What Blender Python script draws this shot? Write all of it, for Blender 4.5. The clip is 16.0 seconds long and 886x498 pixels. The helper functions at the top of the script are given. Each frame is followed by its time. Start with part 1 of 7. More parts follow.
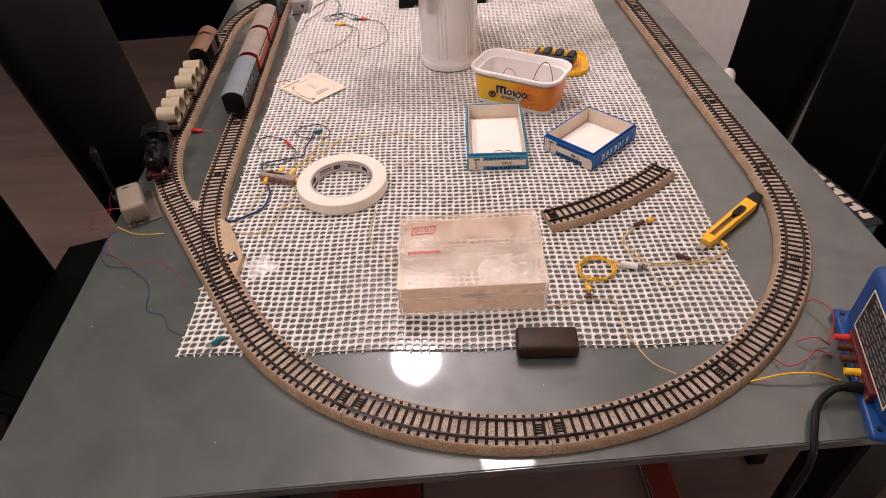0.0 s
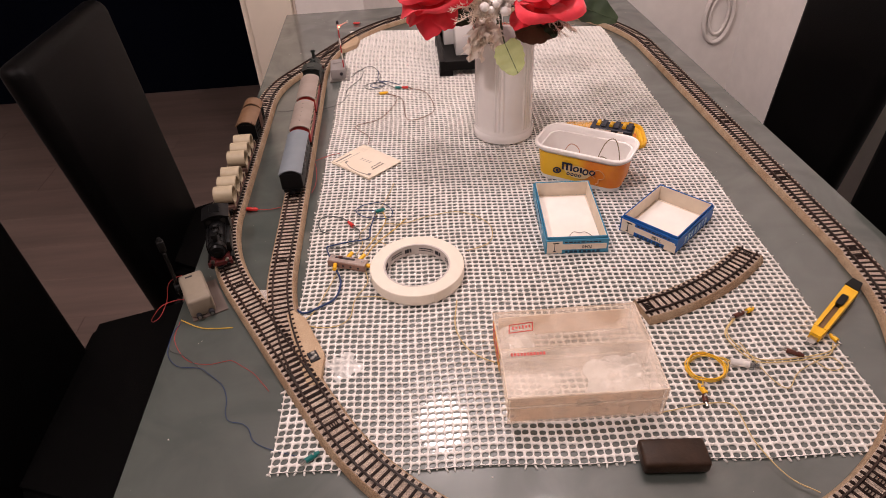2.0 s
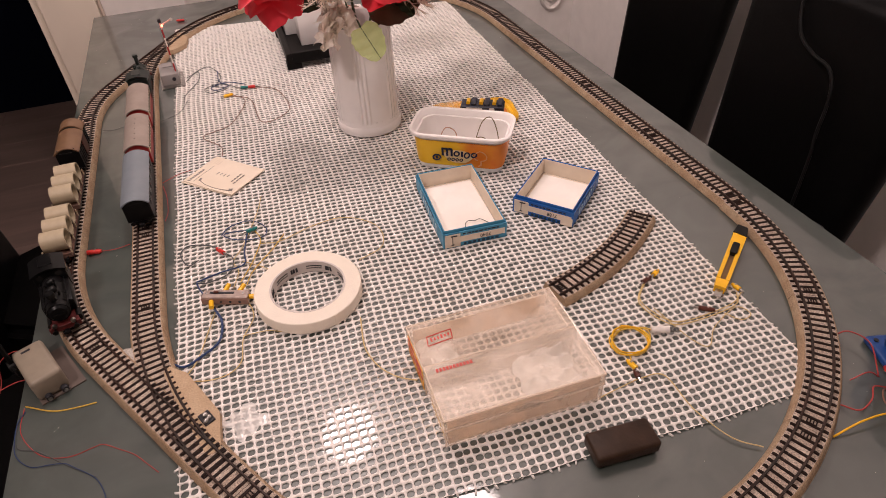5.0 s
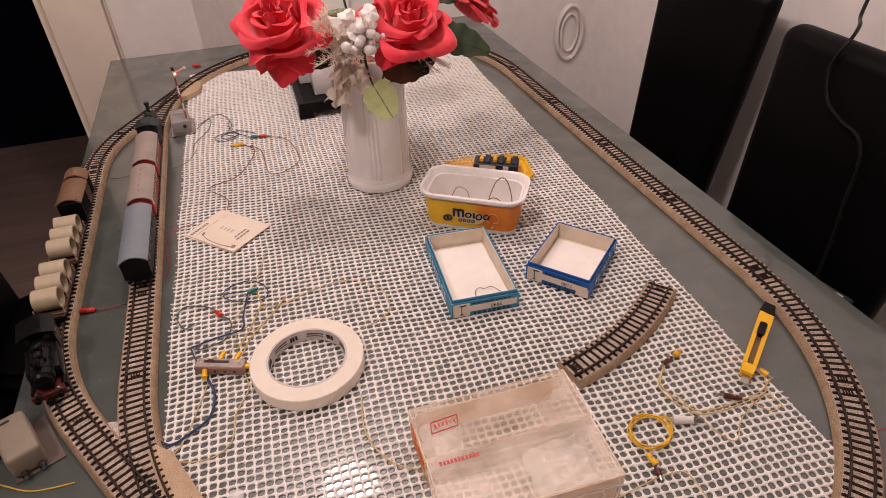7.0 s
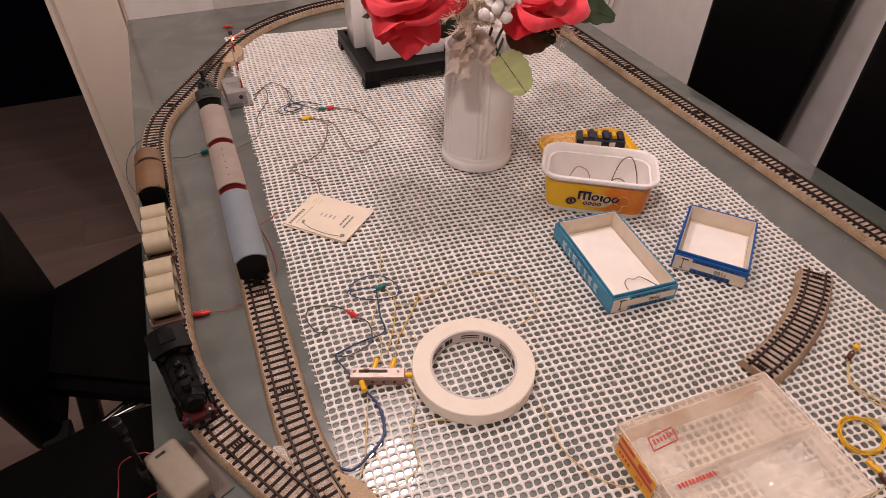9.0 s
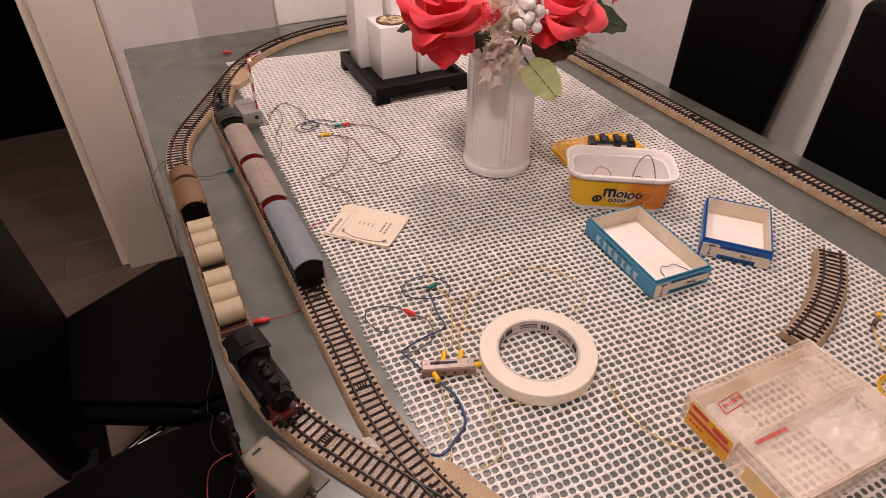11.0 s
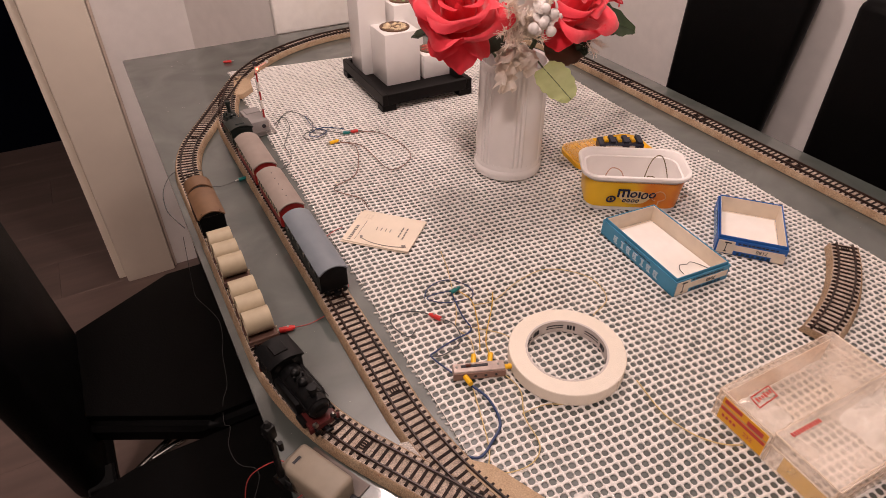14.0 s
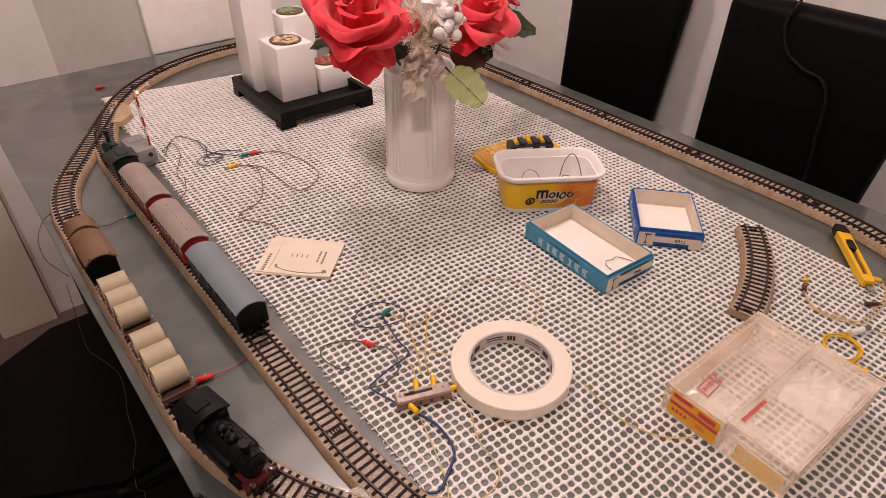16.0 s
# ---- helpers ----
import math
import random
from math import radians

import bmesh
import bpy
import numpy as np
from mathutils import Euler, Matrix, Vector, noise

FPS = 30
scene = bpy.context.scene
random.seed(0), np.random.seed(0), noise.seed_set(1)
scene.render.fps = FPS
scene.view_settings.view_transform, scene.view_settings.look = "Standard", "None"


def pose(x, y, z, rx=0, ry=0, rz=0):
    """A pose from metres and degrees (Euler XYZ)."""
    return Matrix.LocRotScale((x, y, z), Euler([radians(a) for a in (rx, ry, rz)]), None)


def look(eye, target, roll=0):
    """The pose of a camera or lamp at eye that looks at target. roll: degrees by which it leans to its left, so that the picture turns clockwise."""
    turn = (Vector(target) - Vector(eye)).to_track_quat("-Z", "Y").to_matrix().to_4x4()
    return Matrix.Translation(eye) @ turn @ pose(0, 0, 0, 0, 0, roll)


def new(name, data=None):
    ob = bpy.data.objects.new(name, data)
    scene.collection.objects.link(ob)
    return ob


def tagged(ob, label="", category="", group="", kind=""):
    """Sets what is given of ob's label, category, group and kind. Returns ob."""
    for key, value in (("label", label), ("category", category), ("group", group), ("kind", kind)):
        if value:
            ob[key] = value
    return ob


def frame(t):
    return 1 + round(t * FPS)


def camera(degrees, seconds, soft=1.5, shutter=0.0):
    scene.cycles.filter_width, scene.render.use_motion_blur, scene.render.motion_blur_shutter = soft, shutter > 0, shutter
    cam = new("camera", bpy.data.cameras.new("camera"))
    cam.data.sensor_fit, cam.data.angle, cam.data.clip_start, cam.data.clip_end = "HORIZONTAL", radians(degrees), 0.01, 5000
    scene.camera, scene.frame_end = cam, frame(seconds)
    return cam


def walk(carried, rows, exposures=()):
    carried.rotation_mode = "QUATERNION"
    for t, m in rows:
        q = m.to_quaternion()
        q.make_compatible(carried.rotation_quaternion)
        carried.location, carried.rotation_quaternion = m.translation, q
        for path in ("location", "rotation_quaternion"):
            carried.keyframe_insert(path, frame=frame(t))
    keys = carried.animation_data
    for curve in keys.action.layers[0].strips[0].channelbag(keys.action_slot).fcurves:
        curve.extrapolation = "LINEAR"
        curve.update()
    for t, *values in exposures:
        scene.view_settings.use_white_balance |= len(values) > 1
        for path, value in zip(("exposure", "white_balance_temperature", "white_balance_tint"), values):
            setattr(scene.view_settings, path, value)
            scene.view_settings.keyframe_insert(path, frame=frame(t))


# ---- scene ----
# the camera and its walk: seconds, eye, a point one metre ahead, lean
cam = camera(71.62, 16.0, soft=0.9)
PATH = [
    (0.0, (-0.0437, -0.6276, 1.2097), (-0.0314, 0.1172, 0.5426), -4.02),
    (0.5, (-0.0500, -0.6214, 1.2187), (-0.0295, 0.1495, 0.5821), -3.72),
    (1.0, (-0.0753, -0.5953, 1.2262), (-0.0605, 0.1868, 0.6033), -4.19),
    (1.5, (-0.1151, -0.5691, 1.2289), (-0.0912, 0.2114, 0.6042), -3.27),
    (2.0, (-0.1523, -0.5554, 1.2359), (-0.1102, 0.2300, 0.6183), -3.17),
    (2.5, (-0.1721, -0.5433, 1.2243), (-0.0900, 0.2340, 0.6006), -2.67),
    (3.0, (-0.1612, -0.5304, 1.2218), (-0.1052, 0.2438, 0.5913), -2.86),
    (3.5, (-0.1525, -0.5155, 1.2143), (-0.1003, 0.2453, 0.5674), -2.24),
    (4.0, (-0.1679, -0.5019, 1.2142), (-0.0224, 0.2435, 0.5637), -2.89),
    (4.2, (-0.1763, -0.4996, 1.2132), (0.0266, 0.2315, 0.5619), -2.86),
    (6.3, (-0.1478, -0.4536, 1.2174), (0.1134, 0.2802, 0.5901), -2.85),
    (6.5, (-0.1454, -0.4499, 1.2194), (0.1052, 0.2940, 0.5999), -2.50),
    (7.0, (-0.1521, -0.4392, 1.2213), (0.0915, 0.3229, 0.6214), -1.76),
    (7.5, (-0.1912, -0.4029, 1.2166), (0.0569, 0.3429, 0.5983), -0.88),
    (8.0, (-0.2383, -0.3620, 1.2171), (0.0331, 0.3643, 0.5856), -0.31),
    (8.5, (-0.2807, -0.3312, 1.2179), (0.0015, 0.3798, 0.5739), -0.39),
    (9.0, (-0.3198, -0.3054, 1.2138), (-0.0269, 0.3943, 0.5621), 0.46),
    (9.2, (-0.3429, -0.2974, 1.2132), (-0.0458, 0.4059, 0.5674), 0.57),
    (11.3, (-0.4358, -0.3016, 1.2037), (-0.0619, 0.3898, 0.5855), 0.20),
    (11.5, (-0.4445, -0.3001, 1.1984), (-0.0693, 0.3837, 0.5726), -0.14),
    (12.0, (-0.4544, -0.2976, 1.1934), (-0.0635, 0.3787, 0.5691), 0.42),
    (12.5, (-0.4579, -0.2944, 1.1936), (-0.0654, 0.3770, 0.5651), 0.57),
    (13.0, (-0.4646, -0.2931, 1.1978), (-0.0743, 0.3852, 0.5752), 0.57),
    (13.5, (-0.4638, -0.2892, 1.2053), (-0.0708, 0.3992, 0.5957), 0.34),
    (14.0, (-0.4610, -0.2857, 1.2070), (-0.0738, 0.4056, 0.5969), 0.16),
    (14.5, (-0.4606, -0.2824, 1.2049), (-0.0736, 0.4085, 0.5943), 0.23),
    (15.0, (-0.4528, -0.2796, 1.2042), (-0.0595, 0.3974, 0.5820), 0.14),
    (15.5, (-0.4415, -0.2685, 1.2051), (0.0005, 0.3990, 0.6058), 0.18),
    (16.0, (-0.4623, -0.2452, 1.1915), (0.0584, 0.3663, 0.5957), 1.08),
]
# the clip's white balance drifts from cool to warm
walk(cam, [(t, look(eye, ahead, lean)) for t, eye, ahead, lean in PATH],
     [(0.0, 0.02, 5900, 6), (2.5, -0.05, 6150, 8), (4.2, -0.08, 6200, 8), (6.3, -0.29, 6300, 10), (9.2, -0.29, 6250, 9), (11.5, -0.20, 6400, 9), (16.0, -0.21, 6450, 10)])

# ---- world, lamps, exposure ----
world = bpy.data.worlds.new("room_air")
scene.world = world
world.use_nodes = True
bg = world.node_tree.nodes["Background"]
bg.inputs["Color"].default_value = (1.0, 0.86, 0.72, 1)
bg.inputs["Strength"].default_value = 0.022


def disc_lamp(name, place, target, size, watts, colour):
    data = bpy.data.lights.new(name, "AREA")
    data.shape, data.size, data.energy, data.color = "DISK", size, watts, colour
    ob = new(name, data)
    ob.matrix_world = look(place, target)
    return ob


# two globes of one pendant fixture hang over the table; both show as discs in its glass
GLOBES = ((-0.125, 0.480, 1.690), (0.090, 0.142, 1.665))
for spot_at, watts in zip(GLOBES, (17.2, 4.4)):
    globe = bpy.data.lights.new("pendant_globe", "POINT")
    globe.energy, globe.shadow_soft_size, globe.color = watts, 0.066, (1.0, 0.785, 0.73)
    new("pendant_globe", globe).location = spot_at
# unseen fill lamp, added to brighten the near left and the front faces
disc_lamp("near_fill_lamp", (-0.95, -0.50, 2.47), (-0.32, 0.15, 0.75), 0.20, 19.5, (1.0, 0.785, 0.73))
scene.view_settings.exposure = 0.0

# ---- materials ----


def mat(name, colour, rough=0.5, metal=0.0, vary=0.12, scale=40.0, bump=0.0, bump_scale=200.0, spec=0.5, coat=0.0, trans=0.0, ior=1.45,
        second=None, second_scale=8.0, second_amount=0.5, random_tint=0.0, sheen=0.0, detail=4.0, emit=None, emit_strength=0.0, rough_vary=0.1, stretch=None):
    """A procedural surface: a colour that varies at two scales, uneven gloss and fine relief."""
    m = bpy.data.materials.new(name)
    m.use_nodes = True
    nt = m.node_tree
    b = nt.nodes["Principled BSDF"]
    tc = nt.nodes.new("ShaderNodeTexCoord")
    where = tc.outputs["Object"]
    if stretch:
        along = nt.nodes.new("ShaderNodeMapping")
        along.inputs["Scale"].default_value = stretch
        nt.links.new(where, along.inputs["Vector"])
        where = along.outputs["Vector"]

    def noise_at(s, d):
        n = nt.nodes.new("ShaderNodeTexNoise")
        n.inputs["Scale"].default_value, n.inputs["Detail"].default_value = s, d
        nt.links.new(where, n.inputs["Vector"])
        return n

    n1 = noise_at(scale, detail)
    ramp = nt.nodes.new("ShaderNodeMapRange")
    ramp.inputs["From Min"].default_value, ramp.inputs["From Max"].default_value = 0.25, 0.75
    ramp.inputs["To Min"].default_value, ramp.inputs["To Max"].default_value = 1 - vary, 1 + vary
    nt.links.new(n1.outputs["Fac"], ramp.inputs["Value"])
    base = nt.nodes.new("ShaderNodeMix")
    base.data_type = "RGBA"
    base.inputs["A"].default_value = (*colour, 1)
    base.inputs["B"].default_value = (*(second or colour), 1)
    n2 = noise_at(second_scale, 5)
    r2 = nt.nodes.new("ShaderNodeMapRange")
    r2.inputs["From Min"].default_value, r2.inputs["From Max"].default_value = 0.42, 0.68
    r2.inputs["To Max"].default_value = second_amount
    nt.links.new(n2.outputs["Fac"], r2.inputs["Value"])
    nt.links.new(r2.outputs["Result"], base.inputs["Factor"])
    mul = nt.nodes.new("ShaderNodeMix")
    mul.data_type, mul.blend_type = "RGBA", "MULTIPLY"
    mul.inputs["Factor"].default_value = 1
    grey = nt.nodes.new("ShaderNodeCombineColor")
    for c in ("Red", "Green", "Blue"):
        nt.links.new(ramp.outputs["Result"], grey.inputs[c])
    nt.links.new(base.outputs["Result"], mul.inputs["A"])
    nt.links.new(grey.outputs["Color"], mul.inputs["B"])
    out = mul.outputs["Result"]
    if random_tint:
        info = nt.nodes.new("ShaderNodeObjectInfo")
        rr = nt.nodes.new("ShaderNodeMapRange")
        rr.inputs["To Min"].default_value, rr.inputs["To Max"].default_value = 1 - random_tint, 1 + random_tint
        nt.links.new(info.outputs["Random"], rr.inputs["Value"])
        g2 = nt.nodes.new("ShaderNodeCombineColor")
        for c in ("Red", "Green", "Blue"):
            nt.links.new(rr.outputs["Result"], g2.inputs[c])
        m2 = nt.nodes.new("ShaderNodeMix")
        m2.data_type, m2.blend_type = "RGBA", "MULTIPLY"
        m2.inputs["Factor"].default_value = 1
        nt.links.new(out, m2.inputs["A"])
        nt.links.new(g2.outputs["Color"], m2.inputs["B"])
        out = m2.outputs["Result"]
    nt.links.new(out, b.inputs["Base Color"])
    rv = nt.nodes.new("ShaderNodeMapRange")
    rv.inputs["To Min"].default_value, rv.inputs["To Max"].default_value = max(0.02, rough - rough_vary), min(1, rough + rough_vary)
    nt.links.new(n2.outputs["Fac"], rv.inputs["Value"])
    nt.links.new(rv.outputs["Result"], b.inputs["Roughness"])
    b.inputs["Metallic"].default_value = metal
    b.inputs["Specular IOR Level"].default_value = spec
    b.inputs["Coat Weight"].default_value = coat
    b.inputs["Coat Roughness"].default_value = 0.08
    b.inputs["Transmission Weight"].default_value = trans
    b.inputs["IOR"].default_value = ior
    b.inputs["Sheen Weight"].default_value = sheen
    if emit:
        b.inputs["Emission Color"].default_value = (*emit, 1)
        b.inputs["Emission Strength"].default_value = emit_strength
    if bump:
        n3 = noise_at(bump_scale, 3)
        bp = nt.nodes.new("ShaderNodeBump")
        bp.inputs["Strength"].default_value, bp.inputs["Distance"].default_value = bump, 0.002
        nt.links.new(n3.outputs["Fac"], bp.inputs["Height"])
        nt.links.new(bp.outputs["Normal"], b.inputs["Normal"])
    return m


M_GLASS = mat("grey_table_glass", (0.061, 0.073, 0.065), 0.055, vary=0.07, scale=14, second=(0.073, 0.087, 0.078), second_scale=7, rough_vary=0.04, spec=0.8, coat=0.5)


def smudge(m, scale, low, high, rough):
    """A thin uneven film of finger marks: hazy gloss over a sharp surface."""
    nt = m.node_tree
    b = nt.nodes["Principled BSDF"]
    tc = nt.nodes.new("ShaderNodeTexCoord")
    n = nt.nodes.new("ShaderNodeTexNoise")
    n.inputs["Scale"].default_value, n.inputs["Detail"].default_value, n.inputs["Distortion"].default_value = scale, 6, 1.2
    r = nt.nodes.new("ShaderNodeMapRange")
    r.inputs["From Min"].default_value, r.inputs["From Max"].default_value = 0.35, 0.70
    r.inputs["To Min"].default_value, r.inputs["To Max"].default_value = low, high
    nt.links.new(tc.outputs["Object"], n.inputs["Vector"])
    nt.links.new(n.outputs["Fac"], r.inputs["Value"])
    nt.links.new(r.outputs["Result"], b.inputs["Coat Weight"])
    b.inputs["Coat Roughness"].default_value = rough
    b.inputs["Coat IOR"].default_value = 2.0


smudge(M_GLASS, 9, 0.36, 0.80, 0.34)
M_MAT = mat("white_foam_mesh", (0.87, 0.83, 0.79), 0.38, vary=0.05, scale=300, bump=0.15, bump_scale=900, second=(0.72, 0.66, 0.58), second_scale=5, second_amount=0.35)
M_CORK = mat("cork_ballast", (0.335, 0.225, 0.135), 0.85, vary=0.45, scale=700, bump=0.6, bump_scale=900, second=(0.43, 0.33, 0.22), second_scale=60, second_amount=0.7)
M_BALLAST = mat("speckled_ballast", (0.46, 0.36, 0.285), 0.52, spec=0.6, vary=0.65, scale=900, bump=0.8, bump_scale=1100, second=(0.66, 0.56, 0.47), second_scale=80, second_amount=0.6)
M_SLEEPER = mat("dark_sleeper", (0.018, 0.0095, 0.007), 0.6, spec=0.2, vary=0.3, scale=400, random_tint=0.25)
M_RAIL = mat("brown_rail", (0.040, 0.019, 0.013), 0.38, spec=0.35, vary=0.25, scale=120, second=(0.03, 0.024, 0.02), second_scale=25, second_amount=0.8)
M_BLACK = mat("black_leather", (0.0020, 0.0018, 0.0018), 0.46, vary=0.2, scale=60, bump=0.16, bump_scale=350, spec=0.10)
M_PLASTIC_BLACK = mat("black_plastic", (0.006, 0.006, 0.006), 0.4, spec=0.25, vary=0.2, scale=80)
M_WALL = mat("white_wall_paint", (0.84, 0.80, 0.765), 0.75, vary=0.04, scale=30, bump=0.12, bump_scale=260, second=(0.81, 0.76, 0.72), second_scale=2.5)
M_TRIM = mat("white_gloss_trim", (0.78, 0.73, 0.69), 0.35, vary=0.03, scale=20)
M_CEIL = mat("white_ceiling_paint", (0.78, 0.76, 0.73), 0.9, vary=0.03)
M_PLANK = mat("grey_brown_laminate", (0.205, 0.147, 0.126), 0.42, vary=0.16, scale=30, second=(0.155, 0.110, 0.095), second_scale=9, second_amount=0.8, random_tint=0.05, stretch=(0.12, 1, 1))
M_CERAMIC = mat("white_ceramic", (0.86, 0.83, 0.81), 0.22, vary=0.03, scale=40, coat=0.4, bump=0.05, bump_scale=120)


def translucent(m, colour, amount):
    """Thin cloth or silk: part of the light passes through and comes out on the other side."""
    nt = m.node_tree
    t = nt.nodes.new("ShaderNodeBsdfTranslucent")
    t.inputs["Color"].default_value = (*colour, 1)
    x = nt.nodes.new("ShaderNodeMixShader")
    x.inputs["Fac"].default_value = amount
    nt.links.new(nt.nodes["Principled BSDF"].outputs["BSDF"], x.inputs[1])
    nt.links.new(t.outputs["BSDF"], x.inputs[2])
    nt.links.new(x.outputs["Shader"], nt.nodes["Material Output"].inputs["Surface"])


M_CHROME = mat("worn_chrome", (0.60, 0.58, 0.55), 0.22, metal=1.0, vary=0.1)


# ---- mesh helpers ----
def finish(bm, smooth=35):
    bmesh.ops.recalc_face_normals(bm, faces=bm.faces[:])
    lim = radians(smooth)
    for f in bm.faces:
        f.smooth = True
    for e in bm.edges:
        e.smooth = len(e.link_faces) == 2 and e.calc_face_angle(0) < lim
    return bm


def part(name, bm, material, parent, label="", at=None):
    """One mesh object under a thing or a part."""
    me = bpy.data.meshes.new(name)
    finish(bm).to_mesh(me)
    bm.free()
    me.materials.append(material)
    ob = new(name, me)
    ob.parent = parent
    if at is not None:
        ob.matrix_basis = at
    if label:
        ob["label"] = label
    if name == "printed_bar":
        ob["kind"] = "stuff"
    return ob


def shared(name, me, parent, m):
    """One more object on a mesh that others use too."""
    ob = new(name, me)
    ob.parent = parent
    ob.matrix_basis = m
    return ob


def thing(name, m, label, category, group="", kind=""):
    ob = new(name)
    ob.empty_display_size = 0.01
    ob.matrix_basis = m
    return tagged(ob, label, category, group, kind)


def solo(name, bm, material, label, category, m=None, group="", kind=""):
    """A thing that is one mesh."""
    ob = part(name, bm, material, None, at=m)
    return tagged(ob, label, category, group, kind)


def box(bm, c, s, bevel=0.0, seg=1, turn=0.0):
    r = bmesh.ops.create_cube(bm, size=1.0, matrix=pose(*c, 0, 0, turn) @ Matrix.Diagonal((*s, 1)))
    if bevel:
        es = list({e for v in r["verts"] for e in v.link_edges})
        bmesh.ops.bevel(bm, geom=es, offset=bevel, segments=seg, affect="EDGES", profile=0.5)
    return bm


def rod(bm, a, b, r0, r1=None, seg=12, caps=True):
    a, b = Vector(a), Vector(b)
    d = b - a
    m = Matrix.Translation((a + b) / 2) @ d.to_track_quat("Z", "Y").to_matrix().to_4x4()
    bmesh.ops.create_cone(bm, cap_ends=caps, segments=seg, radius1=r0, radius2=r0 if r1 is None else r1, depth=d.length, matrix=m)
    return bm


def ball(bm, c, r, seg=10, squash=1.0):
    bmesh.ops.create_uvsphere(bm, u_segments=seg, v_segments=max(5, seg * 2 // 3), radius=r, matrix=Matrix.Translation(c) @ Matrix.Diagonal((1, 1, squash, 1)))
    return bm


def lathe(bm, profile, seg=48, ripple=None, m=None):
    """Turn a profile of (radius, height) round z; ripple(angle, height) scales the radius."""
    rings = []
    for r, z in profile:
        ring = []
        for k in range(seg):
            a = 2 * math.pi * k / seg
            rr = r * (ripple(a, z) if ripple else 1)
            v = Vector((rr * math.cos(a), rr * math.sin(a), z))
            ring.append(bm.verts.new(m @ v if m else v))
        rings.append(ring)
    for p, q in zip(rings, rings[1:]):
        for k in range(seg):
            bm.faces.new((p[k], p[(k + 1) % seg], q[(k + 1) % seg], q[k]))
    return rings


def glide(points, steps=6):
    """A smooth curve through points."""
    P = [Vector(p) for p in points]
    P = [2 * P[0] - P[1]] + P + [2 * P[-1] - P[-2]]
    out = []
    for a, b, c, d in zip(P, P[1:], P[2:], P[3:]):
        for k in range(steps):
            t = k / steps
            out.append(0.5 * (2 * b + (c - a) * t + (2 * a - 5 * b + 4 * c - d) * t * t + (3 * b - a - 3 * c + d) * t ** 3))
    return out + [P[-2]]


def tube(bm, path, r, seg=6):
    """A round cord along a path."""
    rings = []
    for k, p in enumerate(path):
        d = (path[min(k + 1, len(path) - 1)] - path[max(k - 1, 0)]).normalized()
        side = d.cross(Vector((0, 0, 1)))
        side = side.normalized() if side.length > 1e-4 else Vector((1, 0, 0))
        up = side.cross(d)
        rings.append([bm.verts.new(p + r * (math.cos(2 * math.pi * j / seg) * side + math.sin(2 * math.pi * j / seg) * up)) for j in range(seg)])
    for p, q in zip(rings, rings[1:]):
        for j in range(seg):
            bm.faces.new((p[j], p[(j + 1) % seg], q[(j + 1) % seg], q[j]))
    bm.faces.new(rings[0])
    bm.faces.new(rings[-1][::-1])
    return bm


def sweep(bm, path, section, closed=True):
    """Carry a section of (across, up) along a path of (x, y, heading)."""
    rings = []
    for x, y, h in path:
        rings.append([bm.verts.new((x + a * math.sin(h), y - a * math.cos(h), z)) for a, z in section])
    n = len(section)
    for p, q in zip(rings, rings[1:]):
        for j in range(n if closed else n - 1):
            bm.faces.new((p[j], q[j], q[(j + 1) % n], p[(j + 1) % n]))
    bm.faces.new(rings[0])
    bm.faces.new(rings[-1][::-1])
    return bm


def prism(bm, outline, z0, z1):
    """An upright block on an outline of (x, y)."""
    lo = [bm.verts.new((x, y, z0)) for x, y in outline]
    hi = [bm.verts.new((x, y, z1)) for x, y in outline]
    n = len(outline)
    bm.faces.new(lo[::-1])
    bm.faces.new(hi)
    for k in range(n):
        bm.faces.new((lo[k], lo[(k + 1) % n], hi[(k + 1) % n], hi[k]))
    return bm


def rounded(w, d, r, seg=5):
    """The outline of a rectangle with rounded corners."""
    out = []
    for cx, cy, a0 in ((w / 2 - r, d / 2 - r, 0), (-w / 2 + r, d / 2 - r, 90), (-w / 2 + r, -d / 2 + r, 180), (w / 2 - r, -d / 2 + r, 270)):
        for k in range(seg + 1):
            a = radians(a0 + 90 * k / seg)
            out.append((cx + r * math.cos(a), cy + r * math.sin(a)))
    return out


B = bmesh.new
TOP = 0.75          # the table's surface
RIGHT, LEFT, NEAR, FAR = 0.434, -0.434, -0.383, 1.092

# ---- the room ----
def wall(name, a, b, thick, z1, material=M_WALL, z0=0.0, label="plain white painted wall of the room"):
    a, b = Vector(a), Vector(b)
    d = (b - a).normalized()
    n = Vector((d.y, -d.x)) * thick
    bm = prism(B(), [tuple(a), tuple(b), tuple(b - n), tuple(a - n)], z0, z1)
    return solo(name, bm, material, label, "wall", kind="structure")


CEILING = 2.5
wall("wall_far", (-0.11, 1.13), (0.82, 1.13), 0.12, CEILING)
wall("wall_slant", (-0.25, 1.42), (-0.11, 1.13), 0.10, CEILING)
wall("wall_recess", (-0.60, 1.42), (-0.25, 1.42), 0.12, CEILING)
wall("wall_right", (0.82, 1.13), (0.82, -2.2), 0.12, CEILING)
wall("wall_near", (0.94, -2.2), (-2.2, -2.2), 0.12, CEILING)
wall("wall_left", (-2.2, -2.2), (-2.2, 2.62), 0.12, CEILING)
# near-black navy: the darkness of the unlit hall is put into its wall colour
M_HALL_DARKNESS = mat("hall_darkness_navy", (0.0026, 0.0036, 0.0085), 0.8, vary=0.1, spec=0.03)
wall("wall_hall", (-2.2, 2.5), (-0.6, 2.5), 0.12, CEILING, M_HALL_DARKNESS, label="wall of the unlit hall, its darkness put into the colour")
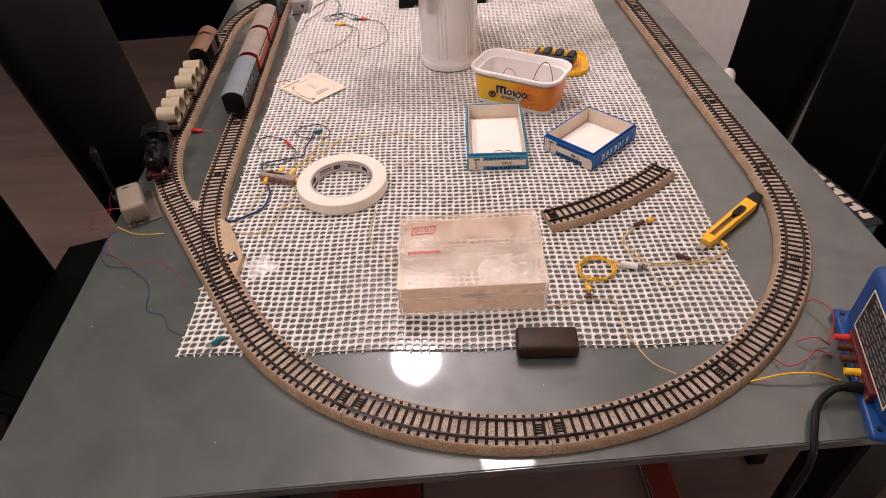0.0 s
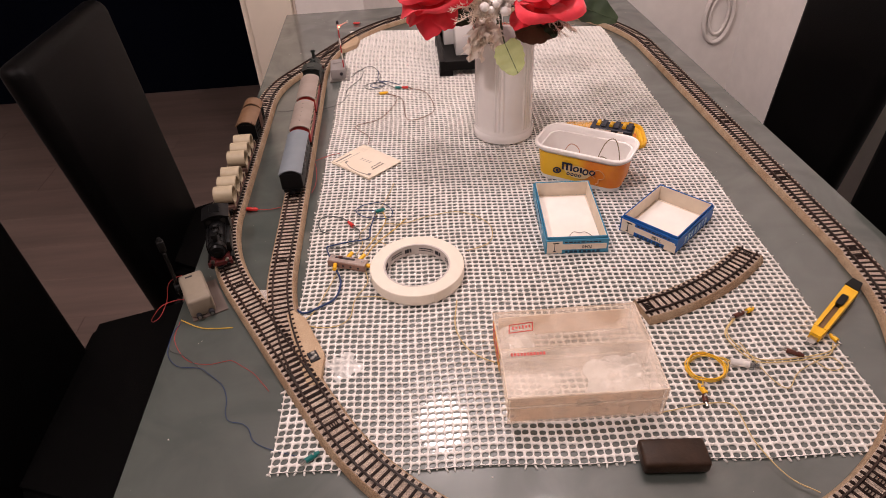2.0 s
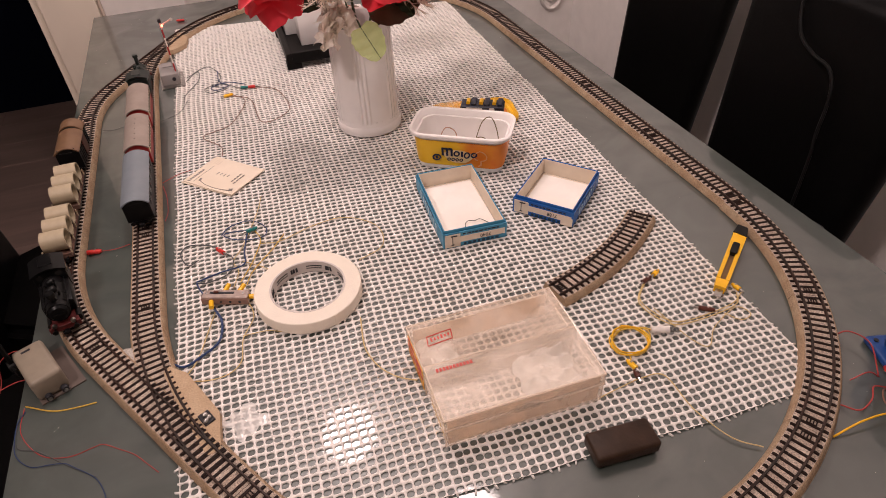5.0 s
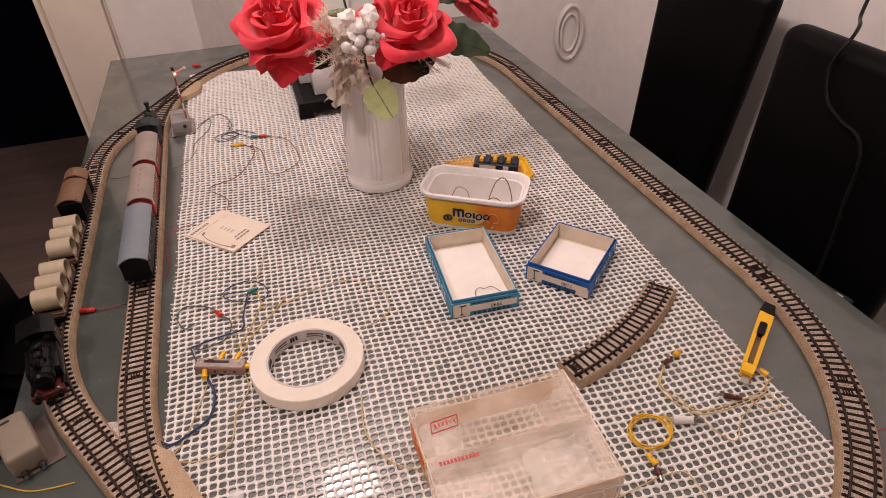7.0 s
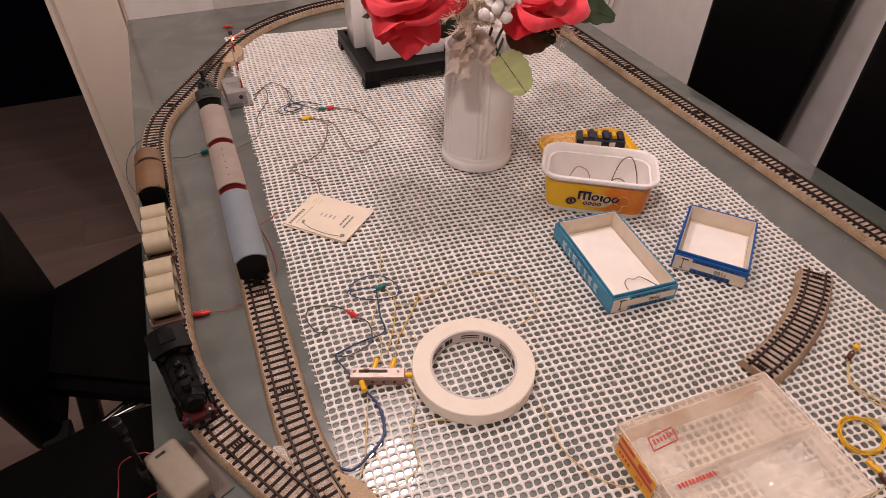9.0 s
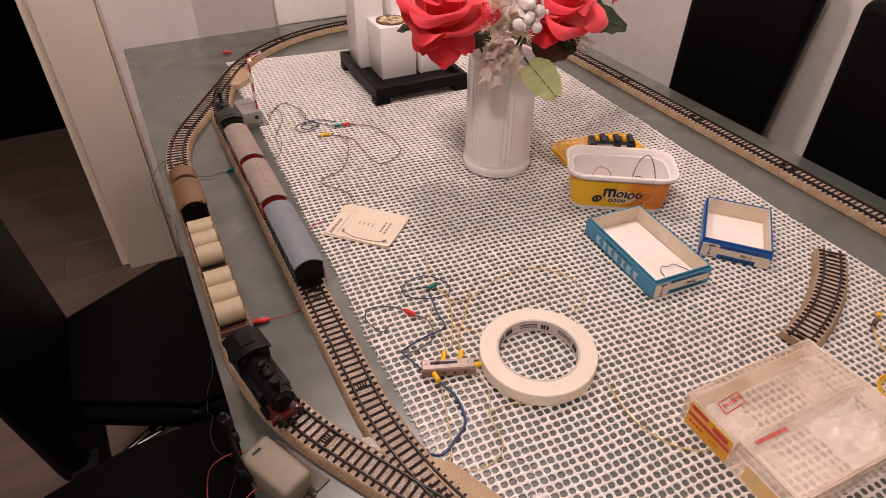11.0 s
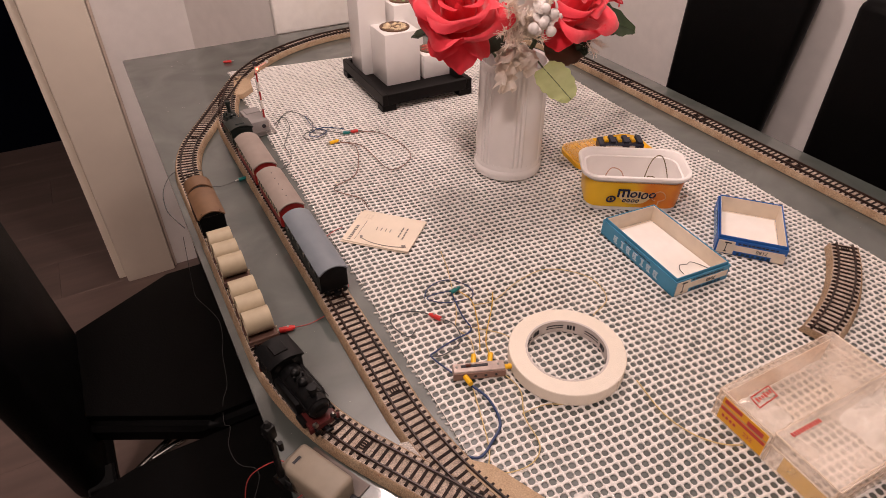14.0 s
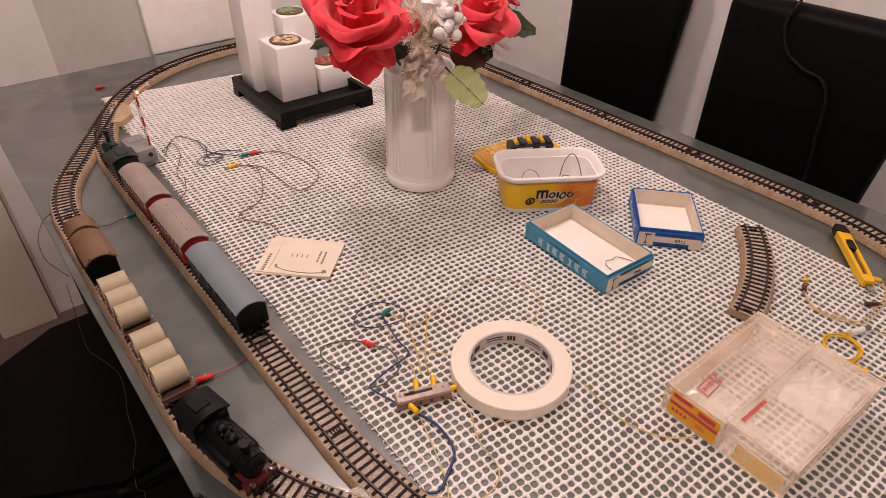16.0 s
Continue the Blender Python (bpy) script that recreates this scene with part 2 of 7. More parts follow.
wall("wall_hall_side", (-0.60, 2.5), (-0.60, 1.54), 0.12, CEILING, M_HALL_DARKNESS, label="wall of the unlit hall, its darkness put into the colour")
solo("ceiling", box(B(), (-0.9, 0.6, CEILING + 0.05), (4.2, 6.0, 0.1)), M_CEIL, "plain white ceiling over the room", "ceiling", kind="structure")

# the pendant's cord and cap over its glowing globe, and a ring added round the unseen fill lamp
M_CORD = mat("grey_lamp_metal", (0.30, 0.29, 0.28), 0.4, metal=0.6)
for gx, gy, gz in GLOBES:
    pend = thing("pendant_lamp", pose(gx, gy, gz), "pendant lamp hanging over the table", "lamp", "pendants over the table")
    part("cord", rod(B(), (0, 0, 0.105), (0, 0, CEILING - 0.02 - gz), 0.003, seg=8), M_CORD, pend)
    part("cap", rod(B(), (0, 0, 0.085), (0, 0, 0.120), 0.030, 0.018, seg=24), M_CORD, pend)
    part("ceiling_rose", rod(B(), (0, 0, CEILING - 0.03 - gz), (0, 0, CEILING - 0.0005 - gz), 0.05, seg=24), M_CORD, pend)
ring_bm = B()
rr = lathe(ring_bm, [(0.112, CEILING - 0.0005), (0.135, CEILING - 0.0005), (0.132, CEILING - 0.010), (0.112, CEILING - 0.010)], 40)
for k in range(40):
    ring_bm.faces.new((rr[3][k], rr[3][(k + 1) % 40], rr[0][(k + 1) % 40], rr[0][k]))
solo("spot_ring", ring_bm, M_CORD, "metal ring added round the unseen fill lamp", "lamp", Matrix.Translation((-0.95, -0.50, 0)))

# ---- table ----
table = thing("dining_table", pose(0, 0, 0), "dining table with a grey-green glass top", "table")
bm = prism(B(), [(LEFT, NEAR), (RIGHT, NEAR), (RIGHT, FAR), (LEFT, FAR)], TOP - 0.012, TOP)
bmesh.ops.bevel(bm, geom=[e for e in bm.edges], offset=0.0012, segments=2, affect="EDGES")
part("tabletop", bm, M_GLASS, table, "smooth grey-green back-painted glass top")
for sx, sy in ((-1, 0), (1, 0), (-1, 1), (1, 1)):
    part("leg", box(B(), (sx * 0.38, NEAR + 0.07 if sy == 0 else FAR - 0.07, 0.369), (0.06, 0.06, 0.738), 0.004), M_PLASTIC_BLACK, table)
part("apron", box(B(), (0, (NEAR + FAR) / 2, 0.70), (0.70, 1.25, 0.05), 0.003), M_PLASTIC_BLACK, table)


# ---- track ----
BED = 0.009
GAUGE = 0.0172


def run(x, y, h, length, curv, n):
    """n + 1 stations (x, y, heading) along an arc or a straight."""
    out = []
    for k in range(n + 1):
        s = length * k / n
        if abs(curv) < 1e-6:
            out.append((x + s * math.cos(h), y + s * math.sin(h), h))
        else:
            a = h + curv * s
            out.append((x + (math.sin(a) - math.sin(h)) / curv, y - (math.cos(a) - math.cos(h)) / curv, a))
    return out


def sleeper_mesh():
    bm = box(B(), (0, 0, BED + 0.0005), (0.0025, 0.0276, 0.0012))
    box(bm, (0, 0, BED + 0.0013), (0.0014, 0.0016, 0.0008))
    for s in (-1, 1):
        box(bm, (0, s * 0.0112, BED + 0.0014), (0.0020, 0.0026, 0.0010))
    me = bpy.data.meshes.new("sleeper")
    bm.to_mesh(me)
    bm.free()
    me.materials.append(M_SLEEPER)
    return me


SLEEPER = sleeper_mesh()
BED_SECTION = [(-0.0185, 0.0), (0.0185, 0.0), (0.0178, 0.003), (0.0158, BED - 0.0006), (0.0150, BED), (-0.0150, BED), (-0.0158, BED - 0.0006), (-0.0178, 0.003)]
RAIL_SECTION = [(-0.0011, 0.0), (0.0011, 0.0), (0.0011, 0.0005), (0.0004, 0.0008), (0.0004, 0.0018), (0.00065, 0.0020), (0.00065, 0.0027), (-0.00065, 0.0027), (-0.00065, 0.0020), (-0.0004, 0.0018), (-0.0004, 0.0008), (-0.0011, 0.0005)]
PITCH = 0.0076


def lay_rails(owner, length, curv, start=(0.0, 0.0, 0.0), lift=0.0, skip=0.0, names=("roadbed", "rail")):
    n = max(2, int(length / 0.012)) if curv else 2
    path = run(*start, length, curv, n)
    part(names[0], sweep(B(), path, [(a, z + lift) for a, z in BED_SECTION]), M_CORK, owner)
    part("ballast", sweep(B(), path, [(a, BED + lift + z) for a, z in ((-0.0146, -0.0008), (0.0146, -0.0008), (0.0142, 0.0003), (-0.0142, 0.0003))]), M_BALLAST, owner)
    for side in (-1, 1):
        sec = [(side * GAUGE / 2 + a, BED + lift + 0.0009 + z) for a, z in RAIL_SECTION]
        part(names[1], sweep(B(), path, sec), M_RAIL, owner)
    k = int(length / PITCH)
    for j in range(k):
        s = (j + 0.5) * length / k
        if s < skip:
            continue
        x, y, h = run(*start, s, curv, 1)[-1] if s > 0 else start
        shared("sleeper", SLEEPER, owner, Matrix.Translation((x, y, lift)) @ Matrix.Rotation(h, 4, "Z"))


def track_piece(start, length, curv, label, lift=TOP + 0.0008):
    """One length of track; returns where the next begins."""
    x, y, h = start
    t = thing("track_section", Matrix.Translation((x, y, lift)) @ Matrix.Rotation(h, 4, "Z"), label, "model track", "track of the model railway")
    lay_rails(t, length - 0.0006, curv)
    # the joint: two short dark fishplates and a stamped clip between the rails
    for side in (-1, 1):
        part("joiner", box(B(), (0.004, side * GAUGE / 2, BED + 0.0012), (0.010, 0.0028, 0.0016), 0.0003), M_SLEEPER, t)
    for s in (0.0085, length - 0.0085):
        px, py, ph = run(0, 0, 0, s, curv, 1)[-1]
        bm = B()
        for side in (-1, 1):
            box(bm, (side * 0.0030, 0, 0), (0.0011, 0.0085, 0.0014), 0.0001)
        for k in range(4):
            box(bm, (0, -0.0037 + 0.00247 * k, 0), (0.0050, 0.0009, 0.0014))
        part("contact_plate", bm, M_SLEEPER, t, at=Matrix.Translation((px, py, BED + 0.0011)) @ Matrix.Rotation(ph, 4, "Z"))
    x2, y2, h2 = run(x, y, h, length, curv, 8)[-1]
    return (x2, y2, h2)


CURVED = "curved length of model track on tan cork ballast with dark rails"
STRAIGHT = "straight length of model track on tan cork ballast with dark rails"
NR, FR = 0.329, 0.340
p = (0.366, -0.027, radians(-90))
for k in range(5):
    p = track_piece(p, NR * radians(30), -1 / NR, CURVED)
TURNOUT_A = p
p = run(*p, 0.232, 0, 1)[-1]
p = track_piece(p, NR * radians(30), -1 / NR, CURVED)
OUTER_X = p[0]
bend = 0.26
T2 = (0.028 + FR * math.cos(radians(150)), 0.678 + FR * math.sin(radians(150)))
s2 = (T2[0] - (OUTER_X + (1 - math.cos(radians(30))) * bend)) / 0.5
y_bend = T2[1] - s2 * math.sin(radians(60)) - bend * 0.5
rest = y_bend - p[1]
p = track_piece(p, rest / 2, 0, STRAIGHT)
p = track_piece(p, rest / 2, 0, STRAIGHT)
p = track_piece(p, bend * radians(30), -1 / bend, CURVED)
TURNOUT_B = p
p = run(*p, s2, 0, 1)[-1]
for k in range(5):
    p = track_piece(p, FR * radians(30), -1 / FR, CURVED)
rest = p[1] + 0.027
for k in range(4):
    p = track_piece(p, rest / 4, 0, STRAIGHT)

# the two turnouts and the siding between them
SIDE_R = 0.43
SIDE_X = -0.320


def turnout(start, length, branch_start, branch_curv, label, mirrored):
    x, y, h = start
    m = Matrix.Translation((x, y, TOP + 0.0008)) @ Matrix.Rotation(h, 4, "Z")
    t = thing("track_turnout", m, label, "model track", "track of the model railway")
    lay_rails(t, length, 0)
    local = m.inverted() @ Vector((branch_start[0], branch_start[1], TOP + 0.0008))
    lay_rails(t, SIDE_R * radians(30), branch_curv, (local.x, local.y, branch_start[2] - h), lift=-0.0005, skip=0.0)
    return t


# where the siding leaves the slanting line: its bend ends upright at SIDE_X
drop = (1 - math.cos(radians(30))) * SIDE_R
ax, ay, ah = TURNOUT_A
s = (ax - (SIDE_X + drop)) / 0.5
leave = (ax - 0.5 * s, ay + math.sin(radians(60)) * s, radians(120))
turnout_near = turnout(TURNOUT_A, 0.2315, leave, -1 / SIDE_R, "model turnout where the siding leaves the oval", False)
side_start = run(*leave, SIDE_R * radians(30), -1 / SIDE_R, 4)[-1]
# at the far end the bend starts upright and ends on the slanting line
s = (T2[0] - (SIDE_X + drop)) / 0.5
join = (T2[0] - 0.5 * s, T2[1] - math.sin(radians(60)) * s)
side_end = (SIDE_X, join[1] - SIDE_R * 0.5, radians(90))
turnout(TURNOUT_B, s2 - 0.0005, side_end, -1 / SIDE_R, "model turnout where the siding joins the oval", True)
n_side = 4
q = side_start
for k in range(n_side):
    q = track_piece(q, (side_end[1] - side_start[1]) / n_side, 0, STRAIGHT)

# ---- the white mesh mat under it all ----
def mesh_mat():
    """A woven, foam-coated net: every opening is a hole with a rounded rim."""
    NL, NRC, FRC, FL = (Vector(c) for c in ((-0.300, -0.238), (0.262, -0.281), (0.312, 0.832), (-0.262, 0.922)))
    nx, ny = 72, 152
    rng = np.random.RandomState(4)
    jig = rng.uniform(-0.06, 0.06, (ny, nx, 2))
    size = rng.uniform(0.92, 1.06, (ny, nx))
    verts, faces = [], []
    corner = {}

    def place(u, v, z):
        a = NL.lerp(NRC, u / nx)
        b = FL.lerp(FRC, u / nx)
        c = a.lerp(b, v / ny)
        return (c.x + 0.0010 * math.sin(v * 0.23), c.y + 0.0012 * math.sin(u * 0.31), z)

    def grid(i, j):
        if (i, j) not in corner:
            corner[i, j] = len(verts)
            verts.append(place(i, j, 0.0022))
        return corner[i, j]

    def mid(key, u, v):
        if key not in corner:
            corner[key] = len(verts)
            verts.append(place(u, v, 0.0019))
        return corner[key]

    for j in range(ny):
        for i in range(nx):
            ring = [grid(i, j), mid(("h", i, j), i + 0.5, j), grid(i + 1, j), mid(("v", i + 1, j), i + 1, j + 0.5),
                    grid(i + 1, j + 1), mid(("h", i, j + 1), i + 0.5, j + 1), grid(i, j + 1), mid(("v", i, j), i, j + 0.5)]
            cx, cy = i + 0.5 + jig[j, i, 0], j + 0.5 + jig[j, i, 1]
            hole, foot = [], []
            for k in range(8):
                a = radians(225 + 45 * k)
                rx, ry = 0.430 * size[j, i], 0.412 * size[j, i]
                f = 1.10 if k % 2 == 0 else 1.0
                u, v = cx + rx * f * math.cos(a) + 0.07 * math.sin(a), cy + ry * f * math.sin(a)
                hole.append(len(verts))
                verts.append(place(u, v, 0.0013))
                foot.append(len(verts))
                verts.append(place(u, v, 0.0))
            for k in range(8):
                l = (k + 1) % 8
                faces.append((ring[k], ring[l], hole[l], hole[k]))
                faces.append((hole[k], hole[l], foot[l], foot[k]))
    # frayed cord ends along the cut sides
    for i, j, du, dv in [(0, j, -1, 0) for j in range(ny + 1)] + [(nx, j, 1, 0) for j in range(ny + 1)] + [(i, 0, 0, -1) for i in range(nx + 1)]:
        reach = rng.uniform(0.05, 0.55)
        skew = rng.uniform(-0.25, 0.25)
        k = len(verts)
        for t, h in ((0.0, 0.12), (1.0, 0.09)):
            u, v = i + du * reach * t + (skew * t if dv else 0), j + dv * reach * t + (skew * t if du else 0)
            for s, z in ((-h, 0.0), (-h, 0.0013), (h, 0.0013), (h, 0.0)):
                verts.append(place(u + (s if dv else 0), v + (s if du else 0), z))
        faces += [(k, k + 1, k + 5, k + 4), (k + 1, k + 2, k + 6, k + 5), (k + 2, k + 3, k + 7, k + 6), (k + 4, k + 5, k + 6, k + 7)]
    me = bpy.data.meshes.new("mesh_mat")
    me.from_pydata(verts, [], faces)
    me.update()
    for f in me.polygons:
        f.use_smooth = True
    me.materials.append(M_MAT)
    ob = new("mesh_mat", me)
    ob.location = (0, 0, TOP + 0.0002)
    return tagged(ob, "white foam-coated anti-slip mesh mat spread on the glass table", "mat", kind="stuff")


mesh_mat()

# ---- black leather chairs ----
def chair_at(m, label, w=0.31, seat=((-0.13, 0.13), (-0.19, 0.19)), rake=0.0):
    c = thing("dining_chair", m, label, "chair", "chairs round the table")
    (b0, b1), (f0, f1) = seat
    bm = prism(B(), [(b0, 0.0), (f0, -0.17), (f0, -0.37), (f0 + 0.03, -0.40), (f1 - 0.03, -0.40), (f1, -0.37), (f1, -0.17), (b1, 0.0)], 0.43, 0.48)
    bmesh.ops.bevel(bm, geom=bm.edges[:], offset=0.016, segments=3, affect="EDGES")
    part("seat", bm, M_BLACK, c)
    bm = B()
    box(bm, (0, 0.0, 0.665), (w, 0.045, 0.53), 0.020, 4)
    for v in bm.verts:
        t = max(0, (v.co.z - 0.42) / 0.5)
        v.co.y += 0.05 * t * t
        v.co.x *= 1 + 0.2 * (t - 0.4)
    part("backrest", bm, M_BLACK, c)
    for sx in (-1, 1):
        for y, lean in ((-0.36, 0.0), (-0.015, rake)):
            bm = box(B(), (sx * (w / 2 - 0.025), y, 0.216), (0.036, 0.036, 0.432), 0.003)
            for v in bm.verts:
                v.co.y += lean * (1 - v.co.z / 0.432)
            part("leg", bm, M_PLASTIC_BLACK, c)
    return c


BLACK_CHAIR = "high-backed black leather dining chair pushed in at the table"
left_chair = chair_at(pose(-0.655, 0.50, 0, 0, 0, 90), BLACK_CHAIR, 0.31, ((-0.066, 0.145), (-0.158, 0.235)), 0.08)
for a, b in (((-0.125, -0.045), (-0.075, -0.126)), ((-0.108, -0.078), (-0.082, -0.185))):
    part("brace", rod(B(), (*a, 0.398), (*b, 0.404), 0.0055, seg=14), M_CHROME, left_chair, "chrome brace under the seat")
chair_at(pose(-0.745, 0.08, 0, 0, 0, 90), BLACK_CHAIR, 0.31, ((-0.13, 0.21), (-0.19, 0.258)))
chair_at(pose(0.671, 0.538, 0, 0, 0, -83), BLACK_CHAIR, 0.243)
chair_at(pose(0.594, 0.120, 0, 0, 0, -90), BLACK_CHAIR, 0.295)

# ---- model trains ----
M_LOCO = mat("matt_black_loco", (0.004, 0.004, 0.0043), 0.36, spec=0.22, vary=0.3, scale=150)
M_LOCO_GREEN = mat("dark_green_loco", (0.012, 0.018, 0.016), 0.42, vary=0.2, scale=150)
M_RED = mat("dark_red_paint", (0.30, 0.018, 0.016), 0.40, vary=0.12, scale=150, second=(0.22, 0.012, 0.012), second_scale=40)
M_RED_DARK = mat("dull_red_frame", (0.085, 0.010, 0.009), 0.5, vary=0.2, scale=150)
M_CREAM = mat("cream_paint", (0.66, 0.55, 0.36), 0.45, vary=0.06, scale=150)
M_ROOF = mat("beige_grey_roof", (0.30, 0.245, 0.21), 0.55, vary=0.06, scale=90, second=(0.25, 0.20, 0.175), second_scale=30)
M_ROOF_BLUE = mat("blue_grey_roof", (0.19, 0.215, 0.24), 0.50, vary=0.05, scale=90, second=(0.16, 0.185, 0.21), second_scale=25)
M_ROOF_BROWN = mat("brown_roof", (0.17, 0.095, 0.050), 0.50, vary=0.12, scale=90, second=(0.13, 0.07, 0.04), second_scale=30)
M_TUBE = mat("beige_tube", (0.44, 0.365, 0.25), 0.50, vary=0.06, scale=120, second=(0.38, 0.31, 0.20), second_scale=40)
M_WOOD_DARK = mat("brown_wagon_floor", (0.10, 0.05, 0.035), 0.6, vary=0.2, scale=150)
M_WINDOW = mat("dark_window", (0.03, 0.028, 0.026), 0.12, vary=0.1)
M_STEEL = mat("bare_steel", (0.42, 0.40, 0.38), 0.30, metal=1.0, vary=0.1)
RAIL_TOP = TOP + 0.0008 + BED + 0.0036


def wheel_mesh():
    bm = rod(B(), (0, -0.0014, 0), (0, 0.0014, 0), 0.0055, seg=18)
    rod(bm, (0, -0.0020, 0), (0, -0.0012, 0), 0.0064, seg=18)
    rod(bm, (0, 0.0014, 0), (0, 0.0020, 0), 0.0022, seg=10)
    me = bpy.data.meshes.new("wheel")
    finish(bm).to_mesh(me)
    bm.free()
    me.materials.append(M_LOCO)
    return me


WHEEL = wheel_mesh()


def wheels(owner, stations, r=0.0055):
    k = r / 0.0055
    for x in stations:
        for side in (-1, 1):
            m = Matrix.Translation((x, side * 0.0078, r)) @ Matrix.Rotation(0 if side > 0 else math.pi, 4, "Z") @ Matrix.Diagonal((k, 1, k, 1))
            shared("wheel", WHEEL, owner, m)


def buffers(owner, length):
    for end in (-1, 1):
        bm = B()
        for side in (-1, 1):
            rod(bm, (end * length / 2, side * 0.0095, 0.0105), (end * (length / 2 + 0.005), side * 0.0095, 0.0105), 0.0010, seg=8)
            rod(bm, (end * (length / 2 + 0.005), side * 0.0095, 0.0105), (end * (length / 2 + 0.006), side * 0.0095, 0.0105), 0.0026, seg=12)
        part("buffer_pair", bm, M_LOCO, owner)
        bm = box(B(), (end * (length / 2 + 0.004), 0, 0.007), (0.009, 0.004, 0.0014), 0.0003)
        box(bm, (end * (length / 2 + 0.008), 0, 0.0085), (0.0014, 0.007, 0.0035), 0.0003)
        part("coupling", bm, M_LOCO, owner)


def arched(bm, length, width, z0, rise, thick, seg=12, over=0.0):
    """A roof: an arch over the width, carried along the length."""
    half = width / 2
    rad = (half * half + rise * rise) / (2 * rise)
    a0 = math.asin(min(1, half / rad))
    outer, inner = [], []
    for k in range(seg + 1):
        a = -a0 + 2 * a0 * k / seg
        y, z = rad * math.sin(a), z0 + rad * math.cos(a) - (rad - rise)
        outer.append((y, z))
        inner.append((y * (1 - thick / half), z - thick))
    loop = outer + inner[::-1]
    lo = [bm.verts.new((-length / 2 - over, y, z)) for y, z in loop]
    hi = [bm.verts.new((length / 2 + over, y, z)) for y, z in loop]
    n = len(loop)
    for k in range(n):
        bm.faces.new((lo[k], lo[(k + 1) % n], hi[(k + 1) % n], hi[k]))
    for k in range(seg):
        for s in (lo, hi):
            f = (s[k], s[k + 1], s[n - 2 - k], s[n - 1 - k])
            bm.faces.new(f if s is lo else f[::-1])
    return bm


def on_rails(x, y, heading):
    return Matrix.Translation((x, y, RAIL_TOP)) @ Matrix.Rotation(heading, 4, "Z")


def coach(m, length, body, roof, label, band, vents, windows):
    c = thing("railway_coach", m, label, "model coach", "coaches of the passenger train")
    w, z0, z1 = 0.0305, 0.0095, 0.0350
    part("underframe", box(B(), (0, 0, 0.0082), (length - 0.004, 0.024, 0.003), 0.0004), M_LOCO, c)
    hull = part("body", box(B(), (0, 0, (z0 + z1) / 2), (length - 0.003, w, z1 - z0), 0.0008), body, c)
    bm = arched(B(), length, w + 0.0022, z1 - 0.001, 0.0072, 0.0012, over=0.0)
    roof_ob = part("roof", bm, roof, c)
    prof = [(-w / 2, z1 - 0.002), (w / 2, z1 - 0.002)] + [((w / 2) * math.cos(radians(a)), z1 - 0.002 + 0.0066 * math.sin(radians(a))) for a in range(15, 180, 15)]
    for end in (-1, 1):
        bm = B()
        a = [bm.verts.new((end * (length / 2 - 0.0016), y, z)) for y, z in prof]
        b = [bm.verts.new((end * (length / 2 - 0.0040), y, z)) for y, z in prof]
        bm.faces.new(a)
        bm.faces.new(b[::-1])
        for k in range(len(prof)):
            bm.faces.new((a[k], a[(k + 1) % len(prof)], b[(k + 1) % len(prof)], b[k]))
        part("end_wall", bm, body, c)
    if band:
        for side in (-1, 1):
            strip = part("window_band", box(B(), (0, side * (w / 2 + 0.0002), 0.0285), (length - 0.008, 0.0008, 0.0098), 0.0002), M_CREAM, c, "cream window band")
            for k in range(windows):
                x = (k - (windows - 1) / 2) * (length - 0.014) / windows
                part("window", box(B(), (x, side * (w / 2 + 0.0005), 0.0290), (0.0055, 0.0010, 0.0070), 0.0002), M_WINDOW, strip)
    else:
        for side in (-1, 1):
            for k in range(windows):
                x = (k - (windows - 1) / 2) * (length - 0.014) / windows
                part("window", box(B(), (x, side * (w / 2 + 0.0002), 0.0275), (0.0075, 0.0009, 0.0080), 0.0003), M_WINDOW, c)
    for k in range(vents):
        x = (k - (vents - 1) / 2) * length * 0.62 / max(1, vents - 1)
        part("roof_vent", rod(B(), (x, 0, z1 + 0.0058), (x, 0, z1 + 0.0068), 0.0007, 0.0006, seg=8), M_LOCO, roof_ob)
    bm = B()
    for side in (-1, 1):
        box(bm, (0, side * 0.0138, 0.0045), (length * 0.8, 0.0016, 0.0022), 0.0003)
        for end in (-1, 1):
            box(bm, (end * length * 0.33, side * 0.0115, 0.0058), (0.014, 0.002, 0.005), 0.0006)
    part("step_board", bm, M_LOCO, c)
    wheels(c, (-length * 0.33, length * 0.33))
    buffers(c, length - 0.004)
    return c


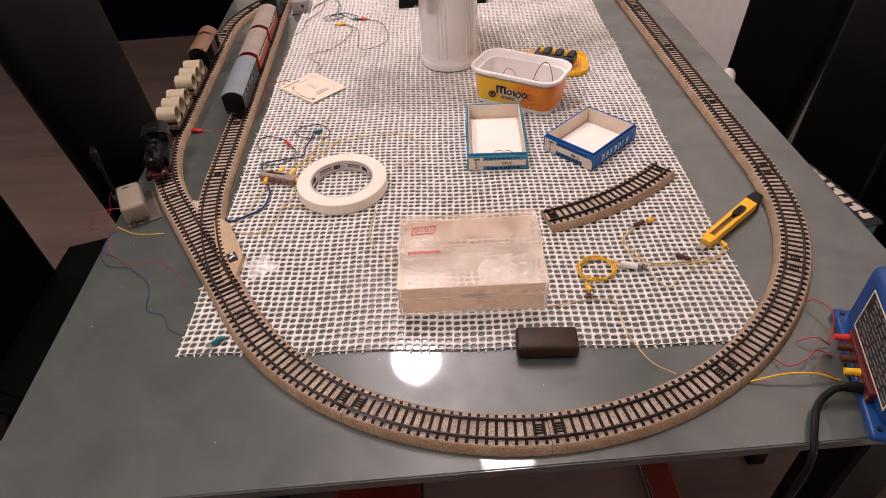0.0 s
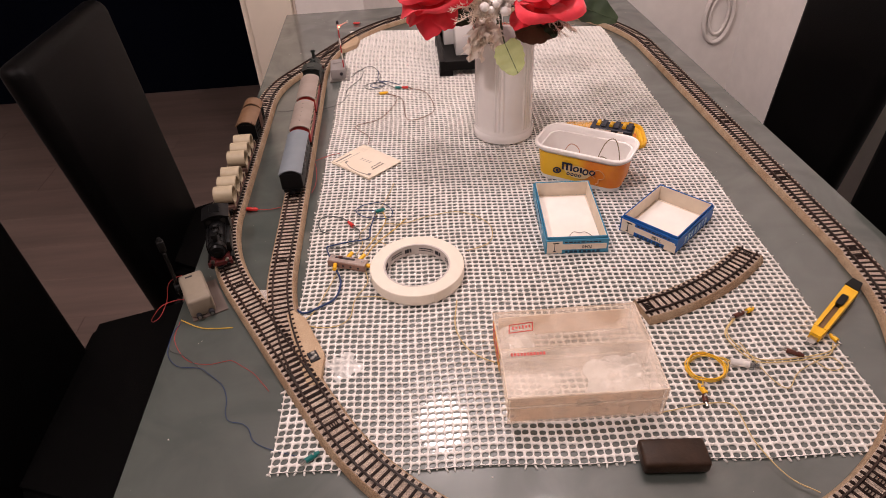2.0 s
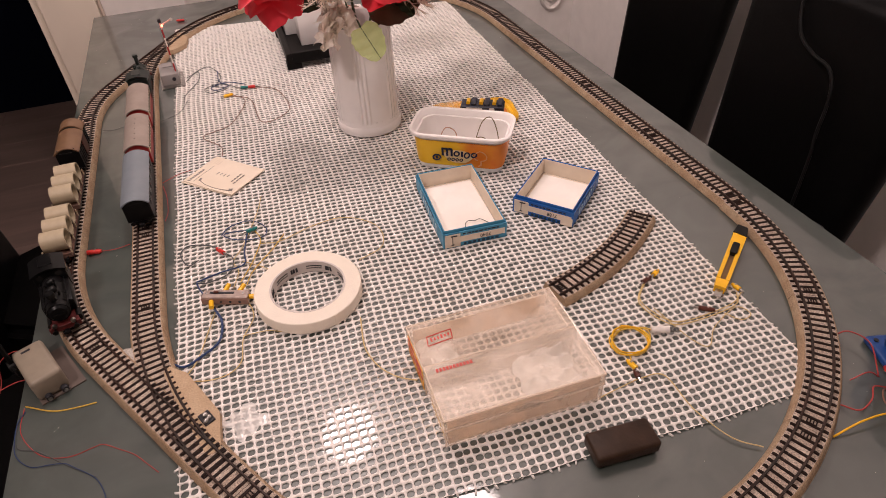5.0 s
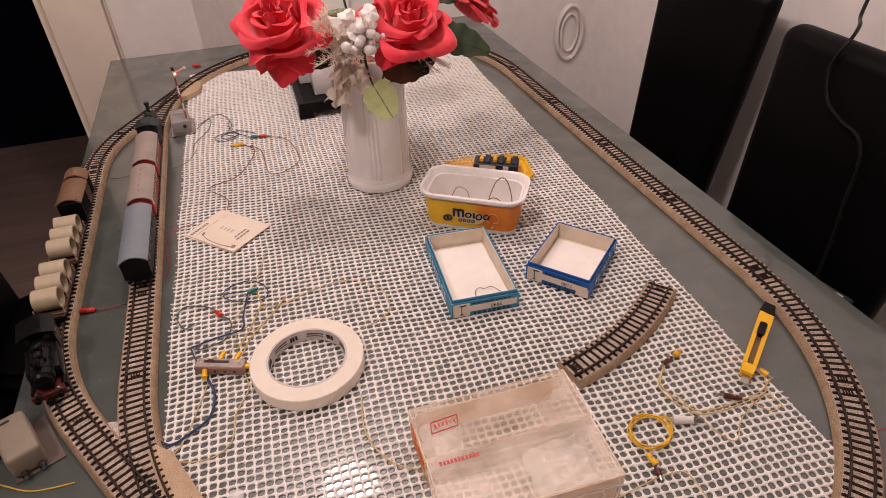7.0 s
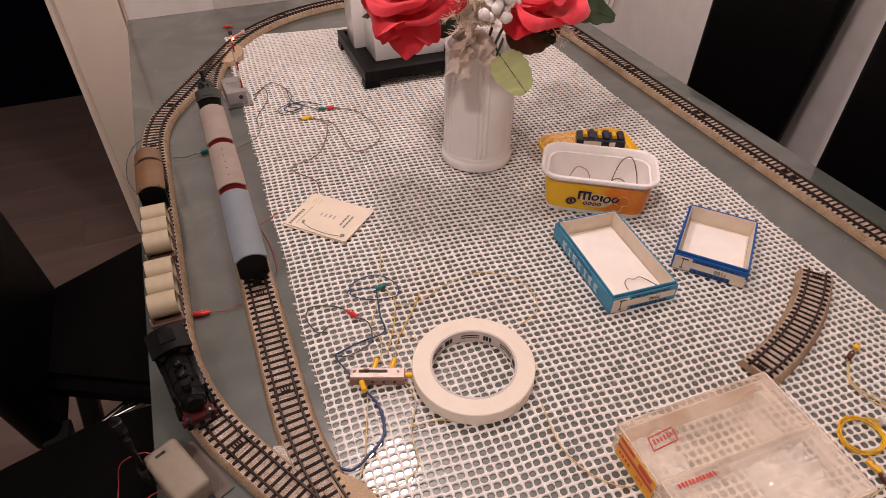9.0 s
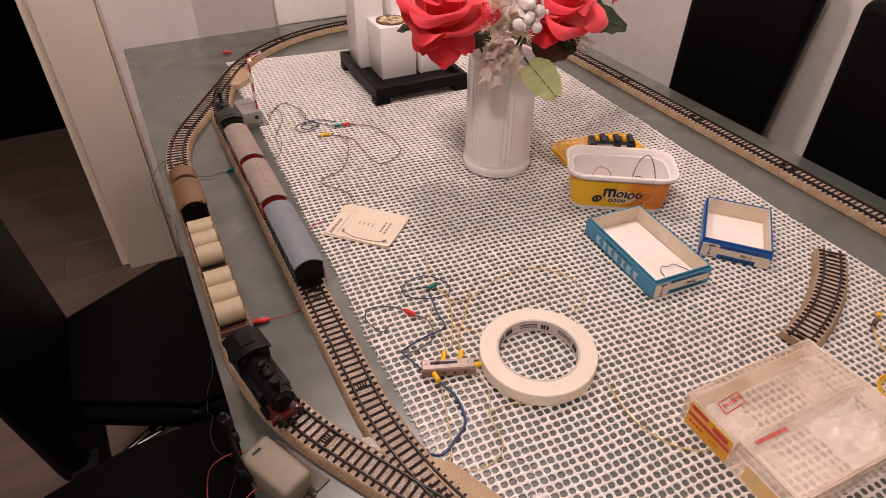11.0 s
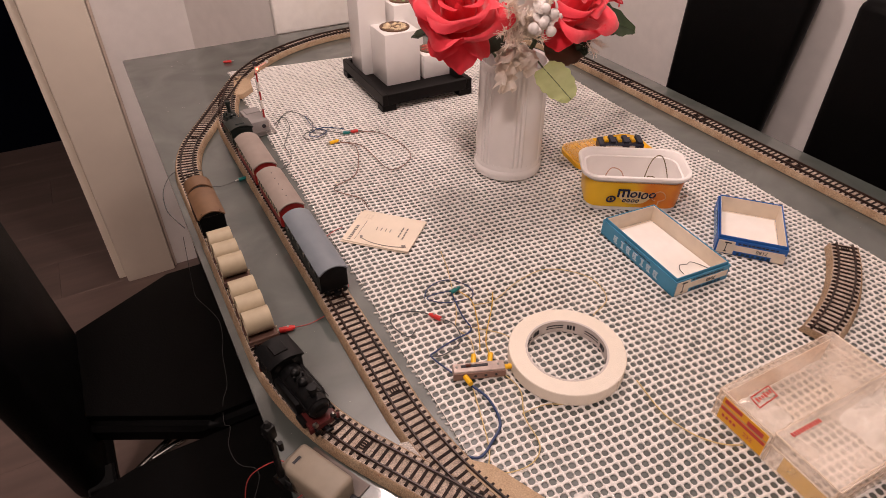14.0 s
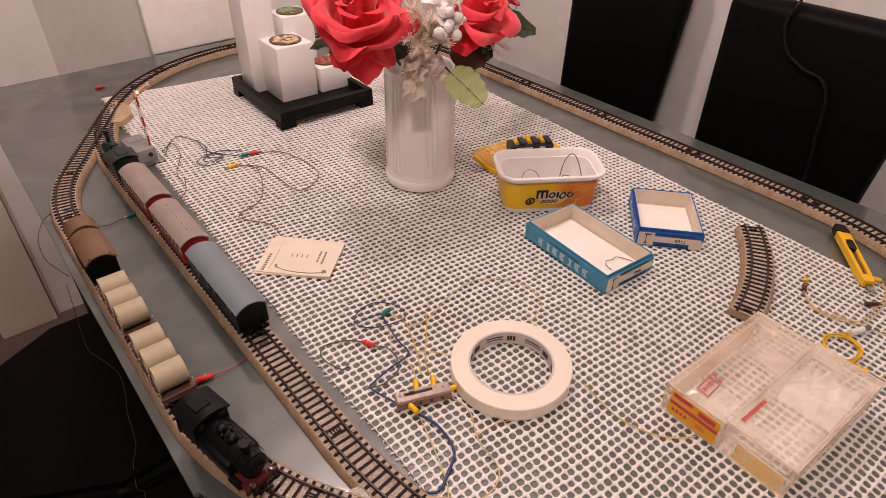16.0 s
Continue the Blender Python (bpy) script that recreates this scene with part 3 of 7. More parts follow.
def tank_loco(m, paint, red_frame, label, size=1.0, tall=False):
    """A small tank engine, its front towards +x."""
    e = thing("steam_locomotive", m, label, "model locomotive", "locomotives on the model railway")
    L = 0.092 * size
    part("frame", box(B(), (0, 0, 0.0095), (L, 0.026, 0.004), 0.0006), M_RED_DARK if red_frame else paint, e)
    part("side_tank", box(B(), (L * 0.02, 0, 0.0185), (L * 0.52, 0.029, 0.014), 0.0016, 2), paint, e)
    boiler = part("boiler", rod(B(), (-L * 0.12, 0, 0.0245), (L * 0.44, 0, 0.0245), 0.0105, seg=24), paint, e)
    bm = rod(B(), (L * 0.44, 0, 0.0245), (L * 0.47, 0, 0.0245), 0.0095, 0.0075, seg=20)
    box(bm, (L * 0.475, 0, 0.0245), (0.0015, 0.010, 0.0018))
    part("smokebox_door", bm, paint, boiler)
    for x in (-0.02, 0.18, 0.33):
        part("boiler_band", rod(B(), (L * x, 0, 0.0245), (L * x + 0.0012, 0, 0.0245), 0.0109, seg=24), paint, boiler)
    top = 0.052 if tall else 0.045
    bm = rod(B(), (L * 0.36, 0, 0.033), (L * 0.36, 0, top - 0.004), 0.0028, 0.0032, seg=14)
    rod(bm, (L * 0.36, 0, top - 0.004), (L * 0.36, 0, top), 0.0044, 0.0040, seg=14)
    part("chimney", bm, paint, boiler)
    for x, r in ((0.17, 0.0046), (0.02, 0.0042)):
        bm = rod(B(), (L * x, 0, 0.033), (L * x, 0, 0.0375), r, seg=14)
        ball(bm, (L * x, 0, 0.0375), r, 12, 0.6)
        part("steam_dome", bm, paint, boiler)
    bm = rod(B(), (L * 0.10, 0.004, 0.034), (L * 0.10, 0.004, 0.0395), 0.0010, seg=8)
    rod(bm, (L * 0.10, -0.004, 0.034), (L * 0.10, -0.004, 0.0395), 0.0010, seg=8)
    rod(bm, (L * 0.26, 0.006, 0.034), (L * 0.26, 0.006, 0.038), 0.0013, seg=8)
    part("safety_valve", bm, paint, boiler)
    cab = part("cab", box(B(), (-L * 0.29, 0, 0.027), (L * 0.30, 0.0305, 0.025), 0.0008), paint, e)
    bm = arched(B(), L * 0.34, 0.034, 0.0385, 0.0050, 0.0014)
    box(bm, (-L * 0.01, 0, 0.0435), (L * 0.16, 0.013, 0.0016), 0.0004)
    part("cab_roof", bm, paint, cab, at=Matrix.Translation((-L * 0.29, 0, 0)))
    for side in (-1, 1):
        part("cab_window", box(B(), (-L * 0.29, side * 0.0153, 0.0315), (0.011, 0.0008, 0.0085), 0.0003), M_WINDOW, cab)
        part("front_window", rod(B(), (-L * 0.29 + L * 0.15, side * 0.009, 0.035), (-L * 0.29 + L * 0.15 + 0.0006, side * 0.009, 0.035), 0.0032, seg=14), M_WINDOW, cab)
        part("coal_bunker", box(B(), (-L * 0.46, side * 0.0075, 0.0190), (L * 0.07, 0.0135, 0.015), 0.0006), paint, e)
        bm = rod(B(), (L * 0.40, side * 0.0125, 0.0085), (L * 0.26, side * 0.0125, 0.0085), 0.0034, seg=14)
        part("cylinder", bm, paint, e)
        bm = box(B(), (0, side * 0.0128, 0.0070), (L * 0.46, 0.0010, 0.0016))
        box(bm, (L * 0.16, side * 0.0134, 0.0078), (L * 0.22, 0.0008, 0.0012))
        part("coupling_rod", bm, M_STEEL, e)
        part("hand_rail", rod(B(), (-L * 0.12, side * 0.0112, 0.030), (L * 0.42, side * 0.0108, 0.030), 0.0004, seg=6), paint, e)
        bm = rod(B(), (L * 0.49, side * 0.0085, 0.0145), (L * 0.52, side * 0.0085, 0.0145), 0.0024, seg=14)
        part("head_lamp", bm, M_STEEL, e)
    part("buffer_beam", box(B(), (L * 0.50, 0, 0.0100), (0.0022, 0.029, 0.0062), 0.0004), M_RED_DARK if red_frame else paint, e)
    part("buffer_beam", box(B(), (-L * 0.50, 0, 0.0100), (0.0022, 0.029, 0.0062), 0.0004), M_RED_DARK if red_frame else paint, e)
    wheels(e, (-L * 0.26, -L * 0.02, L * 0.22), 0.0075)
    buffers(e, L)
    return e


def tube_wagon(m, label):
    w = thing("flat_wagon", m, label, "model wagon", "wagons of the goods train")
    L = 0.088
    deck = part("deck", box(B(), (0, 0, 0.0105), (L, 0.029, 0.003), 0.0005), M_WOOD_DARK, w)
    for end in (-1, 1):
        part("end_board", box(B(), (end * (L / 2 - 0.001), 0, 0.0135), (0.0016, 0.029, 0.004), 0.0004), M_WOOD_DARK, w)
    for side in (-1, 1):
        bm = box(B(), (0, side * 0.0135, 0.0082), (L * 0.96, 0.0018, 0.0030), 0.0003)
        part("sole_bar", bm, M_LOCO, w)
        for x in (-0.038, -0.0125, 0.0125, 0.038):
            part("stanchion", box(B(), (x, side * 0.0142, 0.0155), (0.0018, 0.0014, 0.009), 0.0003), M_TUBE, w)
    wheels(w, (-0.027, 0.027))
    buffers(w, L)
    return w


def cargo_tube(m):
    """A hollow tube laid across a wagon."""
    r, r2, h = 0.0120, 0.0102, 0.0128
    bm = B()
    rings = lathe(bm, [(r2, -h), (r, -h), (r, h), (r2, h)], 28, m=Matrix.Rotation(math.pi / 2, 4, "X"))
    for k in range(28):
        bm.faces.new((rings[3][k], rings[3][(k + 1) % 28], rings[0][(k + 1) % 28], rings[0][k]))
    return solo("cargo_tube", bm, M_TUBE, "hollow beige tube lying across a model flat wagon", "tube", m, "tubes on the goods wagons")


def covered_wagon(m, label):
    w = thing("covered_wagon", m, label, "model wagon", "wagons of the goods train")
    L, wd = 0.087, 0.0290
    part("underframe", box(B(), (0, 0, 0.0085), (L - 0.004, 0.024, 0.003), 0.0004), M_LOCO, w)
    body = part("body", box(B(), (0.0, 0, 0.0225), (L - 0.003, wd, 0.026), 0.0007), M_LOCO, w)
    for side in (-1, 1):
        for k in range(9):
            part("board", box(B(), (-L / 2 + 0.010 + k * (L - 0.02) / 8, side * (wd / 2 + 0.0003), 0.0225), (0.0012, 0.0008, 0.024)), M_LOCO, body)
        part("sliding_door", box(B(), (0.004, side * (wd / 2 + 0.0008), 0.022), (0.024, 0.0012, 0.023), 0.0003), M_WOOD_DARK, body)
    bm = arched(B(), L * 0.70, wd + 0.003, 0.0350, 0.0075, 0.0014)
    part("roof", bm, M_ROOF_BROWN, w, "brown arched roof", at=Matrix.Translation((-L * 0.15, 0, 0)))
    bm = arched(B(), L * 0.285, wd + 0.003, 0.0350, 0.0105, 0.0014)
    part("brake_cabin_roof", bm, M_ROOF_BROWN, w, "brown raised roof end", at=Matrix.Translation((L * 0.355, 0, 0)))
    part("end_wall", box(B(), (-L / 2 + 0.0022, 0, 0.0375), (0.0020, wd - 0.006, 0.006), 0.001), M_LOCO, w)
    wheels(w, (-0.026, 0.026))
    buffers(w, L - 0.004)
    return w


UP, DOWN = radians(90), radians(-90)
tank_loco(on_rails(SIDE_X, 0.605, UP), M_LOCO_GREEN, True, "dark green tank locomotive with a red frame on the siding", 1.0, True)
coach(on_rails(SIDE_X, 0.496, UP), 0.098, M_RED, M_ROOF, "red and cream coach with a beige roof", True, 0, 8)
coach(on_rails(SIDE_X, 0.385, UP), 0.098, M_RED, M_ROOF, "red and cream coach with a beige roof and vents", True, 5, 8)
coach(on_rails(SIDE_X, 0.261, UP), 0.124, M_LOCO, M_ROOF_BLUE, "black coach with a blue-grey roof", False, 0, 6)


def loop_pose(y):
    """A place on the oval's left side: the bend below y = 0.165, the straight above."""
    bend_y = TURNOUT_A[1] + 0.232 * math.sin(radians(60)) + NR * 0.5
    if y >= bend_y:
        return on_rails(OUTER_X, y, DOWN)
    cx = OUTER_X + NR
    a = math.asin((bend_y - y) / NR)
    return on_rails(cx - NR * math.cos(a), y, DOWN + a)


tank_loco(loop_pose(0.088) @ pose(0, -0.003, 0, 0, 0, -4), M_LOCO, True, "black tank locomotive with a red frame on the oval", 0.97)
for y, lab in ((0.204, "flat goods wagon with three beige tubes behind the locomotive"), (0.303, "flat goods wagon with three beige tubes")):
    m = loop_pose(y)
    tube_wagon(m, lab)
    for k in (-1, 0, 1):
        cargo_tube(m @ Matrix.Translation((k * 0.0262, 0, 0.0120 + 0.0120)))
covered_wagon(loop_pose(0.4055) @ Matrix.Rotation(math.pi, 4, "Z"), "black covered goods wagon with a brown roof")

# ---- boxes, tub, tape and other things lying on the mat ----
M_CARD = mat("white_card", (0.89, 0.85, 0.80), 0.75, vary=0.04, scale=60, second=(0.81, 0.74, 0.65), second_scale=12)
M_CARD_TAN = mat("aged_card_lining", (0.76, 0.66, 0.54), 0.8, vary=0.06, scale=80, second=(0.68, 0.57, 0.44), second_scale=15)
M_BOX_TEAL = mat("teal_blue_card", (0.055, 0.26, 0.42), 0.42, vary=0.06, scale=80, second=(0.085, 0.30, 0.45), second_scale=25)
M_BOX_BLUE = mat("blue_card", (0.010, 0.105, 0.42), 0.40, vary=0.08, scale=80, second=(0.02, 0.13, 0.38), second_scale=25)
M_LABEL = mat("cream_label", (0.72, 0.62, 0.50), 0.6, vary=0.05, scale=80)
M_INK = mat("dark_ink", (0.02, 0.02, 0.025), 0.6)
M_PALE_BLUE = mat("pale_blue_print", (0.45, 0.58, 0.66), 0.5)
M_TAPE = mat("cream_masking_tape", (0.84, 0.76, 0.65), 0.62, vary=0.03, scale=120, bump=0.15, bump_scale=700, second=(0.80, 0.71, 0.59), second_scale=30)
M_TAPE_CORE = mat("pale_card_core", (0.60, 0.54, 0.50), 0.65, vary=0.06, scale=100)
M_YELLOW = mat("yellow_plastic", (0.86, 0.48, 0.012), 0.35, vary=0.06, scale=60)
M_YELLOW_LABEL = mat("yellow_label", (0.80, 0.40, 0.02), 0.4, vary=0.05, scale=30, second=(0.82, 0.48, 0.05), second_scale=20)
M_ORANGE = mat("orange_red_print", (0.66, 0.11, 0.015), 0.45, vary=0.25, scale=60, second=(0.78, 0.30, 0.02), second_scale=70, second_amount=0.9)
M_TUB = mat("white_tub_plastic", (0.86, 0.82, 0.79), 0.32, vary=0.03, scale=40, spec=0.5)


def thin_plastic(name, tint, body, share, rough, haze=0.20):
    """A thin clear sheet: part of the light goes straight through, the rest meets a milky, glossy face."""
    m = mat(name, body, rough, vary=0.04, scale=30, second=tuple(0.9 * c for c in body), second_scale=18, rough_vary=0.12)
    nt = m.node_tree
    clear = nt.nodes.new("ShaderNodeBsdfTransparent")
    clear.inputs["Color"].default_value = (*tint, 1)
    blend = nt.nodes.new("ShaderNodeMixShader")
    smear = nt.nodes.new("ShaderNodeTexNoise")
    smear.inputs["Scale"].default_value = 28
    span = nt.nodes.new("ShaderNodeMapRange")
    span.inputs["From Min"].default_value, span.inputs["From Max"].default_value = 0.35, 0.7
    span.inputs["To Min"].default_value, span.inputs["To Max"].default_value = share - 0.10, share + 0.14
    coords = nt.nodes.new("ShaderNodeTexCoord")
    nt.links.new(coords.outputs["Object"], smear.inputs["Vector"])
    nt.links.new(smear.outputs["Fac"], span.inputs["Value"])
    nt.links.new(span.outputs["Result"], blend.inputs["Fac"])
    nt.links.new(clear.outputs["BSDF"], blend.inputs[1])
    nt.links.new(nt.nodes["Principled BSDF"].outputs["BSDF"], blend.inputs[2])
    # scuffed gloss over it all
    gloss = nt.nodes.new("ShaderNodeBsdfGlossy")
    gloss.inputs["Roughness"].default_value = haze
    rim = nt.nodes.new("ShaderNodeLayerWeight")
    rim.inputs["Blend"].default_value = 0.5
    steep = nt.nodes.new("ShaderNodeMath")
    steep.operation, steep.inputs[1].default_value = "POWER", 4.0
    weight = nt.nodes.new("ShaderNodeMapRange")
    weight.inputs["To Min"].default_value, weight.inputs["To Max"].default_value = 0.025, 0.55
    nt.links.new(rim.outputs["Facing"], steep.inputs[0])
    nt.links.new(steep.outputs["Value"], weight.inputs["Value"])
    top = nt.nodes.new("ShaderNodeMixShader")
    nt.links.new(weight.outputs["Result"], top.inputs["Fac"])
    nt.links.new(blend.outputs["Shader"], top.inputs[1])
    nt.links.new(gloss.outputs["BSDF"], top.inputs[2])
    nt.links.new(top.outputs["Shader"], nt.nodes["Material Output"].inputs["Surface"])
    return m


M_CLEAR = thin_plastic("yellowed_clear_plastic", (0.99, 0.97, 0.94), (0.85, 0.74, 0.64), 0.175, 0.20, 0.16)
M_MILKY = thin_plastic("milky_clear_plastic", (0.99, 0.975, 0.95), (0.90, 0.80, 0.71), 0.225, 0.20, 0.16)
M_CASE_EDGE = thin_plastic("bright_plastic_edge", (0.98, 0.95, 0.90), (0.84, 0.72, 0.60), 0.42, 0.12)
M_FILM = thin_plastic("crumpled_film", (0.99, 0.98, 0.96), (0.95, 0.93, 0.90), 0.50, 0.16, 0.09)
M_BLISTER = thin_plastic("dusty_clear_blister", (0.97, 0.95, 0.90), (0.70, 0.66, 0.60), 0.26, 0.2)
M_RED_PRINT = mat("red_print", (0.55, 0.06, 0.05), 0.5)
M_BLOCK = mat("dark_brown_wood_block", (0.034, 0.017, 0.009), 0.45, spec=0.3, vary=0.45, scale=60, bump=0.2, bump_scale=300, second=(0.034, 0.019, 0.014), second_scale=50)
M_DARK_PLASTIC = mat("black_grip", (0.015, 0.014, 0.014), 0.4)
M_RED_PLUG = mat("red_plug", (0.62, 0.035, 0.03), 0.35)
M_GREEN_PLUG = mat("teal_green_plug", (0.01, 0.16, 0.15), 0.35)
M_BROWN_PLUG = mat("brown_plug", (0.085, 0.022, 0.012), 0.4)
M_WHITE_PLUG = mat("white_socket", (0.70, 0.66, 0.62), 0.4)
ON = TOP + 0.0026     # resting on the mat's cords


def letters(text, size, material, parent, m, name="printed_number"):
    cu = bpy.data.curves.new(name, "FONT")
    cu.body, cu.size, cu.align_x, cu.align_y, cu.extrude = text, size, "CENTER", "CENTER", 0.00012
    cu.resolution_u = 3
    tmp = bpy.data.objects.new(name, cu)
    me = bpy.data.meshes.new_from_object(tmp)
    bpy.data.objects.remove(tmp)
    me.materials.append(material)
    ob = new(name, me)
    ob.parent = parent
    ob.matrix_basis = m
    return ob


def open_box(bm, w, d, h, t, floor_t=0.0015):
    """Four sides and a bottom with thickness t, open at the top."""
    box(bm, (0, 0, floor_t / 2), (w, d, floor_t))
    for s in (-1, 1):
        box(bm, (s * (w - t) / 2, 0, h / 2), (t, d, h))
        box(bm, (0, s * (d - t) / 2, h / 2), (w - 2 * t, t, h))
    return bm


FRONT = Matrix.Rotation(math.pi / 2, 4, "X")       # a plate upright, facing -y


def card_box(m, w, d, h, cover, number, label, tail=False):
    """An open card tray standing in its shallower, wider lid: printed outside, tan inside, white paper on its bottom."""
    b = thing("cardboard_box", m, label, "cardboard box", "open boxes on the mat")
    lh = h * 0.86                                   # the lid's walls end below the tray's rim
    part("lid_shell", open_box(B(), w, d, lh, 0.0011), cover, b)
    wi, di = w - 0.0034, d - 0.0042
    bm = B()
    for s in (-1, 1):
        box(bm, (s * (wi - 0.0010) / 2, 0, h / 2 + 0.0008), (0.0010, di, h - 0.0016), 0.0002)
        box(bm, (0, s * (di - 0.0010) / 2, h / 2 + 0.0008), (wi - 0.0020, 0.0010, h - 0.0016), 0.0002)
    part("tray_shell", bm, cover, b)
    bm = B()
    t = 0.0008
    for s in (-1, 1):
        box(bm, (s * (wi - 0.0020 - t) / 2, 0, h / 2 + 0.0004), (t, di - 0.0022, h - 0.0032))
        box(bm, (0, s * (di - 0.0020 - t) / 2, h / 2 + 0.0004), (wi - 0.0038, t, h - 0.0032))
    part("lining", bm, M_CARD_TAN, b, "cream card lining")
    part("paper_bottom", box(B(), (0.001, -0.002, 0.0028), (wi - 0.009, di - 0.010, 0.0012), turn=1.2), M_CARD, b, "white paper bottom")
    part("tray_floor", box(B(), (0, 0, 0.0017), (wi - 0.004, di - 0.004, 0.0006)), M_CARD_TAN, b)
    y0 = -d / 2
    tag = part("end_label", box(B(), (w * 0.10, y0 - 0.0003, lh * 0.50), (w * 0.74, 0.0006, lh * 0.38)), M_LABEL, b, "cream paper label")
    corner = part("symbol_label", box(B(), (-w * 0.355, y0 - 0.0004, lh * 0.48), (w * 0.24, 0.0006, lh * 0.86)), M_LABEL, b)
    bm = box(B(), (-w * 0.355, y0 - 0.0008, lh * 0.50), (0.0008, 0.0004, lh * 0.56))
    box(bm, (-w * 0.355 + 0.0016, y0 - 0.0008, lh * 0.80), (0.0075, 0.0004, 0.0016), turn=0)
    box(bm, (-w * 0.355, y0 - 0.0008, lh * 0.20), (0.0034, 0.0004, 0.0012))
    part("signal_symbol", bm, M_INK, corner)
    letters(number, lh * 0.32, M_INK, tag, Matrix.Translation((w * 0.16, y0 - 0.0008, lh * 0.50)) @ FRONT @ Matrix.Rotation(math.pi, 4, "Z"))
    if tail:
        part("price_label", box(B(), (w * 0.40, y0 - 0.0005, lh * 0.30), (w * 0.19, 0.0006, lh * 0.56)), M_LABEL, b)
    bm = B()
    for k in range(8):
        box(bm, (-w * 0.16 + k * w * 0.072, y0 - 0.0003, lh * 0.14), (w * (0.052 if k % 3 else 0.036), 0.0006, lh * 0.15))
    part("printed_bar", bm, M_PRINT_TEAL, b)
    bm = B()
    x = -w * 0.20
    for k in range(9):
        step = w * (0.05, 0.075, 0.04)[k % 3]
        box(bm, (x + step / 2, y0 - 0.0003, lh * 0.83), (step * 0.85, 0.0005, lh * 0.07))
        x += step + w * 0.010
    part("printed_bar", bm, M_INK, b)
    # along both sides: a row of pale upright shapes with feet and caps, and a thin dark line of print over it
    for s in (-1, 1):
        bm = B()
        for k in range(7):
            y, tall = -d * 0.27 + k * d * 0.092, lh * 0.44
            box(bm, (s * (w / 2 + 0.0002), y, lh * 0.42), (0.0005, d * 0.020, tall))
            for e in (-1, 1):
                box(bm, (s * (w / 2 + 0.0002), y, lh * 0.42 + e * (tall / 2 - 0.0004)), (0.0006, d * 0.046, 0.0010))
            if k not in (2, 5):
                box(bm, (s * (w / 2 + 0.0002), y + d * 0.026, lh * 0.46), (0.0006, d * 0.016, tall * 0.80))
                box(bm, (s * (w / 2 + 0.0002), y + d * 0.014, lh * 0.46), (0.0006, d * 0.030, 0.0012))
        part("printed_bar", bm, M_PALE_BLUE, b)
        bm = B()
        for k in range(7):
            box(bm, (s * (w / 2 + 0.0002), -d * 0.16 + k * d * 0.052, lh * 0.80), (0.0005, d * 0.040, lh * 0.06))
        part("printed_bar", bm, M_PRINT_TEAL, b)
    return b


M_PRINT_TEAL = mat("dark_teal_print", (0.012, 0.045, 0.085), 0.5)
card_box(pose(0.0500, 0.0930, ON, 0, 0, -4.8), 0.0775, 0.1315, 0.0242, M_BOX_TEAL, "7040", "open teal-blue cardboard box with white paper inside")
card_box(pose(0.1740, 0.0700, ON, 0, 0, -49.0), 0.0775, 0.0980, 0.0240, M_BOX_BLUE, "7188", "open dark blue cardboard box with white paper inside", True)
bm = tube(B(), glide([(0.043, 0.050, ON + 0.004), (0.044, 0.058, ON + 0.005), (0.050, 0.063, ON + 0.006), (0.057, 0.060, ON + 0.006), (0.064, 0.061, ON + 0.006), (0.070, 0.055, ON + 0.005), (0.076, 0.044, ON + 0.004)]), 0.0004)
solo("wire_scrap", bm, M_DARK_PLASTIC, "thin dark wire scrap on the paper in the box", "wire")


M_PAPER = mat("cream_leaflet_paper", (0.80, 0.70, 0.57), 0.75, vary=0.04, scale=60, second=(0.74, 0.63, 0.49), second_scale=14)
M_SOFT_INK = mat("worn_grey_ink", (0.22, 0.195, 0.175), 0.7, vary=0.3, scale=400)


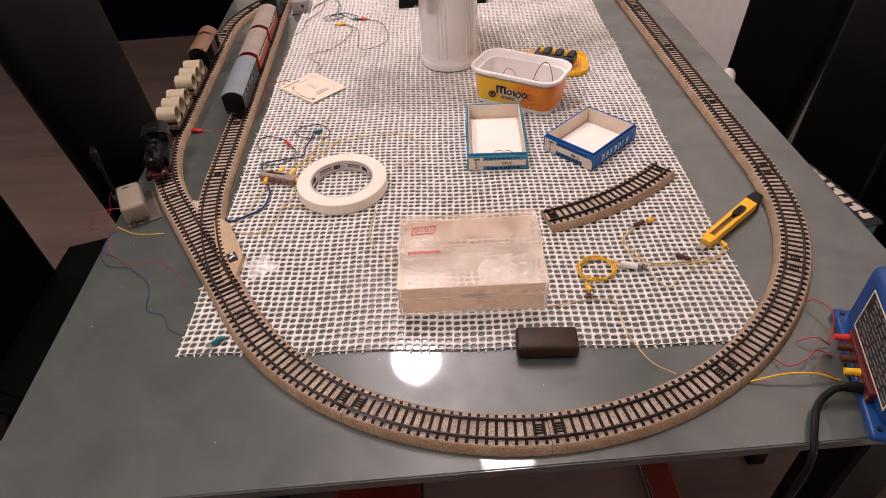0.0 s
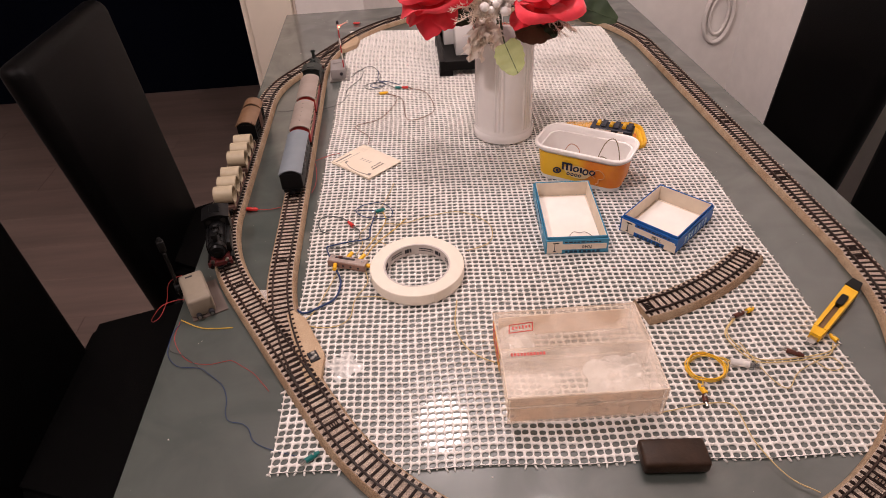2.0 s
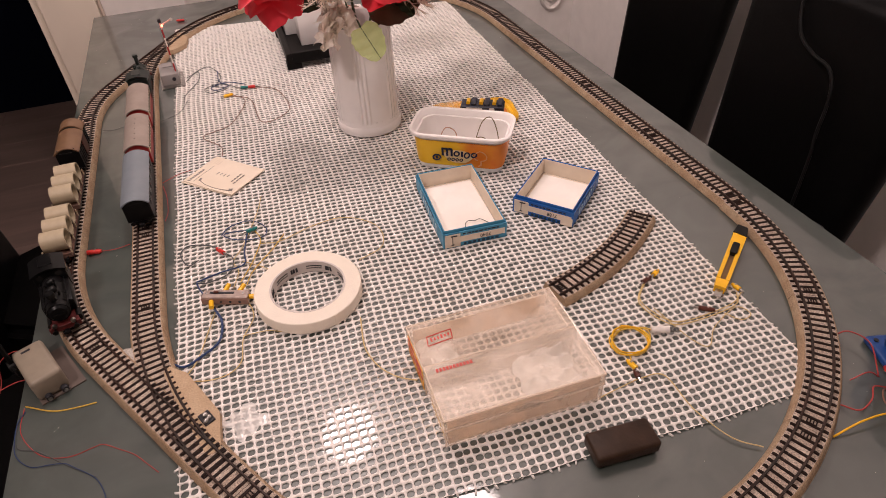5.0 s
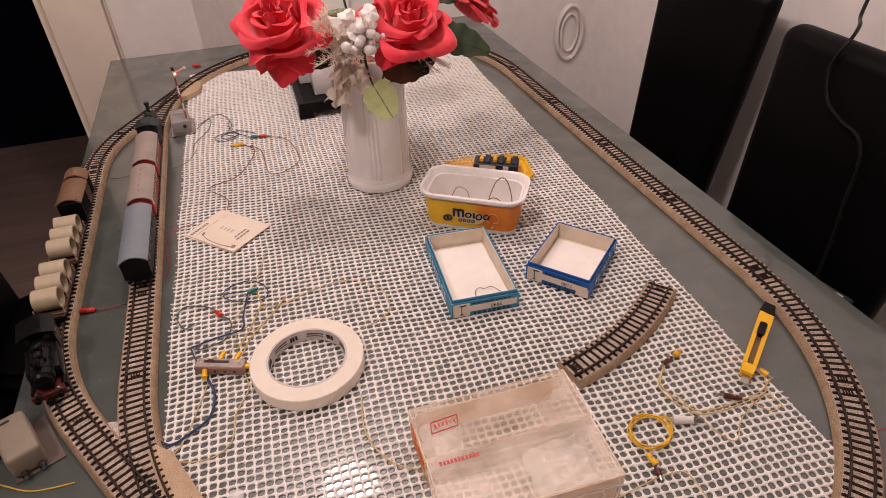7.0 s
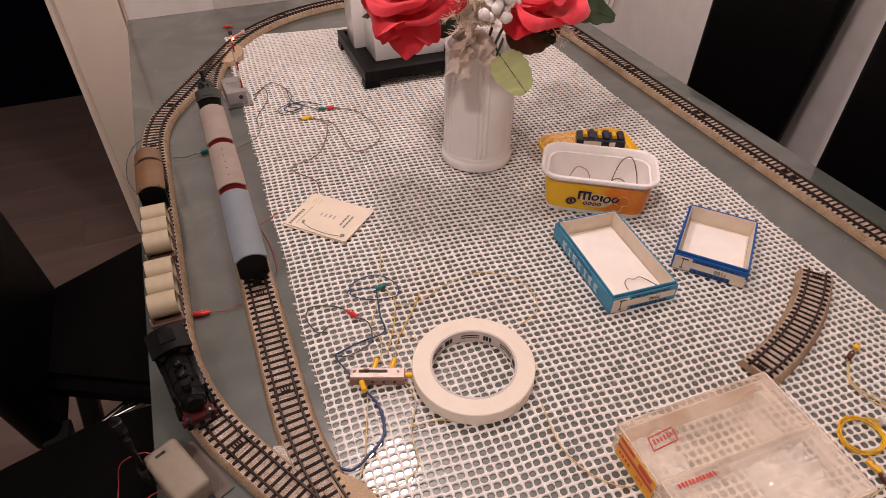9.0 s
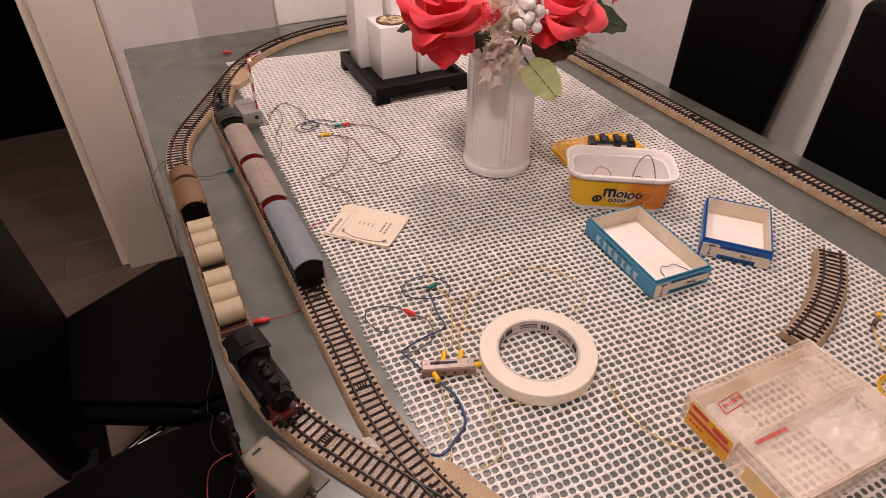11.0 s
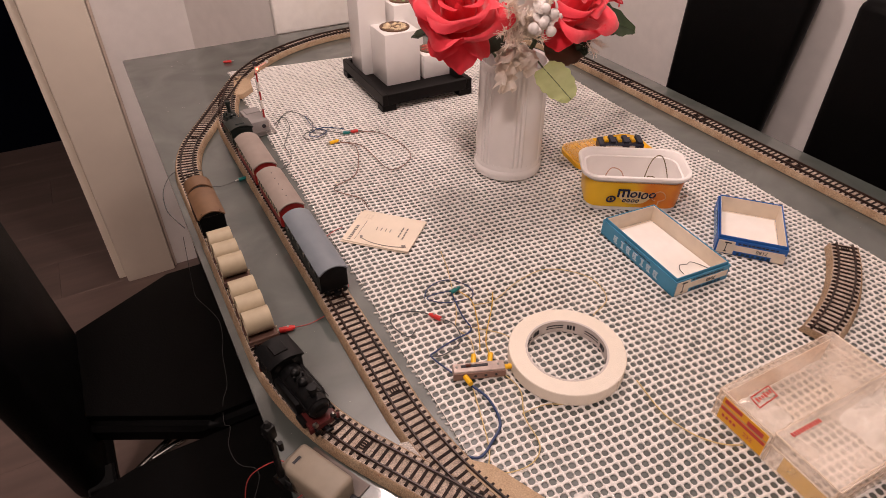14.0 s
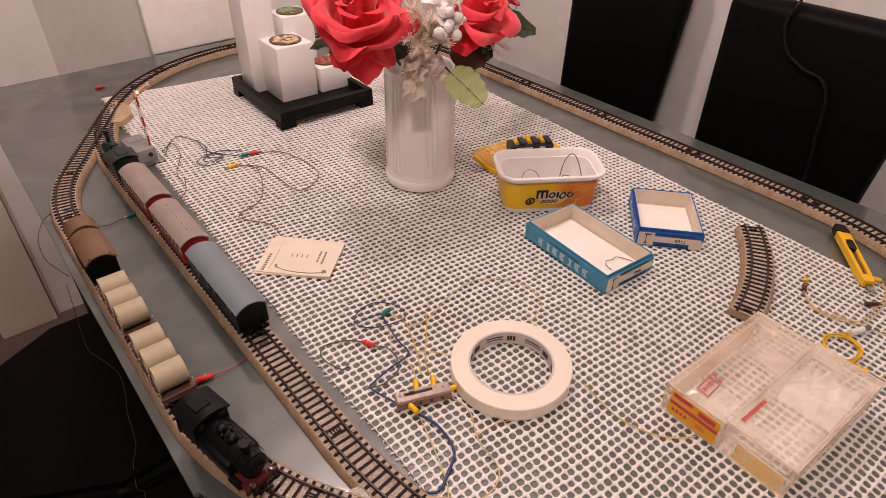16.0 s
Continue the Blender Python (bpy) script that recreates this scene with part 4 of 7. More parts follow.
def leaflet():
    l = thing("leaflet", pose(-0.2212, 0.2965, ON, 0, 0, -46.5), "cream printed instruction leaflet lying on the mat", "leaflet")
    w, d = 0.087, 0.068
    for k in range(2):
        bm = B()
        n = 8
        lo, hi = ([[bm.verts.new((-w / 2 + w * i / n + 0.0012 * k, -d / 2 + d * j / n, 0.0013 * k + t + 0.0055 * k * max(0, i / n - 0.5) ** 2 * (1 - j / n))) for j in range(n + 1)] for i in range(n + 1)] for t in (0.0, 0.0010))
        for i in range(n):
            for j in range(n):
                bm.faces.new((lo[i][j], lo[i][j + 1], lo[i + 1][j + 1], lo[i + 1][j]))
                bm.faces.new((hi[i][j], hi[i + 1][j], hi[i + 1][j + 1], hi[i][j + 1]))
            for a, b in (((i, 0), (i + 1, 0)), ((i + 1, n), (i, n)), ((n, i), (n, i + 1)), ((0, i + 1), (0, i))):
                bm.faces.new((lo[a[0]][a[1]], lo[b[0]][b[1]], hi[b[0]][b[1]], hi[a[0]][a[1]]))
        part("sheet", bm, M_PAPER, l, at=pose(0.0012 * k, 0.0010 * k, 0, 0, 0, 0.9 - 1.6 * k))
    bm = B()
    for k in range(8):
        box(bm, (-w * 0.39, -d * 0.42 + k * 0.0040, 0.0024), (0.0036, 0.0026, 0.0004))
    part("printed_bar", bm, M_SOFT_INK, l)
    bm = B()
    for k in range(4):
        box(bm, (-w * 0.10 + 0.006 * k, d * 0.02, 0.0025), (0.0010, 0.0060, 0.0003))
        box(bm, (w * 0.27, -d * 0.10 + k * 0.0056, 0.0031), (0.0018, 0.0040, 0.0003))
        box(bm, (w * 0.34, -d * 0.14 + k * 0.0062, 0.0034), (0.0018, 0.0046, 0.0003))
    # a thin drawn line with a small figure at each end runs along one side
    tube(bm, glide([(-w * 0.22, -d * 0.34, 0.0024), (-w * 0.05, -d * 0.41, 0.0024), (w * 0.20, -d * 0.43, 0.0027), (w * 0.40, -d * 0.40, 0.0034)]), 0.0005, 5)
    box(bm, (-w * 0.24, -d * 0.30, 0.0024), (0.0030, 0.0060, 0.0004), turn=20)
    box(bm, (w * 0.42, -d * 0.37, 0.0036), (0.0050, 0.0050, 0.0004), turn=30)
    tube(bm, [Vector((-w * 0.31, -d * 0.40, 0.0024)), Vector((-w * 0.31, d * 0.20, 0.0024))], 0.0003, 4)
    part("printed_bar", bm, M_SOFT_INK, l)
    bm = B()
    for k in range(3):
        box(bm, (-w * 0.37 + 0.004 * k, d * 0.34, 0.0024), (0.0024, 0.009, 0.0003))
    part("printed_mark", bm, M_LABEL, l)


leaflet()


def tape_roll():
    t = thing("masking_tape_roll", pose(-0.1541, 0.0154, ON, 0, 0, 20), "roll of cream masking tape lying flat on the mat", "tape roll")
    h = 0.0145
    bm = B()
    rings = lathe(bm, [(0.0402, 0.0), (0.0560, 0.0), (0.0567, 0.0008), (0.0567, h - 0.0008), (0.0560, h), (0.0402, h)], 96)
    for k in range(96):
        bm.faces.new((rings[5][k], rings[5][(k + 1) % 96], rings[0][(k + 1) % 96], rings[0][k]))
    part("tape", bm, M_TAPE, t)
    bm = B()
    rings = lathe(bm, [(0.0382, 0.0002), (0.0402, 0.0002), (0.0402, h + 0.0002), (0.0382, h + 0.0002)], 72)
    for k in range(72):
        bm.faces.new((rings[3][k], rings[3][(k + 1) % 72], rings[0][(k + 1) % 72], rings[0][k]))
    core = part("core", bm, M_TAPE_CORE, t, "pale grey card core with dark print")
    for a0 in range(20, 380, 60):
        bm = B()
        for j, (da, hh) in enumerate(((0, 0.0055), (5, 0.0055), (9, 0.0055))):
            a = radians(a0 + da)
            box(bm, (0.0379 * math.cos(a), 0.0379 * math.sin(a), h * 0.5), (0.0006, 0.0022, hh), turn=a0 + da)
        for a in range(a0 + 18, a0 + 44, 3):
            box(bm, (0.0380 * math.cos(radians(a)), 0.0380 * math.sin(radians(a)), h * 0.62), (0.0004, 0.0018, 0.0012), turn=a)
            box(bm, (0.0380 * math.cos(radians(a)), 0.0380 * math.sin(radians(a)), h * 0.40), (0.0004, 0.0018, 0.0008), turn=a)
        part("printed_bar", bm, M_INK, core)
    part("tape_end", box(B(), (0.0, -0.0569, h / 2), (0.006, 0.0006, h * 0.98), 0.0001, turn=3), M_TAPE, t)


tape_roll()


M_CLOUD = mat("cream_print_cloud", (0.90, 0.66, 0.34), 0.4, vary=0.1, scale=120)
M_PRINT_NAVY = mat("navy_print", (0.012, 0.014, 0.050), 0.45)
M_PEACH = mat("pale_peach_print", (0.80, 0.42, 0.20), 0.45, vary=0.1, scale=60)
M_SLEEVE = mat("yellow_to_orange_print", (0.90, 0.53, 0.02), 0.35, vary=0.04, scale=30, second=(0.90, 0.57, 0.04), second_scale=20)


def fade_to_orange(m, x0, x1):
    """A print that runs from yellow into mottled orange along the label."""
    nt = m.node_tree
    b = nt.nodes["Principled BSDF"]
    old = b.inputs["Base Color"].links[0].from_socket
    tc = nt.nodes.new("ShaderNodeTexCoord")
    split = nt.nodes.new("ShaderNodeSeparateXYZ")
    cloud = nt.nodes.new("ShaderNodeTexNoise")
    cloud.inputs["Scale"].default_value, cloud.inputs["Detail"].default_value = 70, 3
    add = nt.nodes.new("ShaderNodeMath")
    add.operation = "MULTIPLY_ADD"
    add.inputs[1].default_value = 0.022
    span = nt.nodes.new("ShaderNodeMapRange")
    span.inputs["From Min"].default_value, span.inputs["From Max"].default_value = x0 + 0.011, x1 + 0.011
    tone = nt.nodes.new("ShaderNodeMix")
    tone.data_type = "RGBA"
    tone.inputs["A"].default_value, tone.inputs["B"].default_value = (0.70, 0.12, 0.012, 1), (0.88, 0.36, 0.03, 1)
    mixed = nt.nodes.new("ShaderNodeMix")
    mixed.data_type = "RGBA"
    nt.links.new(tc.outputs["Object"], split.inputs["Vector"])
    nt.links.new(tc.outputs["Object"], cloud.inputs["Vector"])
    nt.links.new(cloud.outputs["Fac"], add.inputs[0])
    nt.links.new(split.outputs["X"], add.inputs[2])
    nt.links.new(add.outputs["Value"], span.inputs["Value"])
    nt.links.new(cloud.outputs["Fac"], tone.inputs["Factor"])
    nt.links.new(span.outputs["Result"], mixed.inputs["Factor"])
    nt.links.new(old, mixed.inputs["A"])
    nt.links.new(tone.outputs["Result"], mixed.inputs["B"])
    nt.links.new(mixed.outputs["Result"], b.inputs["Base Color"])


fade_to_orange(M_SLEEVE, -0.002, 0.016)


def tub():
    m = pose(0.1022, 0.2085, ON, 0, 0, -33.6)
    t = thing("margarine_tub", m, "open white margarine tub with a yellow and orange print", "plastic tub")
    H_ = 0.0545

    def ring(z, w, d, r):
        return [Vector((x, y, z)) for x, y in rounded(w, d, r, 6)]

    def at_h(k):
        return 0.117 + (0.128 - 0.117) * k, 0.062 + (0.070 - 0.062) * k

    def skin(stack, bm, close=()):
        rows = [[bm.verts.new(v) for v in r] for r in stack]
        n = len(rows[0])
        for p, q in zip(rows, rows[1:]):
            for j in range(n):
                bm.faces.new((p[j], p[(j + 1) % n], q[(j + 1) % n], q[j]))
        if "lo" in close:
            bm.faces.new(rows[0][::-1])
        if "hi" in close:
            bm.faces.new(rows[-1])
        return rows

    st = []
    for z, k, g, r in ((0.0, 0, 0, 0.014), (0.004, 0.06, 0.001, 0.016), (0.0455, 0.84, 0, 0.019), (0.0465, 0.86, 0.003, 0.020), (H_ - 0.0052, 0.93, 0.004, 0.020), (H_ - 0.0048, 0.93, 0.012, 0.023), (H_ - 0.0012, 0.99, 0.0125, 0.023), (H_, 1.0, 0.011, 0.023), (H_, 1.0, 0.004, 0.020), (H_ - 0.0012, 0.99, 0.002, 0.020), (H_ - 0.0085, 0.88, -0.002, 0.019), (H_ - 0.0090, 0.88, -0.007, 0.017), (0.008, 0.1, -0.006, 0.015), (0.003, 0.02, -0.009, 0.013)):
        w, d = at_h(k)
        st.append(ring(z, w + g, d + g, r))
    part("tub_body", (lambda bm: (skin(st, bm, ("lo", "hi")), bm)[1])(B()), M_TUB, t)
    sleeve = []
    for z in (0.0060, 0.0442):
        k = 0.06 + 0.78 * (z - 0.004) / 0.0415
        w, d = at_h(k)
        sleeve.append(ring(z, w + 0.0026, d + 0.0026, 0.0162 + 0.0030 * (z - 0.004) / 0.0415 + 0.0010))
    lab = part("printed_sleeve", (lambda bm: (skin(sleeve, bm), bm)[1])(B()), M_SLEEVE, t, "yellow printed sleeve")
    # the printed front: pale outline on the orange fruit, dark word shapes on a peach cloud, round mark, tilted with the wall
    lean = math.atan2(0.0032, 0.0415)
    face = Matrix.Translation((0, -0.0330, 0.004)) @ Matrix.Rotation(lean, 4, "X")
    bm = tube(B(), [Vector((0.031 + 0.0085 * math.cos(radians(a)) * (1 - 0.25 * math.sin(radians(a))), -0.0009, 0.022 + 0.0075 * math.sin(radians(a)))) for a in range(-80, 265, 15)], 0.0007, 5)
    tube(bm, [Vector((0.032, -0.0009, 0.0145)), Vector((0.0315, -0.0009, 0.0075)), Vector((0.0285, -0.0009, 0.0055))], 0.0010, 5)
    part("printed_outline", bm, M_PEACH, lab, at=face)
    bm = B()
    bm.faces.new([bm.verts.new((0.001 + 0.020 * math.cos(radians(a)) * (1 + 0.10 * math.sin(3 * radians(a))), -0.0006, 0.0185 + 0.0105 * math.sin(radians(a)))) for a in range(0, 360, 15)])
    part("printed_cloud", bm, M_CLOUD, lab, at=face)

    def blot(bm, x, z, w, h, bar=0.0022):
        """A plain rounded ring that stands for one printed character."""
        n = 16
        ring_ = [[bm.verts.new((x + (w / 2 - q) * math.cos(2 * math.pi * k / n) + 0.18 * (z_ - z), -0.0013, z_)) for k in range(n) for z_ in [z + (h / 2 - q) * math.sin(2 * math.pi * k / n)]] for q in (0.0, bar)]
        for k in range(n):
            bm.faces.new((ring_[0][k], ring_[0][(k + 1) % n], ring_[1][(k + 1) % n], ring_[1][k]))

    bm = B()
    for x in (-0.0205, -0.0143, -0.0081):
        box(bm, (x, -0.0013, 0.0250), (0.0028, 0.0004, 0.0125))
    box(bm, (-0.0143, -0.0013, 0.0300), (0.0136, 0.0004, 0.0028))
    blot(bm, -0.0012, 0.0232, 0.0090, 0.0092)
    box(bm, (0.0061, -0.0013, 0.0232), (0.0028, 0.0004, 0.0086))
    blot(bm, 0.0128, 0.0220, 0.0090, 0.0108)
    blot(bm, 0.0224, 0.0232, 0.0090, 0.0092)
    for k in range(4):
        blot(bm, -0.0120 + k * 0.0056, 0.0135, 0.0050, 0.0054, 0.0013)
    part("printed_bar", bm, M_PRINT_NAVY, lab, at=face)
    bm = B()
    blot(bm, -0.0290, 0.0150, 0.0125, 0.0112, 0.0024)
    box(bm, (-0.0290, -0.0013, 0.0150), (0.0030, 0.0004, 0.0048))
    part("printed_mark", bm, M_PRINT_NAVY, lab, at=face)
    # loose wires curling inside
    wm = mat("copper_pink_wire", (0.46, 0.25, 0.17), 0.4, vary=0.1)
    wo = mat("olive_wire", (0.16, 0.12, 0.06), 0.45, vary=0.1)
    wg = mat("grey_pink_wire", (0.34, 0.22, 0.18), 0.45, vary=0.1)
    for pts, mt in ((((-0.036, -0.004, 0.006), (-0.034, 0.004, 0.024), (-0.026, 0.008, 0.040), (-0.012, 0.006, 0.036), (-0.006, -0.004, 0.018), (-0.004, -0.014, 0.006)), wm),
                    (((0.008, -0.014, 0.006), (0.012, -0.006, 0.024), (0.022, 0.000, 0.034), (0.034, 0.000, 0.030), (0.040, -0.008, 0.012), (0.042, -0.014, 0.006)), wo),
                    (((0.016, -0.010, 0.006), (0.018, 0.002, 0.030), (0.026, 0.010, 0.054), (0.038, 0.012, 0.058), (0.048, 0.006, 0.034), (0.050, -0.006, 0.008)), wo),
                    (((-0.044, 0.008, 0.008), (-0.036, 0.000, 0.018), (-0.020, -0.012, 0.014), (-0.006, -0.006, 0.020), (0.008, -0.014, 0.012)), wg),
                    (((-0.010, -0.016, 0.006), (-0.002, -0.008, 0.020), (0.010, -0.004, 0.020), (0.018, -0.014, 0.008)), wm),
                    (((-0.030, 0.012, 0.006), (-0.016, 0.014, 0.014), (0.002, 0.010, 0.010), (0.020, 0.014, 0.014), (0.036, 0.010, 0.008)), wg),
                    (((-0.046, -0.006, 0.030), (-0.040, -0.012, 0.018), (-0.026, -0.014, 0.010), (-0.012, -0.010, 0.012)), wg)):
        bm = tube(B(), glide([m @ Vector(p) for p in pts]), 0.0007)
        solo("wire_loop", bm, mt, "thin insulated wire curling in the margarine tub", "wire", group="wires in the tub")
    solo("wire_connector", box(B(), (0, 0, 0), (0.006, 0.004, 0.004), 0.0008), M_WHITE_PLUG, "small white connector among the wires in the tub", "connector", m @ pose(0.033, -0.010, 0.0055, 0, 0, 20))


tub()


def tub_lid():
    m = pose(0.1625, 0.3150, ON, 0, 0, -11)
    l = thing("tub_lid", m, "yellow plastic tub lid lying upside down on the mat", "lid")
    bm = B()
    rows = [[bm.verts.new((x, y, z)) for x, y in rounded(0.133 - 2 * g, 0.082 - 2 * g, 0.024 - 0.6 * g, 7)] for g, z in
            ((0.0, 0.0), (-0.0006, 0.0030), (0.0, 0.0064), (0.0022, 0.0070), (0.0040, 0.0056), (0.0050, 0.0034), (0.0075, 0.0030), (0.0085, 0.0046), (0.0100, 0.0050), (0.0115, 0.0044), (0.0125, 0.0026))]
    for p, q in zip(rows, rows[1:]):
        for j in range(len(p)):
            bm.faces.new((p[j], p[(j + 1) % len(p)], q[(j + 1) % len(p)], q[j]))
    bm.faces.new(rows[0][::-1])
    bm.faces.new(rows[-1])
    part("rim", bm, M_YELLOW, l)
    part("printed_panel", prism(B(), rounded(0.108, 0.054, 0.016, 6), 0.0026, 0.0034), M_YELLOW_LABEL, l)
    bm = prism(B(), [(0.036 + 0.017 * math.cos(radians(a)), 0.018 * math.sin(radians(a))) for a in range(0, 360, 18)], 0.0034, 0.0038)
    part("printed_blot", bm, M_ORANGE, l)
    # the chassis on the lid
    M_NAVY = mat("navy_plastic", (0.012, 0.016, 0.035), 0.4, vary=0.2)
    c = thing("model_chassis", Matrix.Translation((0.1740, 0.3060, ON + 0.0066)) @ Matrix.Rotation(radians(-29), 4, "Z"), "dark navy model chassis with yellow rollers on the lid", "model part")
    part("frame", box(B(), (0, 0, 0.010), (0.066, 0.026, 0.014), 0.0015), M_NAVY, c)
    for k, x in enumerate((-0.022, -0.002, 0.018)):
        part("roller", rod(B(), (x, -0.006, 0.0185), (x, 0.006, 0.0185), 0.0032, seg=12), M_YELLOW, c, "yellow roller")
        part("saddle", box(B(), (x + 0.009, 0, 0.0188), (0.008, 0.022, 0.004), 0.0008), M_NAVY, c)
    part("white_plate", box(B(), (-0.012, -0.0135, 0.012), (0.024, 0.0010, 0.006)), M_WHITE_PLUG, c)
    part("white_plate", box(B(), (0.015, -0.0135, 0.012), (0.008, 0.0010, 0.006)), M_WHITE_PLUG, c)
    # a ribbed clear blister lies beside the chassis
    bm = B()
    nu, nv = 30, 22

    def bubble(u, v):
        x, y = (u - 0.5) * 0.056, (v - 0.5) * 0.058
        e = min(1, 9 * min(u, 1 - u)) * min(1, 9 * min(v, 1 - v))
        return (x, y, 0.0040 + 0.0090 * e * e * (3 - 2 * e) + 0.0022 * e * math.sin(2 * math.pi * 6 * u) * math.sin(math.pi * v) + 0.0006 * math.sin(31 * v + 17 * u))
    g = [[bm.verts.new(bubble(i / nu, j / nv)) for j in range(nv + 1)] for i in range(nu + 1)]
    for i in range(nu):
        for j in range(nv):
            bm.faces.new((g[i][j], g[i + 1][j], g[i + 1][j + 1], g[i][j + 1]))
    solo("clear_blister", bm, M_BLISTER, "ribbed clear plastic blister lying in the yellow lid", "plastic blister", m @ pose(-0.0345, 0.008, 0, 0, 0, 6)).visible_shadow = False


tub_lid()


def clear_case(m, w, d, h, label, hinge, M_CLEAR):
    c = thing("plastic_case", m, label, "plastic case", "clear cases on the mat")
    t = 0.0014
    part("case_base", open_box(B(), w, d, h * 0.62, t, 0.0014), M_CLEAR, c)
    bm = B()
    box(bm, (0, 0, h - t / 2), (w + 0.002, d + 0.002, t), 0.0005)
    for s in (-1, 1):
        box(bm, (s * (w / 2 + 0.0003), 0, h * 0.80), (t, d + 0.002, h * 0.38))
        box(bm, (0, s * (d / 2 + 0.0003), h * 0.80), (w - 2 * t, t, h * 0.38))
    part("case_lid", bm, M_CLEAR, c)
    # the thick rounded edges catch the light
    for z, g in ((h - 0.0006, 0.0012), (h * 0.62, 0.0012)):
        bm = B()
        xs, ys = w / 2 + g * 0.6, d / 2 + g * 0.6
        ring_ = [Vector((-xs, -ys, z)), Vector((xs, -ys, z)), Vector((xs, ys, z)), Vector((-xs, ys, z))]
        for a, b in zip(ring_, ring_[1:] + ring_[:1]):
            rod(bm, a, b, 0.0008, seg=8)
        part("rim_edge", bm, M_CASE_EDGE, c)
    for sx in (-1, 1):
        for sy in (-1, 1):
            part("corner_edge", rod(B(), (sx * (w / 2), sy * (d / 2), 0.001), (sx * (w / 2), sy * (d / 2), h - 0.001), 0.0008, seg=8), M_CASE_EDGE, c)
    for o in c.children:
        o.visible_shadow = False
    if hinge:
        bm = prism(B(), [(-0.011, -d / 2 - 0.0022), (0.011, -d / 2 - 0.0022), (0.008, -d / 2 - 0.0002), (-0.008, -d / 2 - 0.0002)], h * 0.58, h * 0.80)
        part("catch", bm, M_CLEAR, c)
    return c


case_b = clear_case(pose(-0.006, -0.1285, ON, 0, 0, -1.5), 0.147, 0.054, 0.034, "empty yellowed clear plastic case with a printed lid", False, M_CLEAR)
case_f = clear_case(pose(-0.0095, -0.1865, ON, 0, 0, -2.6), 0.144, 0.057, 0.038, "empty frosted clear plastic case with a front catch", True, M_MILKY)
M_FROST = mat("frosted_liner", (0.90, 0.79, 0.68), 0.6, vary=0.05, scale=30, second=(0.78, 0.66, 0.57), second_scale=20)
translucent(M_FROST, (0.95, 0.84, 0.72), 0.60)
# what is printed or stuck on the cases
bm = box(B(), (-0.0745, -0.002, 0.0165), (0.0006, 0.046, 0.026))
end = part("end_label", bm, M_YELLOW_LABEL, case_b, "yellow and red paper label")
bm = box(B(), (-0.0749, -0.002, 0.0178), (0.0004, 0.045, 0.0036))
box(bm, (-0.0749, 0.010, 0.0268), (0.0004, 0.018, 0.0040))
box(bm, (-0.0749, -0.013, 0.0245), (0.0004, 0.016, 0.0050))
for k in range(4):
    box(bm, (-0.0749, 0.016 - 0.0040 * k, 0.0105), (0.0004, 0.0024, 0.0030))
part("printed_bar", bm, M_RED_PRINT, end)
letters("232", 0.0062, M_RED_PRINT, end, Matrix(((0, 0, -1, -0.0749), (-1, 0, 0, -0.0100), (0, 1, 0, 0.0100), (0, 0, 0, 1))))
bm = B()
for a, b in (((-0.060, 0.008), (-0.036, 0.010)), ((-0.062, -0.003), (-0.038, -0.001)), ((-0.060, 0.008), (-0.062, -0.003)), ((-0.036, 0.010), (-0.038, -0.001))):
    rod(bm, (*a, 0.0343), (*b, 0.0343), 0.0005, seg=6)
for k in range(6):
    box(bm, (-0.057 + k * 0.0034, 0.0034 + 0.0003 * k, 0.0343), (0.0016, 0.0045 if k % 3 == 0 else 0.003, 0.0004))
part("printed_mark", bm, M_RED_PRINT, case_b)
bm = B()
for k in range(11):
    box(bm, (-0.0625 + k * 0.0031, 0.0215, 0.0383), (0.0020, 0.0036, 0.0003))
part("printed_bar", bm, M_RED_PRINT, case_f)
part("side_card", box(B(), (-0.0705, -0.004, 0.011), (0.0006, 0.040, 0.018)), mat("pale_yellow_card", (0.88, 0.58, 0.14), 0.6, vary=0.05), case_f, "yellow card inside the end")
part("front_card", box(B(), (0.000, -0.0265, 0.0185), (0.139, 0.0008, 0.034)), M_FROST, case_f, "milky card inside the front")

# crumpled film left inside both cases, and a smooth clear insert in the end of the yellowed one
def crumple(name, at, x0, x1, y0, y1, z0, rise, seed, label, material=None):
    rng = random.Random(seed)
    folds = [(rng.uniform(-1, 1) * 520, rng.uniform(-1, 1) * 520, rng.uniform(0, 6), rng.uniform(0.4, 1)) for _ in range(7)]
    nx, ny = max(6, int((x1 - x0) / 0.0018)), max(6, int((y1 - y0) / 0.0018))
    bm = B()
    g = []
    for i in range(nx + 1):
        row = []
        for j in range(ny + 1):
            x, y = x0 + (x1 - x0) * i / nx, y0 + (y1 - y0) * j / ny
            z = sum(a * abs(math.sin(0.5 * (u * x + v * y) + p)) for u, v, p, a in folds) / 4.5
            edge = min(1, 5 * i / nx + 0.15, 5 * (nx - i) / nx + 0.15)
            row.append(bm.verts.new((x + 0.0015 * math.sin(300 * y), y, z0 + rise * z * edge)))
        g.append(row)
    for i in range(nx):
        for j in range(ny):
            bm.faces.new((g[i][j], g[i + 1][j], g[i + 1][j + 1], g[i][j + 1]))
    ob = solo(name, bm, material or M_FILM, label, "plastic film", at)
    ob.visible_shadow = False
    return ob


